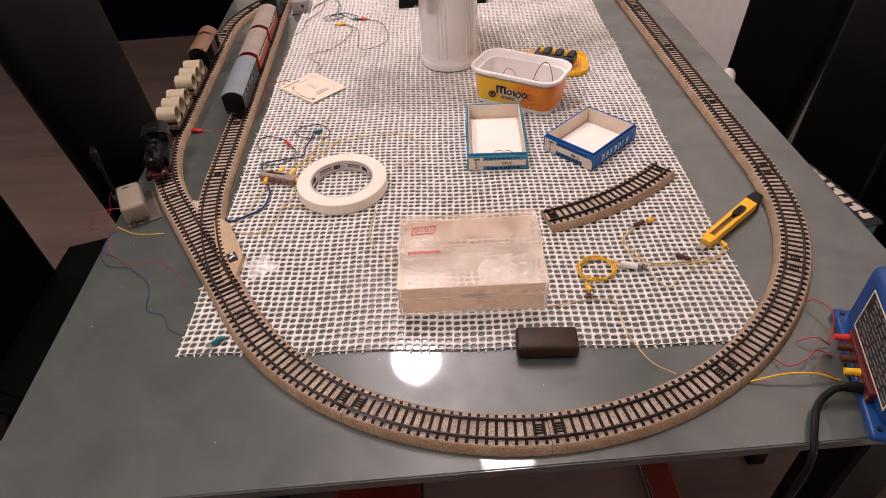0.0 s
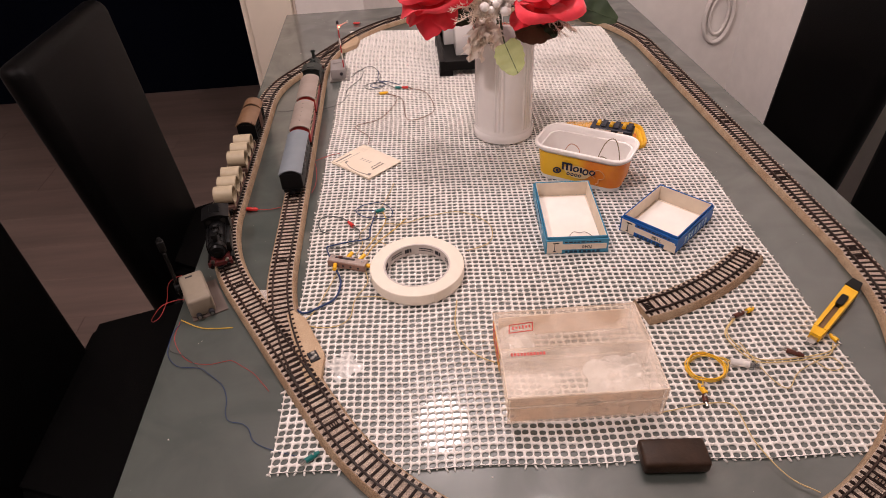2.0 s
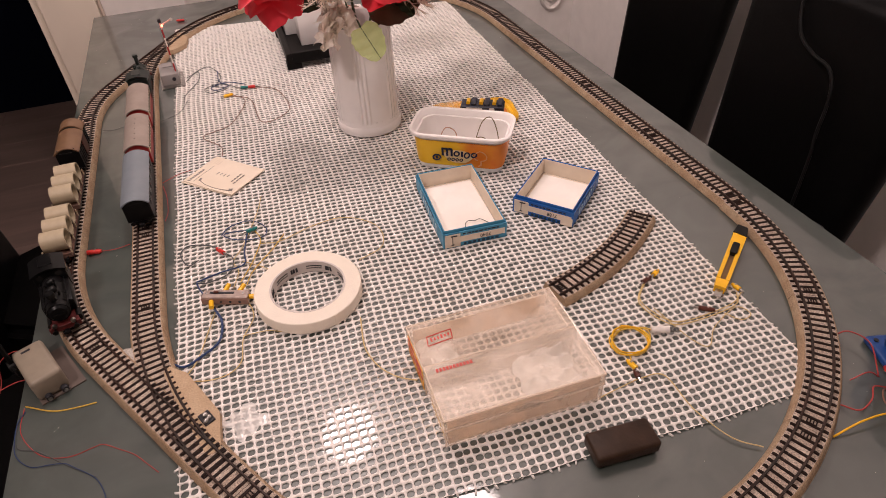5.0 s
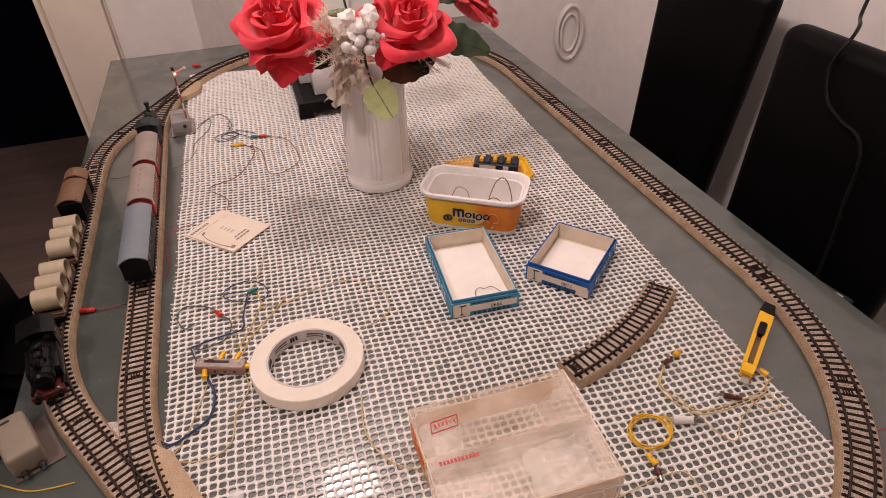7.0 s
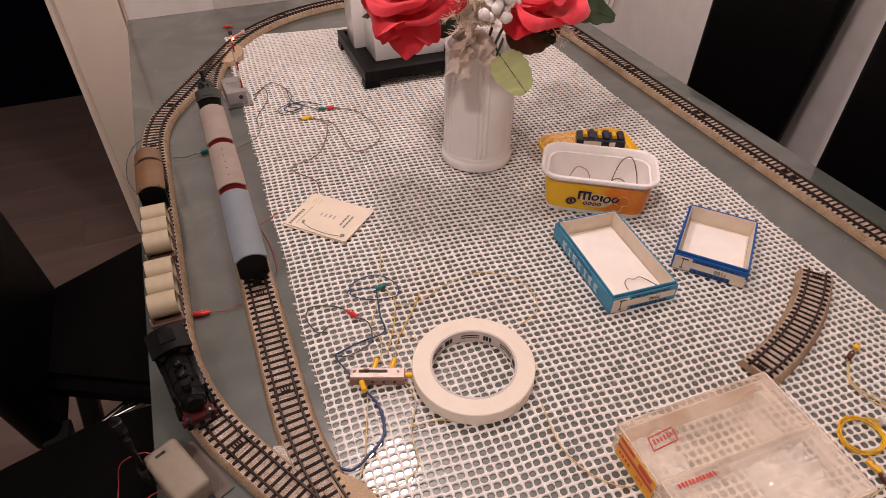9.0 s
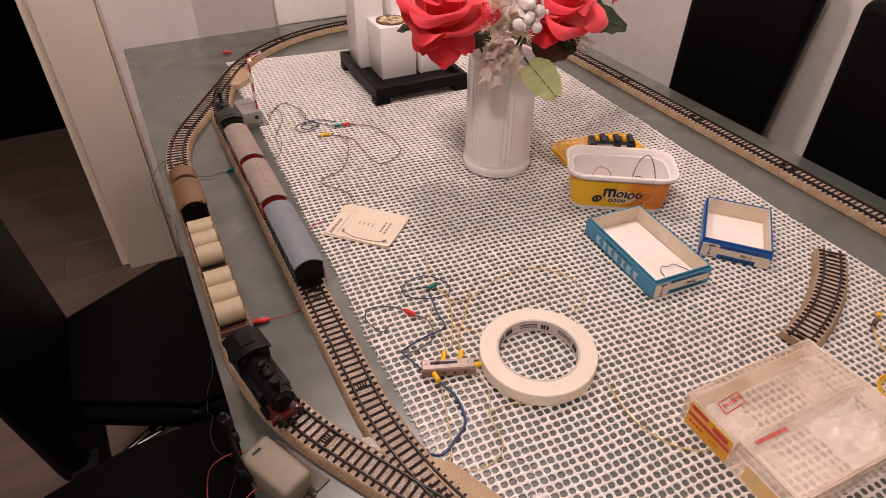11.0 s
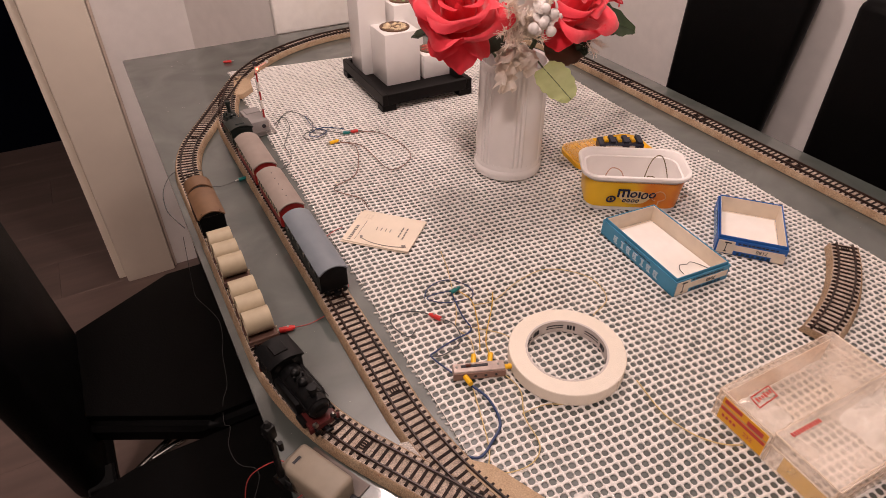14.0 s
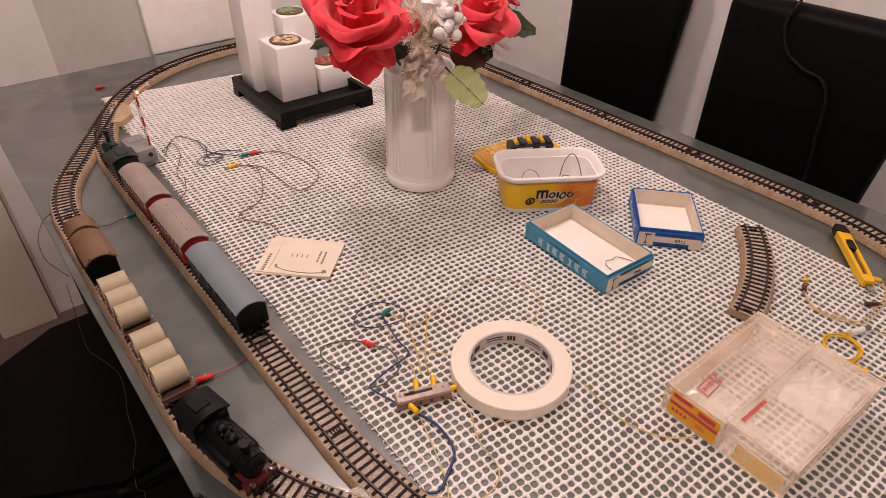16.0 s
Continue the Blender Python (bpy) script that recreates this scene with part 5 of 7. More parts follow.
AT_F, AT_B = pose(-0.0095, -0.1865, ON, 0, 0, -2.6), pose(-0.006, -0.1285, ON, 0, 0, -1.5)
crumple("plastic_film", AT_F, 0.008, 0.066, -0.023, 0.024, 0.012, 0.019, 3, "crumpled clear plastic film inside the case")
crumple("plastic_film", AT_B, -0.070, -0.034, -0.024, 0.014, 0.017, 0.015, 5, "crumpled clear plastic film under the printed lid")
bm = B()
g_ = [[bm.verts.new((0.046 + 0.024 * i / 8, -0.024 + 0.048 * j / 16, 0.004 + 0.024 * min(1, i / 5) ** 0.6 - 0.010 * (j / 8 - 1) ** 2)) for j in range(17)] for i in range(9)]
for i in range(8):
    for j in range(16):
        bm.faces.new((g_[i][j], g_[i + 1][j], g_[i + 1][j + 1], g_[i][j + 1]))
solo("clear_insert", bm, M_MILKY, "smooth clear insert in the end of the case", "plastic insert", AT_B).visible_shadow = False
part("back_strip", box(B(), (0.0, 0.0235, 0.016), (0.138, 0.0006, 0.028)), M_FROST, case_b, "milky card strip at the back")

# a torn clear blister on the mat beside the turnout
bm = B()
g_ = [[bm.verts.new((0.026 * (i / 9 - 0.5) * (1.1 + 0.2 * math.sin(j)), 0.030 * (j / 9 - 0.5) * (1 + 0.15 * math.cos(1.7 * i)), 0.0006 + 0.0050 * max(0, 1 - ((i - 4.5) ** 2 + (j - 4.5) ** 2) / 18) + 0.0010 * math.sin(2.1 * i + 1.4 * j))) for j in range(10)] for i in range(10)]
for i in range(9):
    for j in range(9):
        bm.faces.new((g_[i][j], g_[i + 1][j], g_[i + 1][j + 1], g_[i][j + 1]))
solo("plastic_blister", bm, M_FILM, "crumpled clear plastic blister on the mat beside the turnout", "plastic blister", pose(-0.238, -0.122, ON, 0, 0, 30)).visible_shadow = False

# dark block
m = pose(0.0525, -0.2655, ON, 0, 0, -5)
solo("wooden_block", box(B(), (0, 0, 0.007), (0.057, 0.027, 0.014), 0.0032, 3), M_BLOCK, "small dark brown scuffed block lying on the mat's edge", "block", m)


def knife():
    k = thing("cutter_knife", pose(0.2905, -0.1130, TOP + 0.0035, 0, 0, 37.8), "yellow snap-off cutter knife with a black slider", "knife")
    slim = Matrix.Diagonal((1, 0.85, 1, 1))
    L = 0.112
    bm = B()
    prism(bm, [(-L / 2, -0.0070), (-L / 2 + 0.013, -0.0080), (-L / 2 + 0.013, 0.0075), (-L / 2, 0.0055)], 0, 0.0085)
    prism(bm, [(-L / 2 + 0.013, -0.0080), (L / 2 - 0.014, -0.0088), (L / 2 - 0.014, -0.0034), (-L / 2 + 0.013, -0.0034)], 0, 0.0090)
    prism(bm, [(-L / 2 + 0.013, 0.0030), (L / 2 - 0.014, 0.0032), (L / 2 - 0.014, 0.0086), (-L / 2 + 0.013, 0.0075)], 0, 0.0090)
    prism(bm, [(L / 2 - 0.030, -0.0034), (L / 2 - 0.014, -0.0034), (L / 2 - 0.014, 0.0032), (L / 2 - 0.030, 0.0032)], 0, 0.0086)
    part("handle", bm, M_YELLOW, k, at=slim)
    part("blade_channel", box(B(), (-0.008, -0.0002, 0.0045), (0.068, 0.0062, 0.0040)), mat("dull_brass_channel", (0.20, 0.12, 0.06), 0.4, metal=0.6), k, at=slim)
    part("blade", box(B(), (-L / 2 - 0.004, -0.001, 0.0045), (0.016, 0.009, 0.0006)), M_STEEL, k, at=slim)
    bm = prism(B(), rounded(0.020, 0.0088, 0.003, 3), 0.0060, 0.0115)
    part("slider", bm, M_PLASTIC_BLACK, k, "black ribbed slider", at=Matrix.Translation((0.012, -0.0002, 0)) @ slim)
    bm = prism(B(), [(L / 2 - 0.0165, -0.0092), (L / 2 + 0.001, -0.0064), (L / 2 + 0.003, 0.0066), (L / 2 - 0.0125, 0.0092)], -0.0002, 0.0098)
    part("end_cap", bm, M_PLASTIC_BLACK, k, "black end cap", at=slim)


knife()

# loose curved track on the mat
track_piece((0.0865, -0.0875, radians(11.5)), 0.346 * radians(30), 1 / 0.346, "loose curved track piece on cork ballast lying on the mat", lift=ON)

# ---- vase, flowers, tray ----
def vase():
    v = thing("vase", pose(0.008, 0.360, ON), "white fluted ceramic vase with a beaded foot", "vase")

    def flutes(a, z):
        # six plain panels, parted by bundles of three narrow ribs
        u = (a / (math.pi / 3) + 1.82 + 0.5) % 1 - 0.5
        if not 0.022 < z < 0.150:
            return 1
        return 1.018 + (0.034 * (0.5 + 0.5 * math.cos(2 * math.pi * u / 0.13)) if abs(u) < 0.195 else 0)

    bm = B()
    prof = [(0.001, 0.0), (0.046, 0.0), (0.0500, 0.002), (0.0510, 0.008), (0.0505, 0.013), (0.0490, 0.0155), (0.0492, 0.0175), (0.0480, 0.0205), (0.0470, 0.024)]
    prof += [(0.0470 - 0.0012 * k / 10, 0.026 + 0.122 * k / 10) for k in range(11)]
    prof += [(0.0462, 0.152), (0.0478, 0.158), (0.0470, 0.162), (0.0440, 0.160), (0.0430, 0.150), (0.0425, 0.03), (0.001, 0.03)]
    lathe(bm, [(0.96 * r, z) for r, z in prof], 360, flutes)
    part("vase_body", bm, M_CERAMIC, v)
    for k in range(36):
        if k % 3 != 2:
            a = 2 * math.pi * k / 36
            part("bead", ball(B(), (0.0456 * math.cos(a), 0.0456 * math.sin(a), 0.0225), 0.0013, 8), M_CERAMIC, v)
    return v


vase()
M_ROSE = mat("red_silk_petal", (0.80, 0.022, 0.045), 0.60, vary=0.12, scale=60, second=(0.84, 0.055, 0.085), second_scale=30, second_amount=0.7, sheen=0.4, random_tint=0.12, bump=0.35, bump_scale=110)
M_LEAF = mat("dark_green_leaf", (0.018, 0.030, 0.012), 0.55, spec=0.25, vary=0.2, scale=60, second=(0.035, 0.05, 0.02), second_scale=35, random_tint=0.15)
M_LEAF_PALE = mat("pale_green_leaf", (0.42, 0.47, 0.20), 0.5, vary=0.1, scale=60, second=(0.52, 0.55, 0.29), second_scale=30)
M_LEAF_BROWN = mat("brown_green_leaf", (0.10, 0.060, 0.035), 0.5, vary=0.2, scale=60)
M_LACE = mat("cream_lace", (0.94, 0.89, 0.83), 0.75, vary=0.08, scale=120, bump=0.4, bump_scale=500)
M_BERRY = mat("white_foam_berry", (0.80, 0.75, 0.72), 0.6, vary=0.03, scale=100)
translucent(M_ROSE, (0.85, 0.02, 0.045), 0.20)
translucent(M_LEAF_PALE, (0.50, 0.56, 0.22), 0.30)
M_FERN = mat("white_silk_fern", (0.92, 0.88, 0.82), 0.7, vary=0.05, scale=200)
translucent(M_FERN, (0.95, 0.90, 0.84), 0.4)
translucent(M_LACE, (0.97, 0.90, 0.82), 0.6)
M_STEM = mat("green_stem", (0.05, 0.07, 0.03), 0.6)


def soften(ob):
    """Cloth has no hard creases."""
    for e in ob.data.edges:
        e.use_edge_sharp = False
    return ob


def sheet(bm, fn, nu, nv):
    g = [[bm.verts.new(fn(i / nu, j / nv)) for j in range(nv + 1)] for i in range(nu + 1)]
    for i in range(nu):
        for j in range(nv):
            bm.faces.new((g[i][j], g[i + 1][j], g[i + 1][j + 1], g[i][j + 1]))
    return bm


def petal_bm(rng, prof, span, wave):
    """A cupped petal round the bloom's axis: prof gives (radius, height) from foot to lip."""
    w1, w2 = rng.uniform(0, 6), rng.uniform(0, 6)
    tip = rng.uniform(-0.12, 0.12)

    def fn(u, v):
        s = (u - 0.5) * 2
        v2 = v * (1 - 0.20 * abs(s - tip) ** 2.6)
        k = v2 * (len(prof) - 1)
        i = min(int(k), len(prof) - 2)
        f = k - i
        f = f * f * (3 - 2 * f) * 0.35 + f * 0.65
        r = prof[i][0] * (1 - f) + prof[i + 1][0] * f
        z = prof[i][1] * (1 - f) + prof[i + 1][1] * f
        a = s * span * (0.45 + 0.55 * math.sin(math.pi * min(1, 0.18 + 0.62 * v)))
        r += wave * v * v * (math.sin(2.6 * s + w1) + 0.45 * math.sin(5.3 * s + w2)) - 0.05 * wave * s
        z += 0.6 * wave * v * v * math.sin(3.3 * s + w2)
        return (r * math.sin(a), r * math.cos(a), z)
    return sheet(B(), fn, 12, 12)


def rose(parent, centre, facing, size, seed, droop=()):
    """A full bloom: a tight spiral inside, cupped petals with rolled lips, hanging petals beneath."""
    rng = random.Random(seed)
    q = Vector(facing).to_track_quat("Z", "Y").to_matrix().to_4x4()
    head = part("rose_head", ball(B(), (0, 0, size * 0.30), size * 0.20, 12, 1.5), M_ROSE, parent, "large red silk rose", at=Matrix.Translation(centre) @ q)
    rings = ((3, 62, 0.03, ((0.06, 0.1), (0.17, 0.5), (0.15, 0.95), (0.13, 1.02))),
             (4, 60, 0.04, ((0.08, 0.05), (0.30, 0.45), (0.28, 0.90), (0.27, 1.02), (0.33, 1.04))),
             (5, 52, 0.05, ((0.08, 0.0), (0.46, 0.35), (0.45, 0.80), (0.47, 0.97), (0.56, 0.98))),
             (4, 58, 0.07, ((0.08, -0.05), (0.62, 0.22), (0.68, 0.60), (0.76, 0.82), (0.90, 0.84), (1.00, 0.72))),
             (5, 54, 0.08, ((0.08, -0.10), (0.66, 0.02), (0.92, 0.32), (1.04, 0.54), (1.18, 0.50), (1.26, 0.34))))
    for n, (count, span, wave, prof) in enumerate(rings):
        for k in range(count):
            a = 360 * k / count + n * 37 + rng.uniform(-9, 9)
            g = size * rng.uniform(0.93, 1.05)
            bm = petal_bm(rng, [(r * g, z * g) for r, z in prof], radians(span * rng.uniform(0.92, 1.15)), 2.4 * wave * size)
            soften(part("petal", bm, M_ROSE, head, at=Matrix.Rotation(radians(a), 4, "Z") @ Matrix.Rotation(radians(rng.uniform(-5, 5)), 4, "X")))
    # loose outer petals hang from the foot
    for tip_, wide in droop:
        foot = Vector(centre)
        d = Vector(tip_) - foot
        out = Vector((d.x, d.y, 0)).normalized()
        side = d.cross(out).normalized() if d.cross(out).length > 1e-5 else Vector((1, 0, 0))
        w1 = rng.uniform(0, 6)

        def fn(u, v):
            s = (u - 0.5) * 2
            w = wide * math.sin(math.pi * (0.12 + 0.66 * v)) ** 0.7
            v2 = v * (1 - 0.22 * abs(s) ** 2.2 + 0.03 * math.sin(7 * s + w1))
            return foot + d * v2 + out * (0.55 * d.length * v2 * (1 - v2) + 0.25 * wide * (1 - s * s)) + side * (s * w) + out * 0.10 * wide * math.sin(4 * s + w1)
        soften(part("petal", sheet(B(), fn, 12, 12), M_ROSE, parent))
    return head


def leaf(parent, a, b, width, material, label, sag=0.15, up=(0, 0, 1), blunt=0.75):
    a, b = Vector(a), Vector(b)
    d = b - a
    side = d.cross(Vector(up)).normalized()
    nrm = side.cross(d).normalized()

    def fn(u, v):
        s = (u - 0.5) * 2
        w = width * math.sin(math.pi * (0.04 + 0.92 * v) ** 0.8) ** blunt * (1 + 0.05 * math.sin(30 * v))
        return a + d * v + side * (s * w) + nrm * (-sag * d.length * v * v + 0.18 * abs(s) * w - 0.0012 * math.cos(24 * v + 2 * s))
    bm = sheet(B(), fn, 6, 14)
    ob = part("leaf", bm, material, parent, label)
    rib = [a + d * t + nrm * (-sag * d.length * t * t + 0.0006) for t in [k / 8 for k in range(9)]]
    part("leaf_rib", tube(B(), rib, 0.0005, 5), M_STEM, ob)
    return ob


def bouquet():
    b = thing("flower_arrangement", pose(0.008, 0.360, TOP + 0.02), "silk flowers in the vase: red roses, cream lace, white berries", "flowers")
    off = Vector((0.008, 0.360, TOP + 0.02))

    def L(*p):
        return Vector(p) - off

    rose(b, L(-0.096, 0.332, 0.985), (-0.28, -0.42, 0.86), 0.0455, 1,
         ((L(-0.109, 0.303, 0.938), 0.024), (L(-0.132, 0.312, 0.954), 0.022), (L(-0.084, 0.298, 0.950), 0.022)))
    rose(b, L(0.048, 0.320, 0.972), (0.16, -0.42, 0.88), 0.0455, 2, ((L(0.010, 0.280, 0.950), 0.022), (L(0.048, 0.278, 0.956), 0.024), (L(0.082, 0.276, 0.962), 0.022)))
    rose(b, L(0.160, 0.400, 0.968), (0.55, -0.20, 0.75), 0.036, 3)
    rose(b, L(-0.010, 0.430, 1.020), (-0.05, 0.45, 0.90), 0.046, 4)
    # leaves
    leaf(b, L(-0.006, 0.283, 0.930), L(0.004, 0.236, 0.906), 0.0205, M_LEAF_PALE, "pale green silk leaf hanging over the rim", 0.06, (-0.48, -0.41, 0.78), 0.45)
    part("leaf_stalk", tube(B(), glide([L(0.000, 0.335, 0.935), L(-0.006, 0.305, 0.938), L(-0.006, 0.283, 0.930)]), 0.0012, 6), M_STEM, b)
    leaf(b, L(0.088, 0.335, 0.965), L(0.158, 0.302, 0.945), 0.028, M_LEAF, "dark green silk leaf", 0.04, (0.2, -0.6, 0.8))
    leaf(b, L(0.012, 0.302, 0.936), L(0.084, 0.304, 0.948), 0.024, M_LEAF_BROWN, "brownish silk leaf", 0.05, (0, -0.8, 0.6))
    leaf(b, L(-0.090, 0.350, 0.968), L(-0.138, 0.370, 0.966), 0.022, M_LEAF, "dark green silk leaf", 0.1)
    leaf(b, L(-0.035, 0.330, 0.962), L(-0.085, 0.318, 0.953), 0.017, M_LEAF, "dark green silk leaf", 0.1, (0, -0.6, 0.8))
    leaf(b, L(0.052, 0.312, 0.962), L(0.068, 0.288, 0.932), 0.014, M_LEAF, "dark green silk leaf", 0.1, (0.2, -0.9, 0.4))
    leaf(b, L(0.100, 0.400, 0.985), L(0.175, 0.370, 0.995), 0.024, M_LEAF, "dark green silk leaf", 0.1)
    # crumpled cream lace ribbon over the rim
    rng = random.Random(8)
    for k in range(11):
        foot = L(-0.020 + rng.uniform(-0.022, 0.020), 0.325 + rng.uniform(-0.01, 0.012), 0.944 + rng.uniform(-0.008, 0.012))
        tip = L(-0.060 + 0.050 * (k + 0.5) / 11 + rng.uniform(-0.006, 0.006), 0.296 + rng.uniform(-0.010, 0.008), 0.930 + rng.uniform(-0.016, 0.026))
        d = tip - foot
        side = d.cross(Vector((0.1, -0.5, 1))).normalized()
        ph, ph2 = rng.uniform(0, 6), rng.uniform(0, 6)

        def fn(u, v):
            s = (u - 0.5) * 2
            w = 0.0105 * (0.35 + 0.8 * v) * (1 + 0.16 * math.sin(26 * v + ph) + 0.10 * math.sin(61 * v + ph2))
            z = 0.0044 * math.sin(4 * s + ph) * (0.4 + v) + 0.0018 * math.sin(9 * s + 6 * v + ph2) + 0.0014 * math.sin(17 * v + ph) + 0.0007 * math.sin(23 * s + 31 * v)
            return foot + d * v + side * s * w + Vector((0.3 * z, -0.8 * z, z)) - Vector((0, 0, 0.012 * v * v))
        soften(part("lace_ruffle", sheet(B(), fn, 24, 18), M_LACE, b, "crumpled cream lace ribbon"))
    # feathery cream fronds
    for k in range(34):
        a0 = L(-0.030 + rng.uniform(-0.012, 0.016), 0.318 + rng.uniform(-0.01, 0.01), 0.955)
        if k < 26:
            t0 = L(-0.046 + rng.uniform(-0.030, 0.034), 0.288 + rng.uniform(-0.022, 0.012), 0.990 + rng.uniform(-0.028, 0.034))
        else:
            a0, t0 = L(0.050, 0.32, 0.950), L(0.075 + rng.uniform(-0.015, 0.022), 0.292 + rng.uniform(-0.01, 0.01), 0.935 + rng.uniform(-0.008, 0.008))
        d = t0 - a0
        bend = Vector((rng.uniform(-0.006, 0.006), rng.uniform(-0.006, 0.002), 0.008))
        spine = [a0 + d * t + bend * math.sin(math.pi * t) for t in [j / 9 for j in range(10)]]
        bm = tube(B(), spine, 0.0007, 5)
        for j in range(3, 10):
            for _ in range(9 if k < 26 else 3):
                off_ = Vector((rng.uniform(-1, 1), rng.uniform(-1, 1), rng.uniform(-0.6, 1))).normalized() * rng.uniform(0.004, 0.0085) + d.normalized() * 0.005
                rod(bm, spine[j], spine[j] + off_, 0.00045, 0.0002, 3)
        part("cream_frond", bm, M_LACE, b)
    # white feathery fern sprays between the roses
    for k in range(12):
        a0 = L(-0.030 + rng.uniform(-0.010, 0.012), 0.312, 0.962)
        t0 = L(-0.050 + 0.052 * k / 11 + rng.uniform(-0.006, 0.006), 0.286 + rng.uniform(-0.016, 0.008), 0.996 + rng.uniform(-0.022, 0.030))
        d = t0 - a0
        side = d.cross(Vector((rng.uniform(-0.4, 0.4), -0.8, 0.6))).normalized()
        nrm = side.cross(d).normalized()
        ph = rng.uniform(0, 6)

        def fn(u, v):
            s = (u - 0.5) * 2
            w = 0.0105 * math.sin(math.pi * (0.06 + 0.88 * v)) ** 0.8 * (0.55 + 0.45 * abs(math.sin(22 * v + ph)))
            return a0 + d * v + side * s * w + nrm * (0.25 * abs(s) * w + 0.004 * v * v + 0.0012 * math.sin(30 * v + 2 * s))
        soften(part("fern_spray", sheet(B(), fn, 4, 40), M_FERN, b, "white feathery silk fern"))
    # cream silk petals above the berries
    for k in range(9):
        c = L(-0.010 + rng.uniform(-0.024, 0.026), 0.292 + rng.uniform(-0.012, 0.012), 1.000 + rng.uniform(-0.006, 0.018))
        nrm = Vector((rng.uniform(-0.6, 0.6), rng.uniform(-0.9, -0.2), rng.uniform(0.3, 1))).normalized()
        ax = nrm.cross(Vector((0.3, 0.2, 1))).normalized()
        ay = nrm.cross(ax)

        def fn(u, v):
            a, r = 2 * math.pi * u, 0.0105 * v
            return c + ax * r * math.cos(a) * (1 + 0.12 * math.sin(3 * a)) + ay * r * math.sin(a) + nrm * (-0.25 * r * v + 0.0012 * v * math.sin(5 * a))
        soften(part("cream_petal", sheet(B(), fn, 20, 5), M_BERRY, b))
    # white berries on wires
    for k in range(15):
        c = L(-0.006 + rng.uniform(-0.030, 0.022), 0.276 + rng.uniform(-0.008, 0.012), 0.984 + rng.uniform(-0.014, 0.018))
        part("white_berry", ball(B(), c, rng.uniform(0.0050, 0.0064), 14), M_BERRY, b, "round white foam berry")
    # stems
    for p in ((-0.075, -0.02, 0.20), (0.045, -0.012, 0.20), (0.115, 0.05, 0.22), (-0.015, 0.07, 0.24), (-0.02, -0.07, 0.20)):
        part("stem", tube(B(), glide([(p[0] * 0.1, p[1] * 0.1, 0.03), (p[0] * 0.3, p[1] * 0.3, 0.13), p]), 0.0018, 6), M_STEM, b)


bouquet()

M_TRAY = mat("black_brown_wood", (0.005, 0.0045, 0.0045), 0.45, spec=0.15, vary=0.25, scale=40, second=(0.009, 0.007, 0.006), second_scale=15)
M_WAX = mat("white_candle_holder", (0.86, 0.83, 0.80), 0.35, vary=0.03, scale=30, coat=0.2)
M_DISC = mat("brown_disc_rim", (0.12, 0.065, 0.035), 0.5, vary=0.2, scale=100)
M_POTPOURRI = mat("cream_shell_fill", (0.62, 0.48, 0.30), 0.7, vary=0.4, scale=260, bump=0.6, bump_scale=400)
M_RED_FILL = mat("red_fill", (0.40, 0.06, 0.05), 0.6, vary=0.5, scale=260, second=(0.62, 0.30, 0.2), second_scale=160)
M_GREEN_FILL = mat("green_fill", (0.22, 0.32, 0.14), 0.6, vary=0.4, scale=200)


def tray():
    t = thing("wooden_tray", pose(0.0125, 0.7035, ON, 0, 0, -1.5), "black wooden tray on short feet", "tray")
    w, d = 0.172, 0.192
    part("tray_bottom", box(B(), (0, 0, 0.0135), (w - 0.018, d - 0.018, 0.004)), M_TRAY, t)
    for s in (-1, 1):
        part("rim", box(B(), (s * (w / 2 - 0.005), 0, 0.0205), (0.010, d, 0.0190), 0.0008), M_TRAY, t)
        part("rim", box(B(), (0, s * (d / 2 - 0.005), 0.0204), (w - 0.0202, 0.010, 0.0188), 0.0008), M_TRAY, t)
        for s2 in (-1, 1):
            part("foot", box(B(), (s * (w / 2 - 0.012), s2 * (d / 2 - 0.012), 0.0055), (0.026, 0.022, 0.0108), 0.0006), M_TRAY, t)
    z = ON + 0.0157

    def pillar(x, y, s, h, fill, label):
        c = thing("candle_block", pose(x, y, z, 0, 0, -1.5), label, "candle holder", "white blocks on the tray")
        part("block", box(B(), (0, 0, h / 2), (s, s, h), 0.0012, 2), M_WAX, c)
        dish = part("dish", rod(B(), (0, 0, h), (0, 0, h + 0.0022), s * 0.40, seg=28), M_DISC, c, "dark round dish")
        bm = B()
        rng = random.Random(int(1000 * (x + y)))
        for k in range(22):
            a, r = rng.uniform(0, 6.28), s * 0.30 * math.sqrt(rng.random())
            ball(bm, (r * math.cos(a), r * math.sin(a), h + 0.0022), s * rng.uniform(0.05, 0.08), 6, 0.5)
        part("filling", bm, fill, dish)

    pillar(-0.004, 0.7065, 0.066, 0.090, M_POTPOURRI, "white square candle block with a cream-filled dish")
    pillar(0.0655, 0.7010, 0.058, 0.042, M_RED_FILL, "low white square candle block with a red-filled dish")
    pillar(-0.030, 0.7660, 0.052, 0.186, M_POTPOURRI, "tall white square candle block")
    pillar(0.040, 0.7660, 0.058, 0.116, M_GREEN_FILL, "white square candle block with a green-filled dish")


tray()

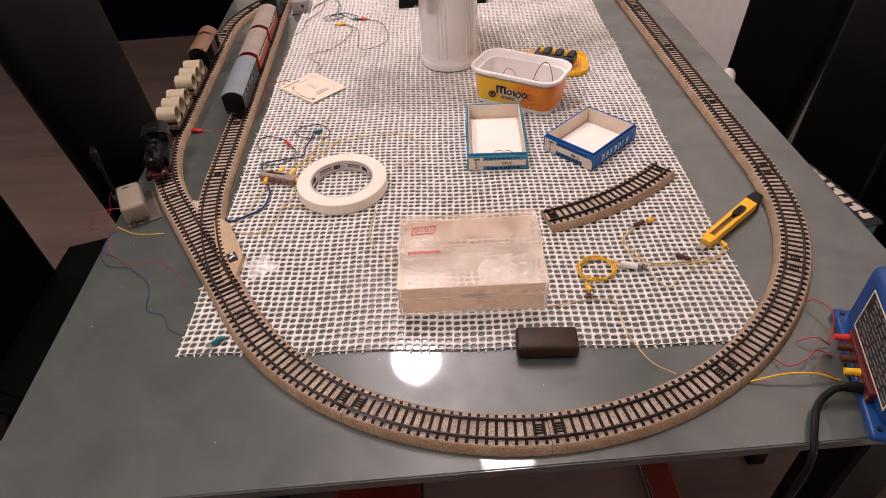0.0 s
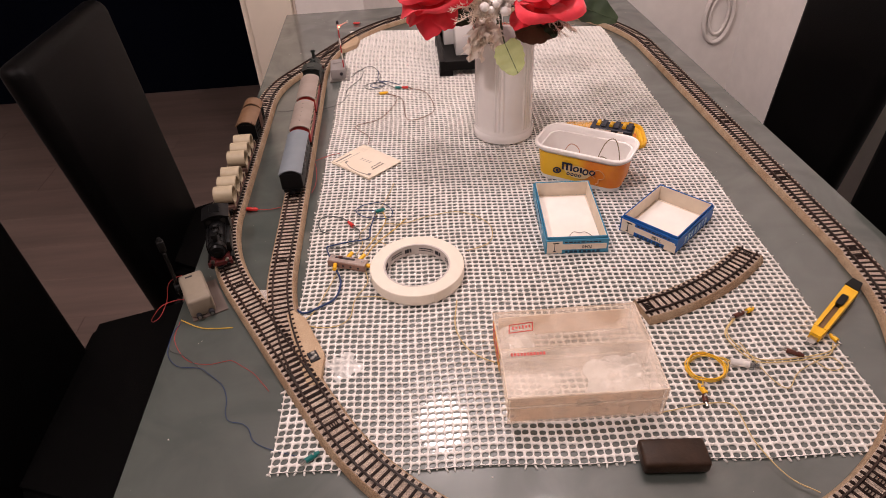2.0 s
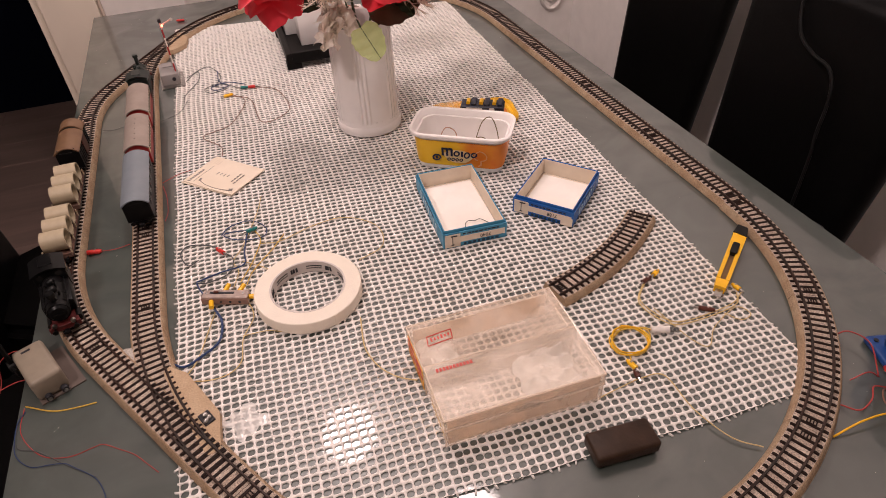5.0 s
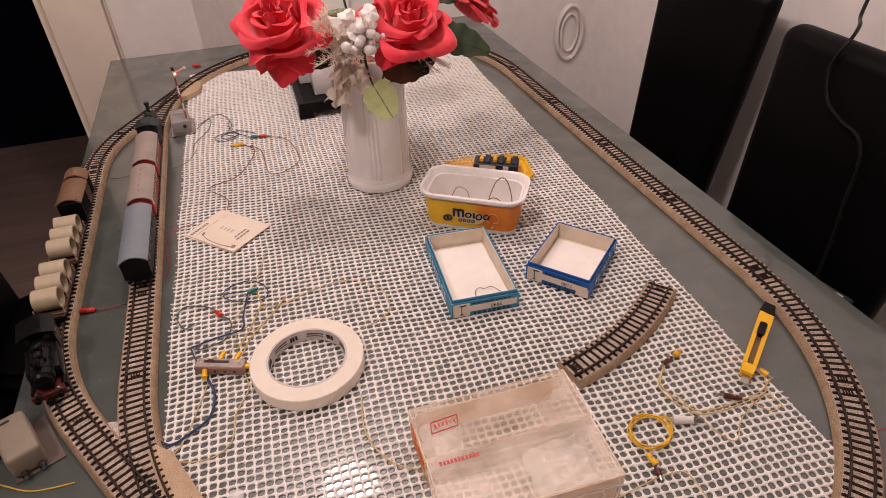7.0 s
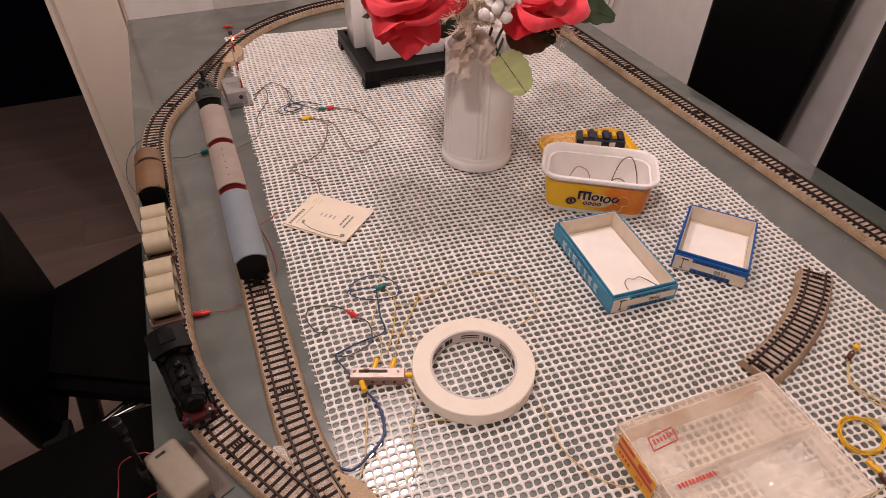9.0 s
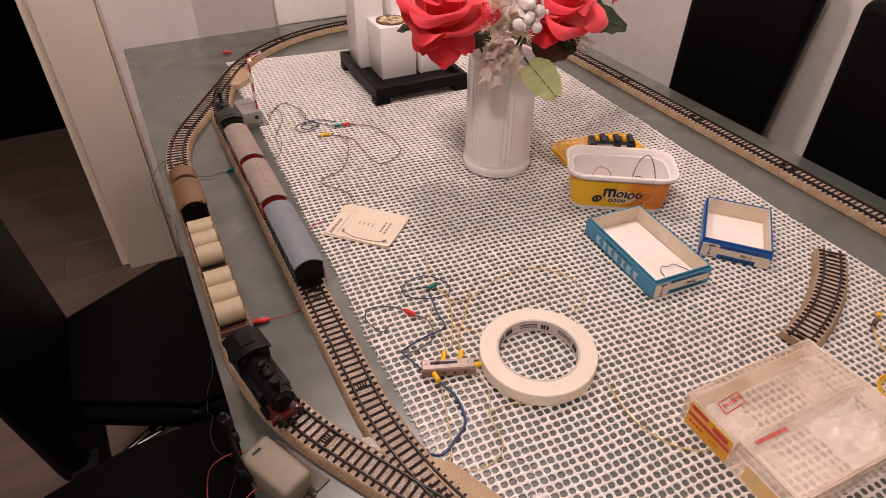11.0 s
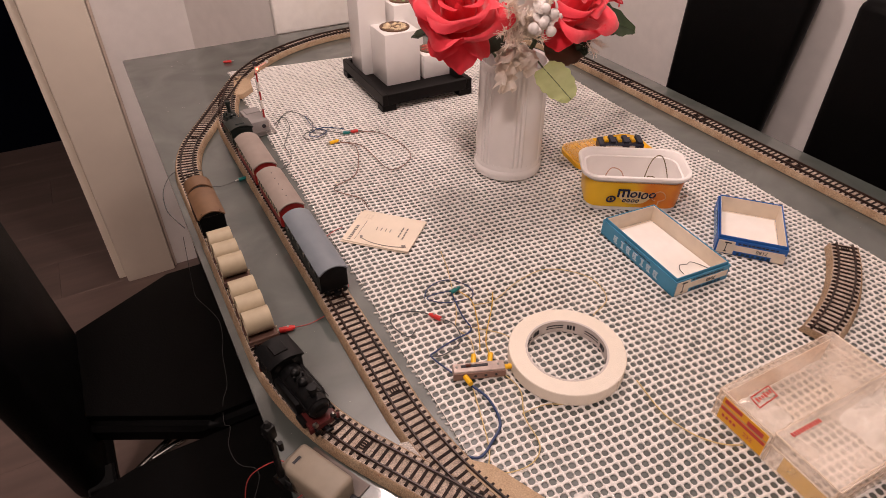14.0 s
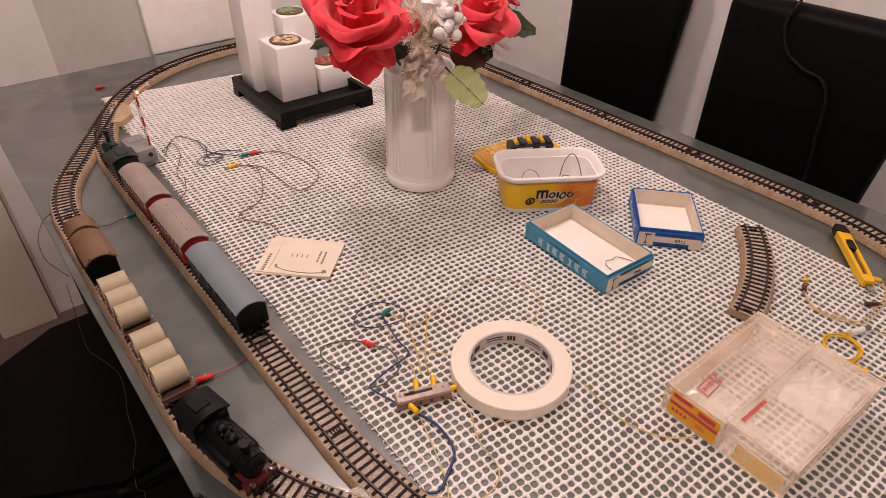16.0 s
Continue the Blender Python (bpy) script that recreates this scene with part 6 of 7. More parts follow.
# ---- signal, turnout motor, wedges, plugs and wires ----
M_GREY_BOX = mat("grey_signal_box", (0.27, 0.25, 0.24), 0.5, vary=0.06, scale=90)
M_MOTOR = mat("beige_motor_cover", (0.25, 0.21, 0.16), 0.5, vary=0.08, scale=90, second=(0.24, 0.20, 0.145), second_scale=30)
M_MAST_RED = mat("red_mast_paint", (0.36, 0.02, 0.02), 0.45, vary=0.1)
M_MAST_WHITE = mat("white_mast_paint", (0.70, 0.64, 0.58), 0.45)
M_GLOW = mat("lit_red_lens", (0.9, 0.12, 0.08), 0.3, emit=(1.0, 0.10, 0.05), emit_strength=14.0)


M_WEDGE = mat("pale_tan_cork", (0.47, 0.335, 0.21), 0.75, vary=0.22, scale=700, bump=0.35, bump_scale=900, second=(0.56, 0.42, 0.28), second_scale=60, second_amount=0.6)
M_ARM_PALE = mat("pale_pink_arm", (0.74, 0.42, 0.34), 0.5)


def signal():
    s = thing("semaphore_signal", pose(-0.279, 0.664, TOP + 0.0006, 0, 0, 3), "red and white semaphore signal on a grey box, lamp lit", "model signal")
    base = part("base_box", box(B(), (0, 0.005, 0.010), (0.030, 0.056, 0.020), 0.0016, 2), M_GREY_BOX, s)
    part("cover_plate", box(B(), (0.002, 0.022, 0.0206), (0.024, 0.020, 0.0012), 0.0003), M_GREY_BOX, base)
    part("base_plate", box(B(), (0.002, -0.003, 0.0008), (0.040, 0.066, 0.0014)), M_STEEL, s)
    part("socket", rod(B(), (0.006, -0.0232, 0.011), (0.006, -0.0246, 0.011), 0.0032, seg=14), M_INK, base)
    for k in range(6):
        z0, z1 = 0.020 + k * 0.0148, 0.020 + (k + 1) * 0.0148
        part("mast_section", box(B(), (0.012, -0.012, (z0 + z1) / 2), (0.0023, 0.0023, z1 - z0)), M_MAST_WHITE if k % 2 else M_MAST_RED, s)
    arm = part("signal_arm", rod(B(), (0.012, -0.0136, 0.1010), (0.030, -0.0136, 0.1080), 0.0016, 0.0012, seg=8), M_ARM_PALE, s, "pale raised signal arm")
    part("arm_disc", rod(B(), (0.031, -0.0132, 0.1084), (0.031, -0.0142, 0.1084), 0.0026, seg=16), M_MAST_WHITE, arm)
    part("lamp_housing", box(B(), (0.012, -0.012, 0.1085), (0.005, 0.005, 0.006), 0.0004), M_INK, s)
    part("lens", ball(B(), (0.0140, -0.0160, 0.1010), 0.0019, 12), M_GLOW, s, "glowing red lens")
    part("pull_wire", rod(B(), (0.0095, -0.012, 0.020), (0.0095, -0.012, 0.098), 0.0004, seg=6), M_STEEL, s)


signal()


M_PLATE_DARK = mat("dull_brown_plate", (0.13, 0.10, 0.085), 0.5, vary=0.1)


def motor():
    m = Matrix.Translation((-0.4115, 0.0030, TOP)) @ Matrix.Rotation(radians(115), 4, "Z")
    t = thing("turnout_motor", m, "beige turnout motor with a black lever lamp at the table edge", "turnout motor")
    part("base_plate", box(B(), (0, -0.004, 0.0008), (0.062, 0.040, 0.0014)), M_PLATE_DARK, t)
    cover = part("cover", box(B(), (0, 0.002, 0.0140), (0.056, 0.028, 0.025), 0.0042, 3), M_MOTOR, t)
    part("slot", box(B(), (0.019, 0.004, 0.0264), (0.0026, 0.008, 0.0006)), M_INK, cover)
    for y in (-0.006, 0.008):
        bm = rod(B(), (-0.027, y, 0.0055), (-0.033, y, 0.0055), 0.0030, seg=12)
        part("terminal", bm, M_INK, t)
        part("screw", rod(B(), (-0.033, y, 0.0055), (-0.0346, y, 0.0055), 0.0018, seg=10), M_STEEL, t)
    lever = part("lever_post", box(B(), (0.0225, 0.0185, 0.040), (0.0052, 0.0042, 0.060), 0.0010), M_PLASTIC_BLACK, t)
    part("lever_hub", rod(B(), (0.0225, 0.0150, 0.014), (0.0225, 0.0225, 0.014), 0.0068, seg=18), M_PLASTIC_BLACK, t)
    part("lever_hub", box(B(), (0.0185, 0.0190, 0.014), (0.016, 0.0030, 0.010), 0.0012), M_PLASTIC_BLACK, t)
    bm = box(B(), (0.0225, 0.0185, 0.077), (0.0086, 0.0080, 0.0140), 0.0018, 2)
    rod(bm, (0.0225, 0.0185, 0.084), (0.0225, 0.0185, 0.088), 0.0034, 0.0016, seg=12)
    box(bm, (0.0285, 0.0185, 0.066), (0.0090, 0.0016, 0.0016))
    box(bm, (0.0165, 0.0185, 0.068), (0.0100, 0.0016, 0.0016))
    rod(bm, (0.0120, 0.0185, 0.064), (0.0120, 0.0185, 0.072), 0.0020, seg=10)
    part("lamp_head", bm, M_PLASTIC_BLACK, lever)


motor()

# cork blocks that carry the turnouts' drives
bm = prism(B(), [(-0.300, -0.036), (-0.283, -0.052), (-0.258, -0.108), (-0.260, -0.148), (-0.272, -0.150), (-0.292, -0.090), (-0.304, -0.045)], 0, 0.0085)
w1 = solo("turnout_wedge", bm, M_WEDGE, "tan cork wedge with a contact beside the turnout", "cork wedge", Matrix.Translation((0, 0, TOP + 0.0020)))
bm = box(B(), (-0.2690, -0.1120, 0.0092), (0.010, 0.014, 0.0024), 0.0005, turn=25)
part("contact_slot", bm, M_INK, w1)
bm = B()
for k, (x, y) in enumerate(((-0.270, -0.109), (-0.267, -0.113), (-0.2695, -0.116))):
    ball(bm, (x, y, 0.0112), 0.0026, 8, 0.7)
part("contact_blob", bm, M_STEEL, w1, "bright solder blobs")
bm = prism(B(), [(-0.266, 0.860), (-0.252, 0.872), (-0.240, 0.840), (-0.246, 0.805), (-0.270, 0.782), (-0.286, 0.790), (-0.274, 0.825)], 0, 0.0085)
w2 = solo("turnout_wedge", bm, M_WEDGE, "tan cork wedge beside the far turnout", "cork wedge", Matrix.Translation((0, 0, TOP + 0.0026)))
part("screw_hole", rod(B(), (-0.262, 0.842, 0.0084), (-0.262, 0.842, 0.0090), 0.0030, seg=12), M_INK, w2)
# bright blade of the near turnout's frog
bm = prism(B(), [(-0.3268, -0.0605), (-0.3255, -0.0600), (-0.3155, -0.0838), (-0.3185, -0.0846)], 0, 0.0022)
part("frog_blade", bm, M_STEEL, turnout_near, "bright steel frog blade").matrix_basis = turnout_near.matrix_world.inverted() @ Matrix.Translation((0, 0, TOP + BED + 0.0030))
M_GRIT = mat("pale_glittering_grit", (0.56, 0.50, 0.45), 0.24, vary=0.6, scale=700, bump=0.8, bump_scale=1000, second=(0.72, 0.66, 0.60), second_scale=90, second_amount=0.7, spec=0.7)
# the speckled filling in the crotch of the near turnout
bm = prism(B(), [(-0.3180, -0.060), (-0.3090, -0.075), (-0.3200, -0.085), (-0.3460, -0.035), (-0.3560, -0.012), (-0.340, 0.004), (-0.3330, 0.002)], 0, BED - 0.0004)
part("crotch_filling", bm, M_GRIT, None).matrix_basis = Matrix.Translation((0, 0, TOP + 0.0006))
fill = bpy.data.objects["crotch_filling"]
tagged(fill, "speckled ballast wedge in the fork of the turnout", "ballast wedge")
bm = prism(B(), [(-0.3230, 0.700), (-0.3300, 0.745), (-0.3200, 0.775), (-0.3020, 0.765), (-0.3030, 0.715)], 0, BED - 0.0004)
solo("crotch_filling", bm, M_BALLAST, "speckled ballast wedge in the fork of the far turnout", "ballast wedge", Matrix.Translation((0, 0, TOP + 0.0006)))


def plug(x, y, turn, material, label, z=None, length=0.014, r=0.0026, tip=True):
    p_ = thing("banana_plug", pose(x, y, (ON if z is None else z) + r, 0, 0, turn), label, "plug", "small plugs on the table")
    bm = rod(B(), (-length / 2, 0, 0), (length / 2 - 0.003, 0, 0), r, seg=14)
    rod(bm, (length / 2 - 0.003, 0, 0), (length / 2, 0, 0), r * 0.8, r * 0.6, seg=14)
    part("sleeve", bm, material, p_)
    part("screw", rod(B(), (0.001, 0, r * 0.7), (0.001, 0, r * 1.2), r * 0.4, seg=8), M_STEEL, p_)
    if tip:
        part("pin", rod(B(), (-length / 2 - 0.005, 0, 0), (-length / 2, 0, 0), r * 0.45, seg=8), M_STEEL, p_)
    return p_


GL = TOP + 0.0002
plug(-0.3800, 0.1885, -10, M_RED_PLUG, "red plug on a thin wire between the tracks", GL, 0.016, 0.0030)
plug(-0.3405, 0.5110, 10, M_GREEN_PLUG, "teal-green plug on a wire beside the siding", GL, 0.015)
plug(-0.2385, 0.1285, 120, M_RED_PLUG, "small red plug on the mat")
plug(-0.1985, 0.1550, 15, M_GREEN_PLUG, "small teal-green plug on the mat")
plug(-0.1600, 0.5680, -12, M_GREEN_PLUG, "small green plug end on the mat", None, 0.012)
plug(-0.1480, 0.5660, 170, M_RED_PLUG, "small red plug end on the mat", None, 0.012)
plug(-0.1890, 0.5480, 10, M_YELLOW, "small yellow plug on the mat", None, 0.016)
plug(-0.2620, -0.2270, 35, M_GREEN_PLUG, "green plug beside the curved track")
plug(0.2040, -0.0985, 25, M_YELLOW, "yellow plug on a wire", None, 0.010)
plug(0.1890, -0.1040, 20, M_BROWN_PLUG, "brown plug on a wire")
plug(0.2185, -0.1640, -35, M_BROWN_PLUG, "brown plug lying on the mat", None, 0.016)
plug(0.2675, -0.1490, 100, M_YELLOW, "yellow plug beside the cutter knife", None, 0.010)
plug(0.1085, -0.1960, 100, M_YELLOW, "pale yellow plug below the wire coil", None, 0.012)
plug(0.1065, -0.2070, 80, M_BROWN_PLUG, "brown plug below the wire coil", None, 0.009)
plug(-0.2510, 0.9760, 170, M_RED_PLUG, "red plug at the far curve", GL, 0.016)


def switch_block():
    s = thing("switch_block", pose(-0.2385, 0.0415, ON, 0, 0, -22), "silver slide switch with yellow plugs on the mat", "switch")
    part("metal_case", box(B(), (0, 0, 0.0055), (0.050, 0.012, 0.010), 0.0008), mat("coppery_tin_case", (0.46, 0.37, 0.33), 0.36, metal=0.6, vary=0.2, scale=120), s)
    part("front_strip", box(B(), (0, -0.0064, 0.0050), (0.050, 0.0010, 0.0078)), mat("brown_pressed_board", (0.26, 0.15, 0.11), 0.5, vary=0.2), s)
    part("slide_slot", box(B(), (-0.004, 0.0012, 0.0106), (0.026, 0.0030, 0.0006)), M_INK, s)
    part("slide_knob", box(B(), (-0.010, 0.0012, 0.0118), (0.0050, 0.0026, 0.0026), 0.0004), M_BROWN_PLUG, s)
    for x in (-0.021, 0.019):
        part("rivet", ball(B(), (x, 0.0010, 0.0104), 0.0016, 8, 0.6), M_STEEL, s)
    for x in (-0.014, -0.004, 0.006, 0.016):
        part("socket", rod(B(), (x, -0.0068, 0.0050), (x, -0.0074, 0.0050), 0.0014, seg=10), M_INK, s)
    for x, y, a in ((-0.004, 0.012, 80), (0.012, 0.012, 75), (-0.014, -0.014, -70)):
        bm = rod(B(), (0, 0, 0), (0.011, 0, 0.001), 0.0026, seg=12)
        part("yellow_plug", bm, M_YELLOW, s, "yellow plug", at=pose(x, y * 0.55, 0.0065, 0, 0, a))
    part("yellow_plug", rod(B(), (0.025, 0, 0.006), (0.036, 0.001, 0.006), 0.0026, seg=12), M_YELLOW, s, "yellow plug")


switch_block()


def wire(points, material, label, r=0.0006, z=TOP + 0.0030, lift=0.0):
    n = len(points)
    pts = [(x, y, z + r + lift * math.sin(math.pi * k / max(1, n - 1))) for k, (x, y) in enumerate(points)]
    return solo("wire", tube(B(), glide(pts), r, 6), material, label, "wire", group="wires on the table")


M_W_BLUE = mat("blue_wire", (0.020, 0.045, 0.13), 0.5)
M_W_YEL = mat("yellow_wire", (0.62, 0.40, 0.06), 0.45)
M_W_PALE = mat("pale_yellow_wire", (0.62, 0.47, 0.22), 0.5)
M_W_RED = mat("red_wire", (0.40, 0.05, 0.045), 0.45)
M_W_GREY = mat("grey_wire", (0.07, 0.075, 0.075), 0.5)
M_W_BROWN = mat("brown_wire", (0.20, 0.10, 0.07), 0.5)
wire([(-0.259, 0.049), (-0.268, 0.08), (-0.262, 0.085), (-0.240, 0.090), (-0.215, 0.094), (-0.212, 0.117), (-0.204, 0.155)], M_W_BLUE, "dark blue wire on the mat", 0.0009)
wire([(-0.253, 0.033), (-0.247, 0.01), (-0.252, -0.017), (-0.269, -0.03), (-0.286, -0.038), (-0.298, -0.029)], M_W_BLUE, "thick twisted blue wire on the mat", 0.0013)
wire([(-0.219, 0.034), (-0.215, 0.006), (-0.229, -0.022), (-0.235, -0.053), (-0.255, -0.064), (-0.284, -0.056), (-0.296, -0.034)], M_W_PALE, "pale yellow wire on the mat", 0.0006)
wire([(-0.252, 0.030), (-0.262, 0.000), (-0.275, -0.035), (-0.290, -0.055)], M_W_PALE, "pale yellow wire on the mat", 0.0006)
wire([(-0.229, -0.018), (-0.205, -0.020), (-0.190, -0.028)], M_W_PALE, "pale yellow wire on the mat", 0.0005)
wire([(-0.238, 0.13), (-0.25, 0.145), (-0.273, 0.154), (-0.283, 0.141), (-0.276, 0.117), (-0.264, 0.122)], M_W_GREY, "thin grey wire on the mat", 0.0007)
wire([(-0.236, 0.126), (-0.226, 0.11), (-0.232, 0.086), (-0.255, 0.078), (-0.270, 0.083)], M_W_GREY, "thin grey wire on the mat", 0.0007)
wire([(-0.197, 0.156), (-0.221, 0.161), (-0.232, 0.158), (-0.217, 0.143), (-0.188, 0.137), (-0.182, 0.155), (-0.198, 0.176), (-0.222, 0.174), (-0.235, 0.160)], M_W_BLUE, "tangled dark blue wire on the mat", 0.0006)
wire([(-0.230, 0.060), (-0.222, 0.085), (-0.226, 0.105), (-0.212, 0.130), (-0.188, 0.190), (-0.178, 0.225)], M_W_PALE, "thin yellow wire on the mat", 0.0005)
wire([(-0.112, -0.039), (-0.118, -0.079), (-0.112, -0.107), (-0.099, -0.126), (-0.083, -0.137)], M_W_PALE, "yellow wire on the mat", 0.0007)
wire([(-0.192, 0.125), (-0.168, 0.121), (-0.127, 0.135), (-0.086, 0.136), (-0.054, 0.104), (-0.058, 0.065), (-0.090, 0.050)], M_W_PALE, "thin yellow wire loop on the mat", 0.0005)
wire([(-0.215, 0.100), (-0.190, 0.075), (-0.182, 0.055)], M_W_PALE, "thin yellow wire on the mat", 0.0005)
wire([(-0.158, 0.585), (-0.187, 0.606), (-0.214, 0.594), (-0.206, 0.579), (-0.185, 0.591), (-0.199, 0.615), (-0.198, 0.662)], M_W_BLUE, "tangled thin blue wire on the mat", 0.0007)
wire([(-0.210, 0.600), (-0.190, 0.580), (-0.215, 0.572), (-0.225, 0.592), (-0.200, 0.604), (-0.166, 0.572)], M_W_GREY, "tangled thin grey wire on the mat", 0.0006)
wire([(-0.189, 0.55), (-0.156, 0.519), (-0.149, 0.433), (-0.113, 0.441), (-0.099, 0.473), (-0.110, 0.540), (-0.142, 0.566)], M_W_BROWN, "thin brown wire on the mat", 0.0006)
wire([(-0.180, 0.548), (-0.165, 0.516), (-0.196, 0.444), (-0.239, 0.421), (-0.216, 0.38), (-0.217, 0.35)], M_W_BROWN, "thin brown wire on the mat", 0.0006)
wire([(-0.254, 0.640), (-0.232, 0.676), (-0.233, 0.634), (-0.258, 0.581), (-0.261, 0.552)], M_W_GREY, "thin grey wire from the signal", 0.0006)
wire([(-0.252, 0.655), (-0.215, 0.690), (-0.195, 0.640), (-0.206, 0.600)], M_W_GREY, "thin grey wire from the signal", 0.0006)
wire([(-0.300, 0.500), (-0.270, 0.520), (-0.255, 0.560)], M_W_GREY, "thin grey wire beside the siding", 0.0005)
wire([(-0.428, -0.027), (-0.404, -0.042), (-0.385, -0.046), (-0.366, -0.047)], M_W_YEL, "yellow wire from the turnout motor", 0.0007, TOP)
wire([(-0.429, -0.029), (-0.428, -0.058), (-0.409, -0.088), (-0.386, -0.099), (-0.366, -0.097), (-0.358, -0.097), (-0.345, -0.107), (-0.332, -0.118), (-0.322, -0.131), (-0.313, -0.143)], M_W_RED, "red wire from the turnout motor", 0.0004, TOP)
wire([(-0.427, -0.034), (-0.432, -0.045), (-0.432, -0.066), (-0.428, -0.083), (-0.415, -0.098), (-0.398, -0.102), (-0.388, -0.105), (-0.380, -0.112), (-0.362, -0.130), (-0.354, -0.149), (-0.352, -0.166), (-0.346, -0.176), (-0.334, -0.180), (-0.326, -0.187), (-0.321, -0.199), (-0.312, -0.207), (-0.298, -0.214), (-0.270, -0.225)], M_W_BLUE, "blue wire from the turnout motor", 0.0004, TOP + 0.0006)
wire([(-0.432, -0.034), (-0.430, -0.071), (-0.411, -0.084), (-0.38, -0.113), (-0.362, -0.128)], M_W_GREY, "thin grey wire from the turnout motor", 0.0005, TOP)
wire([(-0.373, 0.1875), (-0.357, 0.185), (-0.340, 0.188)], M_W_RED, "thin red wire to the siding", 0.0005, TOP + 0.002)
wire([(-0.348, 0.511), (-0.371, 0.505), (-0.386, 0.511)], M_W_GREY, "thin grey wire between the tracks", 0.0005, TOP + 0.002)
wire([(-0.300, 0.305), (-0.296, 0.278), (-0.295, 0.241), (-0.299, 0.220)], M_W_RED, "thin red wire along the siding", 0.0005, TOP + 0.002)
wire([(-0.300, 0.312), (-0.278, 0.326), (-0.262, 0.330)], M_W_RED, "thin red wire from the siding to the mat", 0.0005, TOP + 0.003)
wire([(0.060, -0.217), (0.085, -0.214), (0.110, -0.212), (0.130, -0.218), (0.131, -0.257), (0.142, -0.292), (0.160, -0.309)], M_W_PALE, "thin yellow wire to the curved track", 0.0006)
wire([(0.183, -0.106), (0.162, -0.13), (0.171, -0.163), (0.192, -0.172), (0.248, -0.17), (0.264, -0.155)], M_W_PALE, "thin yellow wire on the mat", 0.0007)
wire([(0.184, -0.107), (0.165, -0.128), (0.174, -0.160), (0.194, -0.169), (0.246, -0.167), (0.268, -0.157)], M_W_PALE, "thin yellow wire on the mat", 0.0007)
wire([(0.172, -0.141), (0.179, -0.186), (0.190, -0.204), (0.211, -0.186), (0.248, -0.172), (0.256, -0.185), (0.242, -0.188), (0.232, -0.174)], M_W_PALE, "thin yellow wire on the mat", 0.0005)


wire([(-0.163, 0.133), (-0.178, 0.112), (-0.198, 0.089), (-0.210, 0.073), (-0.216, 0.058)], M_W_YEL, "thin yellow wire from the switch block's plug", 0.0006)
wire([(-0.195, 0.152), (-0.191, 0.133), (-0.199, 0.109), (-0.210, 0.086), (-0.222, 0.065)], M_W_YEL, "thin yellow wire from the switch block's plug", 0.0006)


def coil():
    c = thing("wire_coil", pose(0.1235, -0.1720, ON, 0, 0, 10), "coiled yellow wire with a white lamp socket", "wire coil")
    rng = random.Random(5)
    for k in range(7):
        pts = []
        ox, oy, sq = rng.uniform(-0.0022, 0.0022), rng.uniform(-0.0016, 0.0016), rng.uniform(0.90, 1.10)
        for j in range(17):
            a = 2 * math.pi * j / 16
            pts.append((ox + 0.0195 * math.cos(a) * sq + 0.0008 * rng.uniform(-1, 1), oy + 0.0160 * math.sin(a) / sq + 0.0008 * rng.uniform(-1, 1), 0.001 + 0.0011 * (k % 4) + 0.0012 * math.sin(a + k) ** 2))
        pts[-1] = pts[0]
        part("turn", tube(B(), glide(pts, 4), 0.00065, 6), M_YELLOW if k % 3 == 0 else M_W_YEL, c)
    part("lead", tube(B(), glide([(0.012, 0.012, 0.002), (0.022, 0.007, 0.003), (0.026, 0.000, 0.004)]), 0.0008), M_W_YEL, c)
    part("lead", tube(B(), glide([(-0.012, -0.012, 0.002), (-0.017, -0.020, 0.002), (-0.016, -0.026, 0.003)]), 0.0008), M_W_YEL, c)
    sock = part("lamp_socket", rod(B(), (0.026, -0.0005, 0.0042), (0.041, -0.0095, 0.0042), 0.0036, seg=14), M_WHITE_PLUG, c, "white plastic lamp socket")
    bm = rod(B(), (0.041, -0.0095, 0.0042), (0.045, -0.012, 0.0042), 0.0026, seg=12)
    ball(bm, (0.047, -0.0132, 0.0042), 0.0028, 10)
    part("small_bulb", bm, mat("grey_bulb_glass", (0.25, 0.25, 0.24), 0.1, trans=0.6), sock)


coil()

# ---- transformer, things at and under the table's edges ----
M_BLUE_CASE = mat("blue_transformer_case", (0.010, 0.055, 0.22), 0.38, vary=0.15, scale=50, second=(0.008, 0.04, 0.17), second_scale=20)
M_PLATE = mat("dark_type_plate", (0.020, 0.020, 0.022), 0.4)
M_DIM_PRINT = mat("worn_grey_print", (0.16, 0.15, 0.14), 0.6, vary=0.5, scale=300)
M_MAROON = mat("dark_red_strip", (0.09, 0.012, 0.012), 0.45)


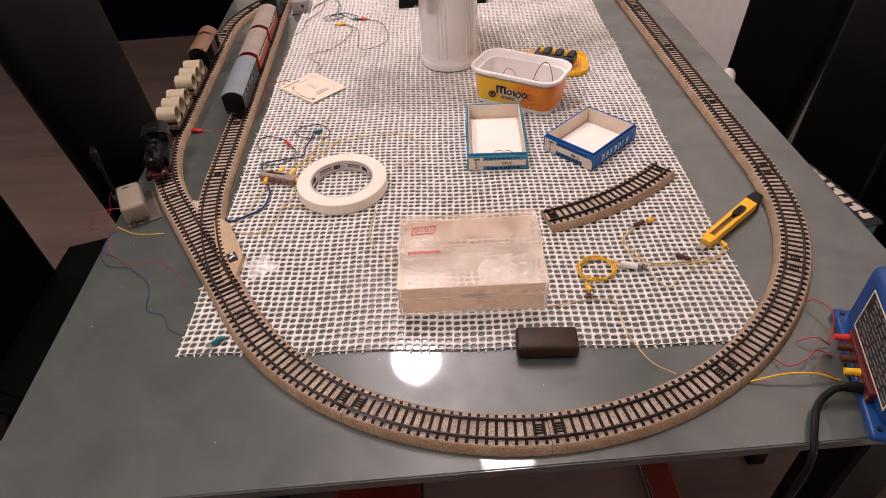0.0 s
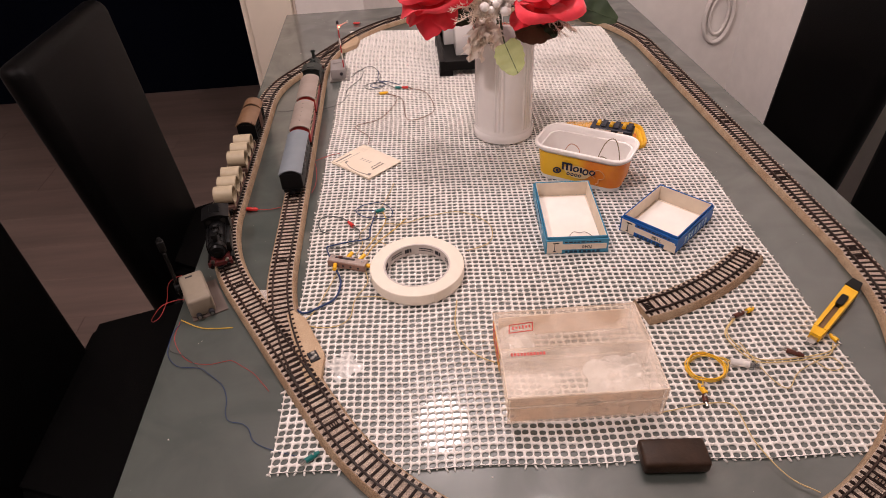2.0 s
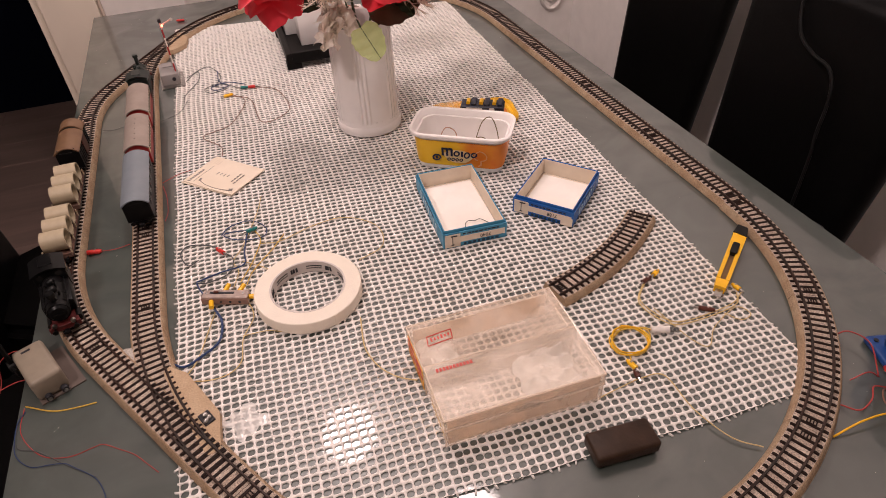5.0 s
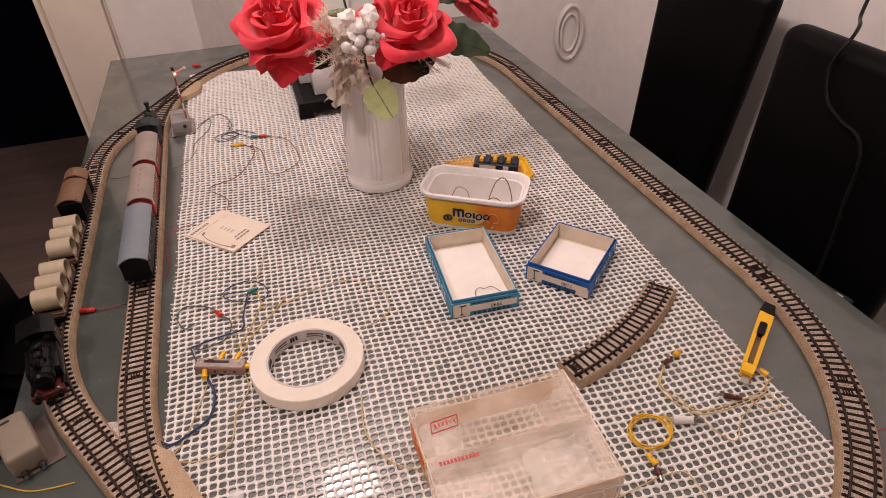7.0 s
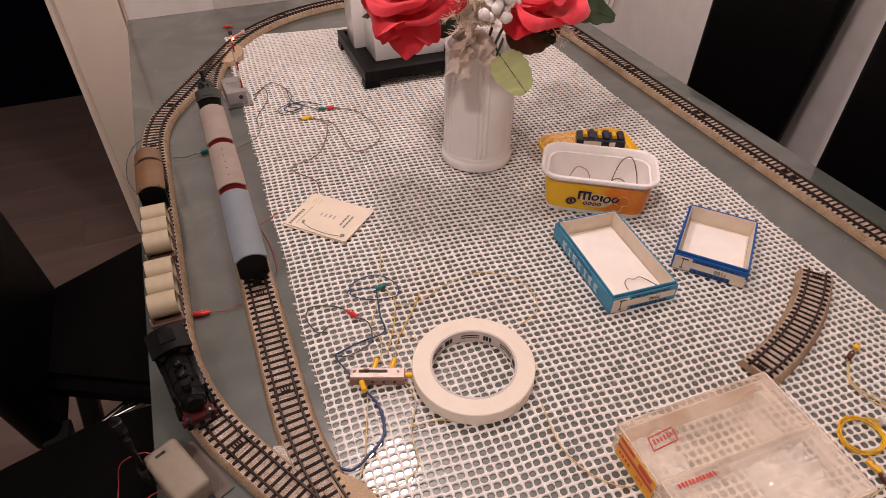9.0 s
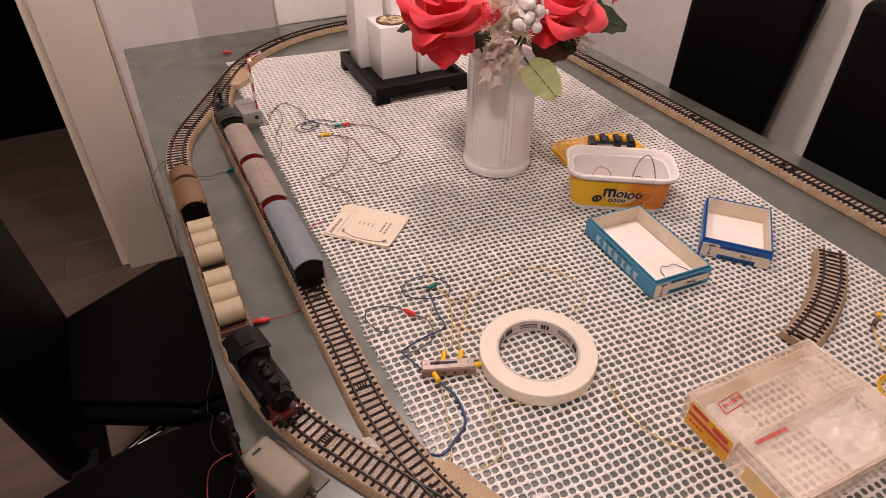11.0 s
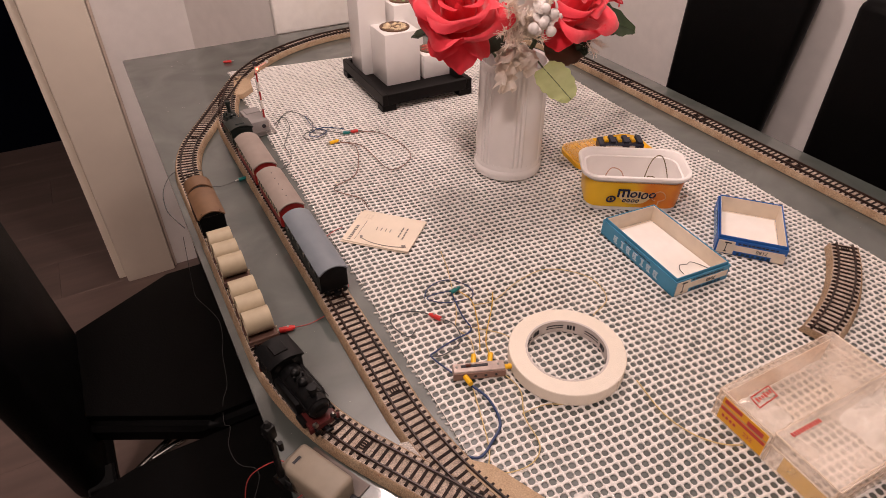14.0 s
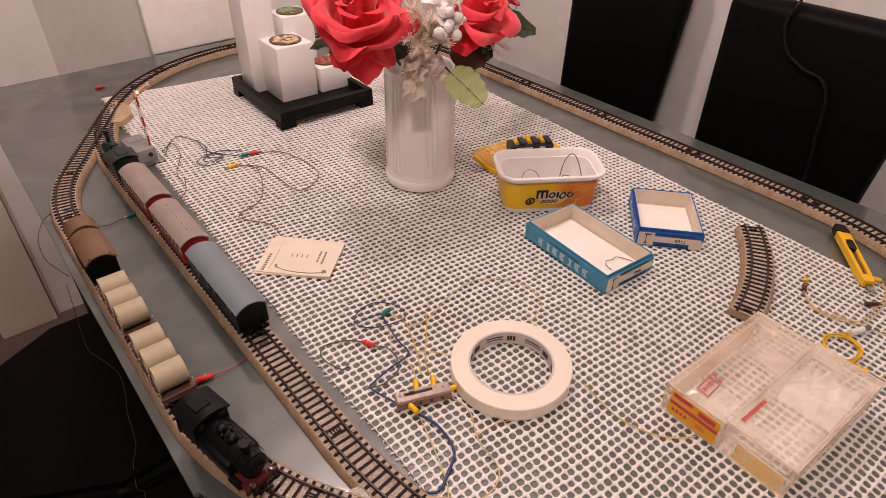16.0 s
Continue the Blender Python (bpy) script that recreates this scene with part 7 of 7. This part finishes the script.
def transformer():
    t = thing("transformer", pose(0.336, -0.3265, TOP, 0, 0, -17), "blue railway transformer with red and yellow plugs", "transformer")
    bm = box(B(), (0.031, 0.0, 0.042), (0.104, 0.122, 0.072), 0.009, 4)
    body = part("case", bm, M_BLUE_CASE, t)
    part("base_flange", box(B(), (0.022, 0.0, 0.004), (0.100, 0.142, 0.008), 0.0035, 3), M_BLUE_CASE, t)
    for y in (0.063, -0.063):
        part("mounting_screw", rod(B(), (-0.021, y, 0.0078), (-0.021, y, 0.0092), 0.0022, seg=12), M_DARK_PLASTIC, t)
    plate = part("type_plate", box(B(), (-0.0216, -0.010, 0.045), (0.0010, 0.090, 0.044), 0.0003), M_PLATE, t, "dark type plate with pale print")
    bm = B()
    for y in (-0.055, 0.035):
        box(bm, (-0.0222, y, 0.045), (0.0006, 0.0012, 0.045))
    for z in (0.023, 0.067):
        box(bm, (-0.0222, -0.010, z), (0.0006, 0.0912, 0.0012))
    part("plate_border", bm, M_LABEL, plate)
    bm = B()
    rng = random.Random(3)
    for k in range(9):
        z = 0.0635 - k * 0.0045
        y = -0.052
        while y < 0.026:
            w = rng.uniform(0.004, 0.012)
            box(bm, (-0.0223, y + w / 2, z), (0.0004, w, 0.0011))
            y += w + 0.003
    part("printed_bar", bm, M_DIM_PRINT, plate)
    part("terminal_strip", box(B(), (-0.0235, -0.004, 0.0150), (0.006, 0.070, 0.012), 0.001), M_MAROON, t, "dark red terminal strip")
    for y, mt, lab in ((0.0255, M_RED_PLUG, "red plug"), (0.0140, M_BROWN_PLUG, "brown plug"), (0.0010, M_BROWN_PLUG, "brown plug"), (-0.0130, M_YELLOW, "yellow plug")):
        part("plug", rod(B(), (-0.0255, y, 0.0155), (-0.0380, y, 0.0145), 0.0034, 0.0030, seg=14), mt, t, lab)
    part("mains_plug", rod(B(), (-0.020, -0.026, 0.012), (-0.040, -0.028, 0.012), 0.0052, 0.0040, seg=14), M_PLASTIC_BLACK, t, "black mains lead")


transformer()
wire([(0.308, -0.290), (0.295, -0.286), (0.281, -0.283)], M_W_RED, "red wire from the transformer to the track", 0.0007, TOP + 0.001, 0.008)
wire([(0.304, -0.301), (0.290, -0.298), (0.276, -0.308), (0.259, -0.312), (0.252, -0.300)], M_W_RED, "red wire from the transformer", 0.0007, TOP + 0.001, 0.006)
wire([(0.309, -0.288), (0.324, -0.262), (0.318, -0.243), (0.309, -0.237)], M_W_RED, "red wire from the transformer", 0.0007, TOP + 0.001, 0.010)
wire([(0.304, -0.302), (0.292, -0.305), (0.281, -0.316), (0.287, -0.325), (0.298, -0.327)], M_W_BROWN, "dark brown wire from the transformer", 0.0007, TOP + 0.001, 0.008)
wire([(0.297, -0.328), (0.275, -0.324), (0.248, -0.322), (0.221, -0.322)], M_YELLOW, "yellow wire from the transformer", 0.0009, TOP + 0.001, 0.008)
bm = tube(B(), glide([(0.292, -0.342, TOP + 0.012), (0.278, -0.344, TOP + 0.012), (0.262, -0.354, TOP + 0.007), (0.248, -0.376, TOP + 0.006), (0.240, -0.395, TOP - 0.01), (0.236, -0.400, TOP - 0.10), (0.24, -0.40, 0.30)]), 0.0031, 10)
solo("mains_lead", bm, M_PLASTIC_BLACK, "black mains lead hanging over the table edge", "cable")

# clear box with pale print on the seat of a chair
def blue_case():
    c = thing("printed_case", pose(0.536, 0.045, 0.480, 0, 0, 100), "pale blue plastic case with a printed lid on the chair", "plastic case")
    part("case_body", box(B(), (0, 0, 0.084), (0.140, 0.024, 0.168), 0.003), mat("pale_blue_plastic", (0.06, 0.20, 0.28), 0.25, vary=0.1), c)
    lid = part("case_lid", box(B(), (0, 0, 0.171), (0.146, 0.028, 0.006), 0.0015), M_INK, c, "dark lid with pale print")
    bm = B()
    for k in range(7):
        box(bm, (-0.056 + k * 0.0185, 0, 0.1744), (0.010, 0.015, 0.0006))
        box(bm, (-0.056 + k * 0.0185 + 0.003, 0.003 * (-1) ** k, 0.1747), (0.014, 0.005, 0.0006))
    part("printed_bar", bm, M_LABEL, lid)


blue_case()
bm = B()
ball(bm, (0, 0, 0.0), 0.050, 20)
for v in bm.verts:
    v.co = Vector((0.5 * v.co.x * (1 + 4 * v.co.z), v.co.y * (1 - 6 * v.co.z), 1.2 * v.co.z))
    v.co += 0.006 * Vector((math.sin(90 * v.co.y), math.sin(110 * v.co.z), math.sin(70 * v.co.x)))
solo("crumpled_tissue", bm, M_CARD, "crumpled white tissue on the chair", "tissue", pose(0.598, 0.548, 0.537))

# a red stool with a pale tray below the near edge
s = thing("red_stool", pose(0.02, -0.245, 0), "red-brown wooden stool below the table edge", "stool")
M_RED_WOOD = mat("red_brown_wood", (0.22, 0.030, 0.015), 0.5, vary=0.12, scale=20, second=(0.17, 0.02, 0.01), second_scale=8)
part("stool_top", box(B(), (0, 0, 0.435), (0.44, 0.34, 0.03), 0.004), M_RED_WOOD, s)
for sx in (-1, 1):
    for sy in (-1, 1):
        part("leg", box(B(), (sx * 0.18, sy * 0.13, 0.21), (0.035, 0.035, 0.42), 0.003), M_RED_WOOD, s)
tr = thing("metal_tray", pose(0.055, -0.260, 0.4502), "shallow pinkish tray with a bright metal rim on the stool", "tray")
part("tray_floor", box(B(), (0, 0, 0.003), (0.276, 0.24, 0.004)), mat("pinkish_grey_card", (0.30, 0.22, 0.20), 0.5, vary=0.06), tr)
for sx in (-1, 1):
    part("tray_rim", box(B(), (sx * 0.14, 0, 0.010), (0.004, 0.248, 0.020), 0.001), M_CHROME, tr)
    part("tray_rim", box(B(), (0, sx * 0.122, 0.010), (0.2756, 0.004, 0.020), 0.001), M_CHROME, tr)

# crumbs and dust on the open glass
def dust():
    rng = random.Random(21)
    verts, faces = [], []
    for _ in range(320):
        x, y = rng.uniform(LEFT + 0.01, RIGHT - 0.01), rng.uniform(NEAR + 0.01, FAR - 0.02)
        if -0.31 < x < 0.29 and y > -0.25:
            continue
        r, z = 0.00022 + 0.0007 * rng.random() ** 4, rng.uniform(0.0002, 0.0005)
        k, a0 = len(verts), rng.uniform(0, 6)
        for j in range(5):
            a = a0 + 2 * math.pi * j / 5
            rr = r * rng.uniform(0.5, 1.3)
            verts.append((x + rr * math.cos(a), y + rr * math.sin(a), 0.0))
        verts.append((x, y, z))
        faces += [(k + j, k + (j + 1) % 5, k + 5) for j in range(5)]
    me = bpy.data.meshes.new("dust")
    me.from_pydata(verts, [], faces)
    me.update()
    me.materials.append(M_CARD)
    ob = new("dust", me)
    ob.location = (0, 0, TOP + 0.0003)
    tagged(ob, "pale crumbs and dust specks scattered on the glass", "dust", kind="stuff")


dust()

# white panel leaning at the far wall, and the oval plaque
solo("white_cushion", box(B(), (0, 0, 0.085), (0.235, 0.012, 0.17), 0.005, 3), M_CARD, "white padded panel leaning on the wall behind the table", "panel", pose(0.005, 1.106, TOP - 0.004, -4, 0, 1))


def plaque():
    p_ = thing("oval_plaque", pose(0.746, 1.1285, 0.655), "white oval moulded wall plaque", "plaque")
    for a, b, t, nm in ((0.075, 0.040, 0.010, "outer_ring"), (0.052, 0.026, 0.007, "inner_ring")):
        bm = B()
        rings = []
        for k in range(40):
            u = 2 * math.pi * k / 40
            c = Vector((b * math.cos(u), 0, a * math.sin(u)))
            nrm = Vector((math.cos(u) / b, 0, math.sin(u) / a)).normalized()
            rings.append([bm.verts.new(c + nrm * t * math.cos(w) * 0.6 - Vector((0, max(0, math.sin(w)) * t, 0))) for w in [math.pi * j / 6 for j in range(7)]])
        for k in range(40):
            q = rings[(k + 1) % 40]
            for j in range(6):
                bm.faces.new((rings[k][j], rings[k][j + 1], q[j + 1], q[j]))
        part(nm, bm, M_TRIM, p_)


plaque()
# the edge of the doorway: pale frame boards on the recess wall's end
M_FRAME = mat("warm_cream_frame", (0.88, 0.785, 0.66), 0.5, vary=0.04, scale=10)
solo("door_frame", box(B(), (-0.533, 1.409, 1.05), (0.134, 0.026, 2.10), 0.004, 2), M_FRAME, "cream painted door frame board", "door frame", kind="structure")
solo("door_frame", box(B(), (-0.612, 1.450, 1.05), (0.022, 0.050, 2.10), 0.003), M_FRAME, "cream painted door stop in the doorway", "door frame", kind="structure")
# a thin strip whose grey stands in for the shade in the recessed joint
solo("trim", box(B(), (-0.461, 1.4165, 1.05), (0.008, 0.006, 2.10), 0.001), mat("shaded_joint_grey", (0.60, 0.50, 0.43), 0.7, vary=0.1), "grey strip coloured as the shaded joint beside the door frame", "trim", kind="structure")
# thin grey lead hanging over the table's side onto the chair
M_W_DUSTY = mat("dusty_grey_wire", (0.065, 0.063, 0.06), 0.6)
seat_z = 0.4822
bm = tube(B(), glide([(-0.437, 0.640, 0.60), (-0.446, 0.640, 0.50), (-0.447, 0.625, seat_z), (-0.437, 0.591, seat_z), (-0.426, 0.546, seat_z), (-0.430, 0.502, seat_z), (-0.439, 0.464, seat_z), (-0.447, 0.403, seat_z), (-0.460, 0.373, seat_z), (-0.468, 0.343, 0.470), (-0.462, 0.323, seat_z), (-0.471, 0.295, seat_z), (-0.470, 0.269, seat_z), (-0.463, 0.253, seat_z), (-0.449, 0.241, seat_z), (-0.449, 0.223, seat_z), (-0.466, 0.191, seat_z), (-0.471, 0.170, seat_z), (-0.465, 0.120, seat_z)]), 0.0005, 6)
solo("hanging_wire", bm, M_W_DUSTY, "thin grey wire lying across the chairs' seats", "wire")
bm = tube(B(), glide([(-0.390, 0.545, TOP + 0.012), (-0.415, 0.563, TOP + 0.010), (-0.432, 0.566, TOP + 0.003), (-0.447, 0.545, TOP - 0.008), (-0.450, 0.510, TOP - 0.016), (-0.443, 0.480, TOP - 0.018), (-0.436, 0.470, TOP - 0.026)]), 0.0006, 6)
solo("hanging_wire", bm, M_W_GREY, "thin grey wire looping over the table's edge", "wire")
bm = tube(B(), glide([(-0.428, 0.022, TOP + 0.014), (-0.436, 0.030, TOP + 0.020), (-0.459, 0.040, TOP + 0.002), (-0.469, 0.037, TOP - 0.024), (-0.471, 0.012, TOP - 0.026), (-0.467, -0.014, TOP - 0.010), (-0.462, -0.021, TOP + 0.002), (-0.448, -0.017, TOP + 0.016), (-0.436, -0.006, TOP + 0.013), (-0.428, -0.002, TOP + 0.010)]), 0.0005, 6)
solo("hanging_wire", bm, M_W_RED, "red wire loop hanging beside the turnout motor", "wire")
# cable hanging over the chair's back
bm = tube(B(), glide([(0.740, 0.235, 1.10), (0.690, 0.218, 0.965), (0.645, 0.180, 0.952), (0.621, 0.168, 0.936), (0.614, 0.175, 0.908), (0.610, 0.171, 0.887), (0.605, 0.153, 0.860), (0.603, 0.123, 0.845), (0.602, 0.093, 0.838), (0.598, 0.075, 0.820), (0.594, 0.067, 0.789), (0.588, 0.062, 0.750), (0.583, 0.054, 0.711), (0.574, 0.045, 0.60)]), 0.0026, 8)
solo("hanging_cable", bm, M_PLASTIC_BLACK, "black cable hanging over the chair's back", "cable")

# ---- floor ----
floor = tagged(new("floor"), "grey-brown laminate plank floor", "floor", kind="structure")
part("subfloor", box(B(), (-0.69, 0.16, -0.02), (3.02, 4.72, 0.02)), M_SLEEPER, floor)
# the boards at the walls are cut to fit
cut = {}
for j in range(25):
    for i in range(-1, 3):
        x0 = max(-2.20, -2.35 + 1.2 * i + 0.37 * (j % 3))
        x1 = min(0.82, -1.15 + 1.2 * i + 0.37 * (j % 3))
        if x1 - x0 < 0.02:
            continue
        key = round(x1 - x0, 3)
        if key not in cut:
            cut[key] = bpy.data.meshes.new("plank")
            bm = box(B(), (0, 0, -0.005), (x1 - x0 - 0.0006, 0.1896, 0.01), 0.0004)
            bm.to_mesh(cut[key])
            bm.free()
            cut[key].materials.append(M_PLANK)
        shared("plank", cut[key], floor, Matrix.Translation(((x0 + x1) / 2, -2.10 + 0.19 * j, 0)))
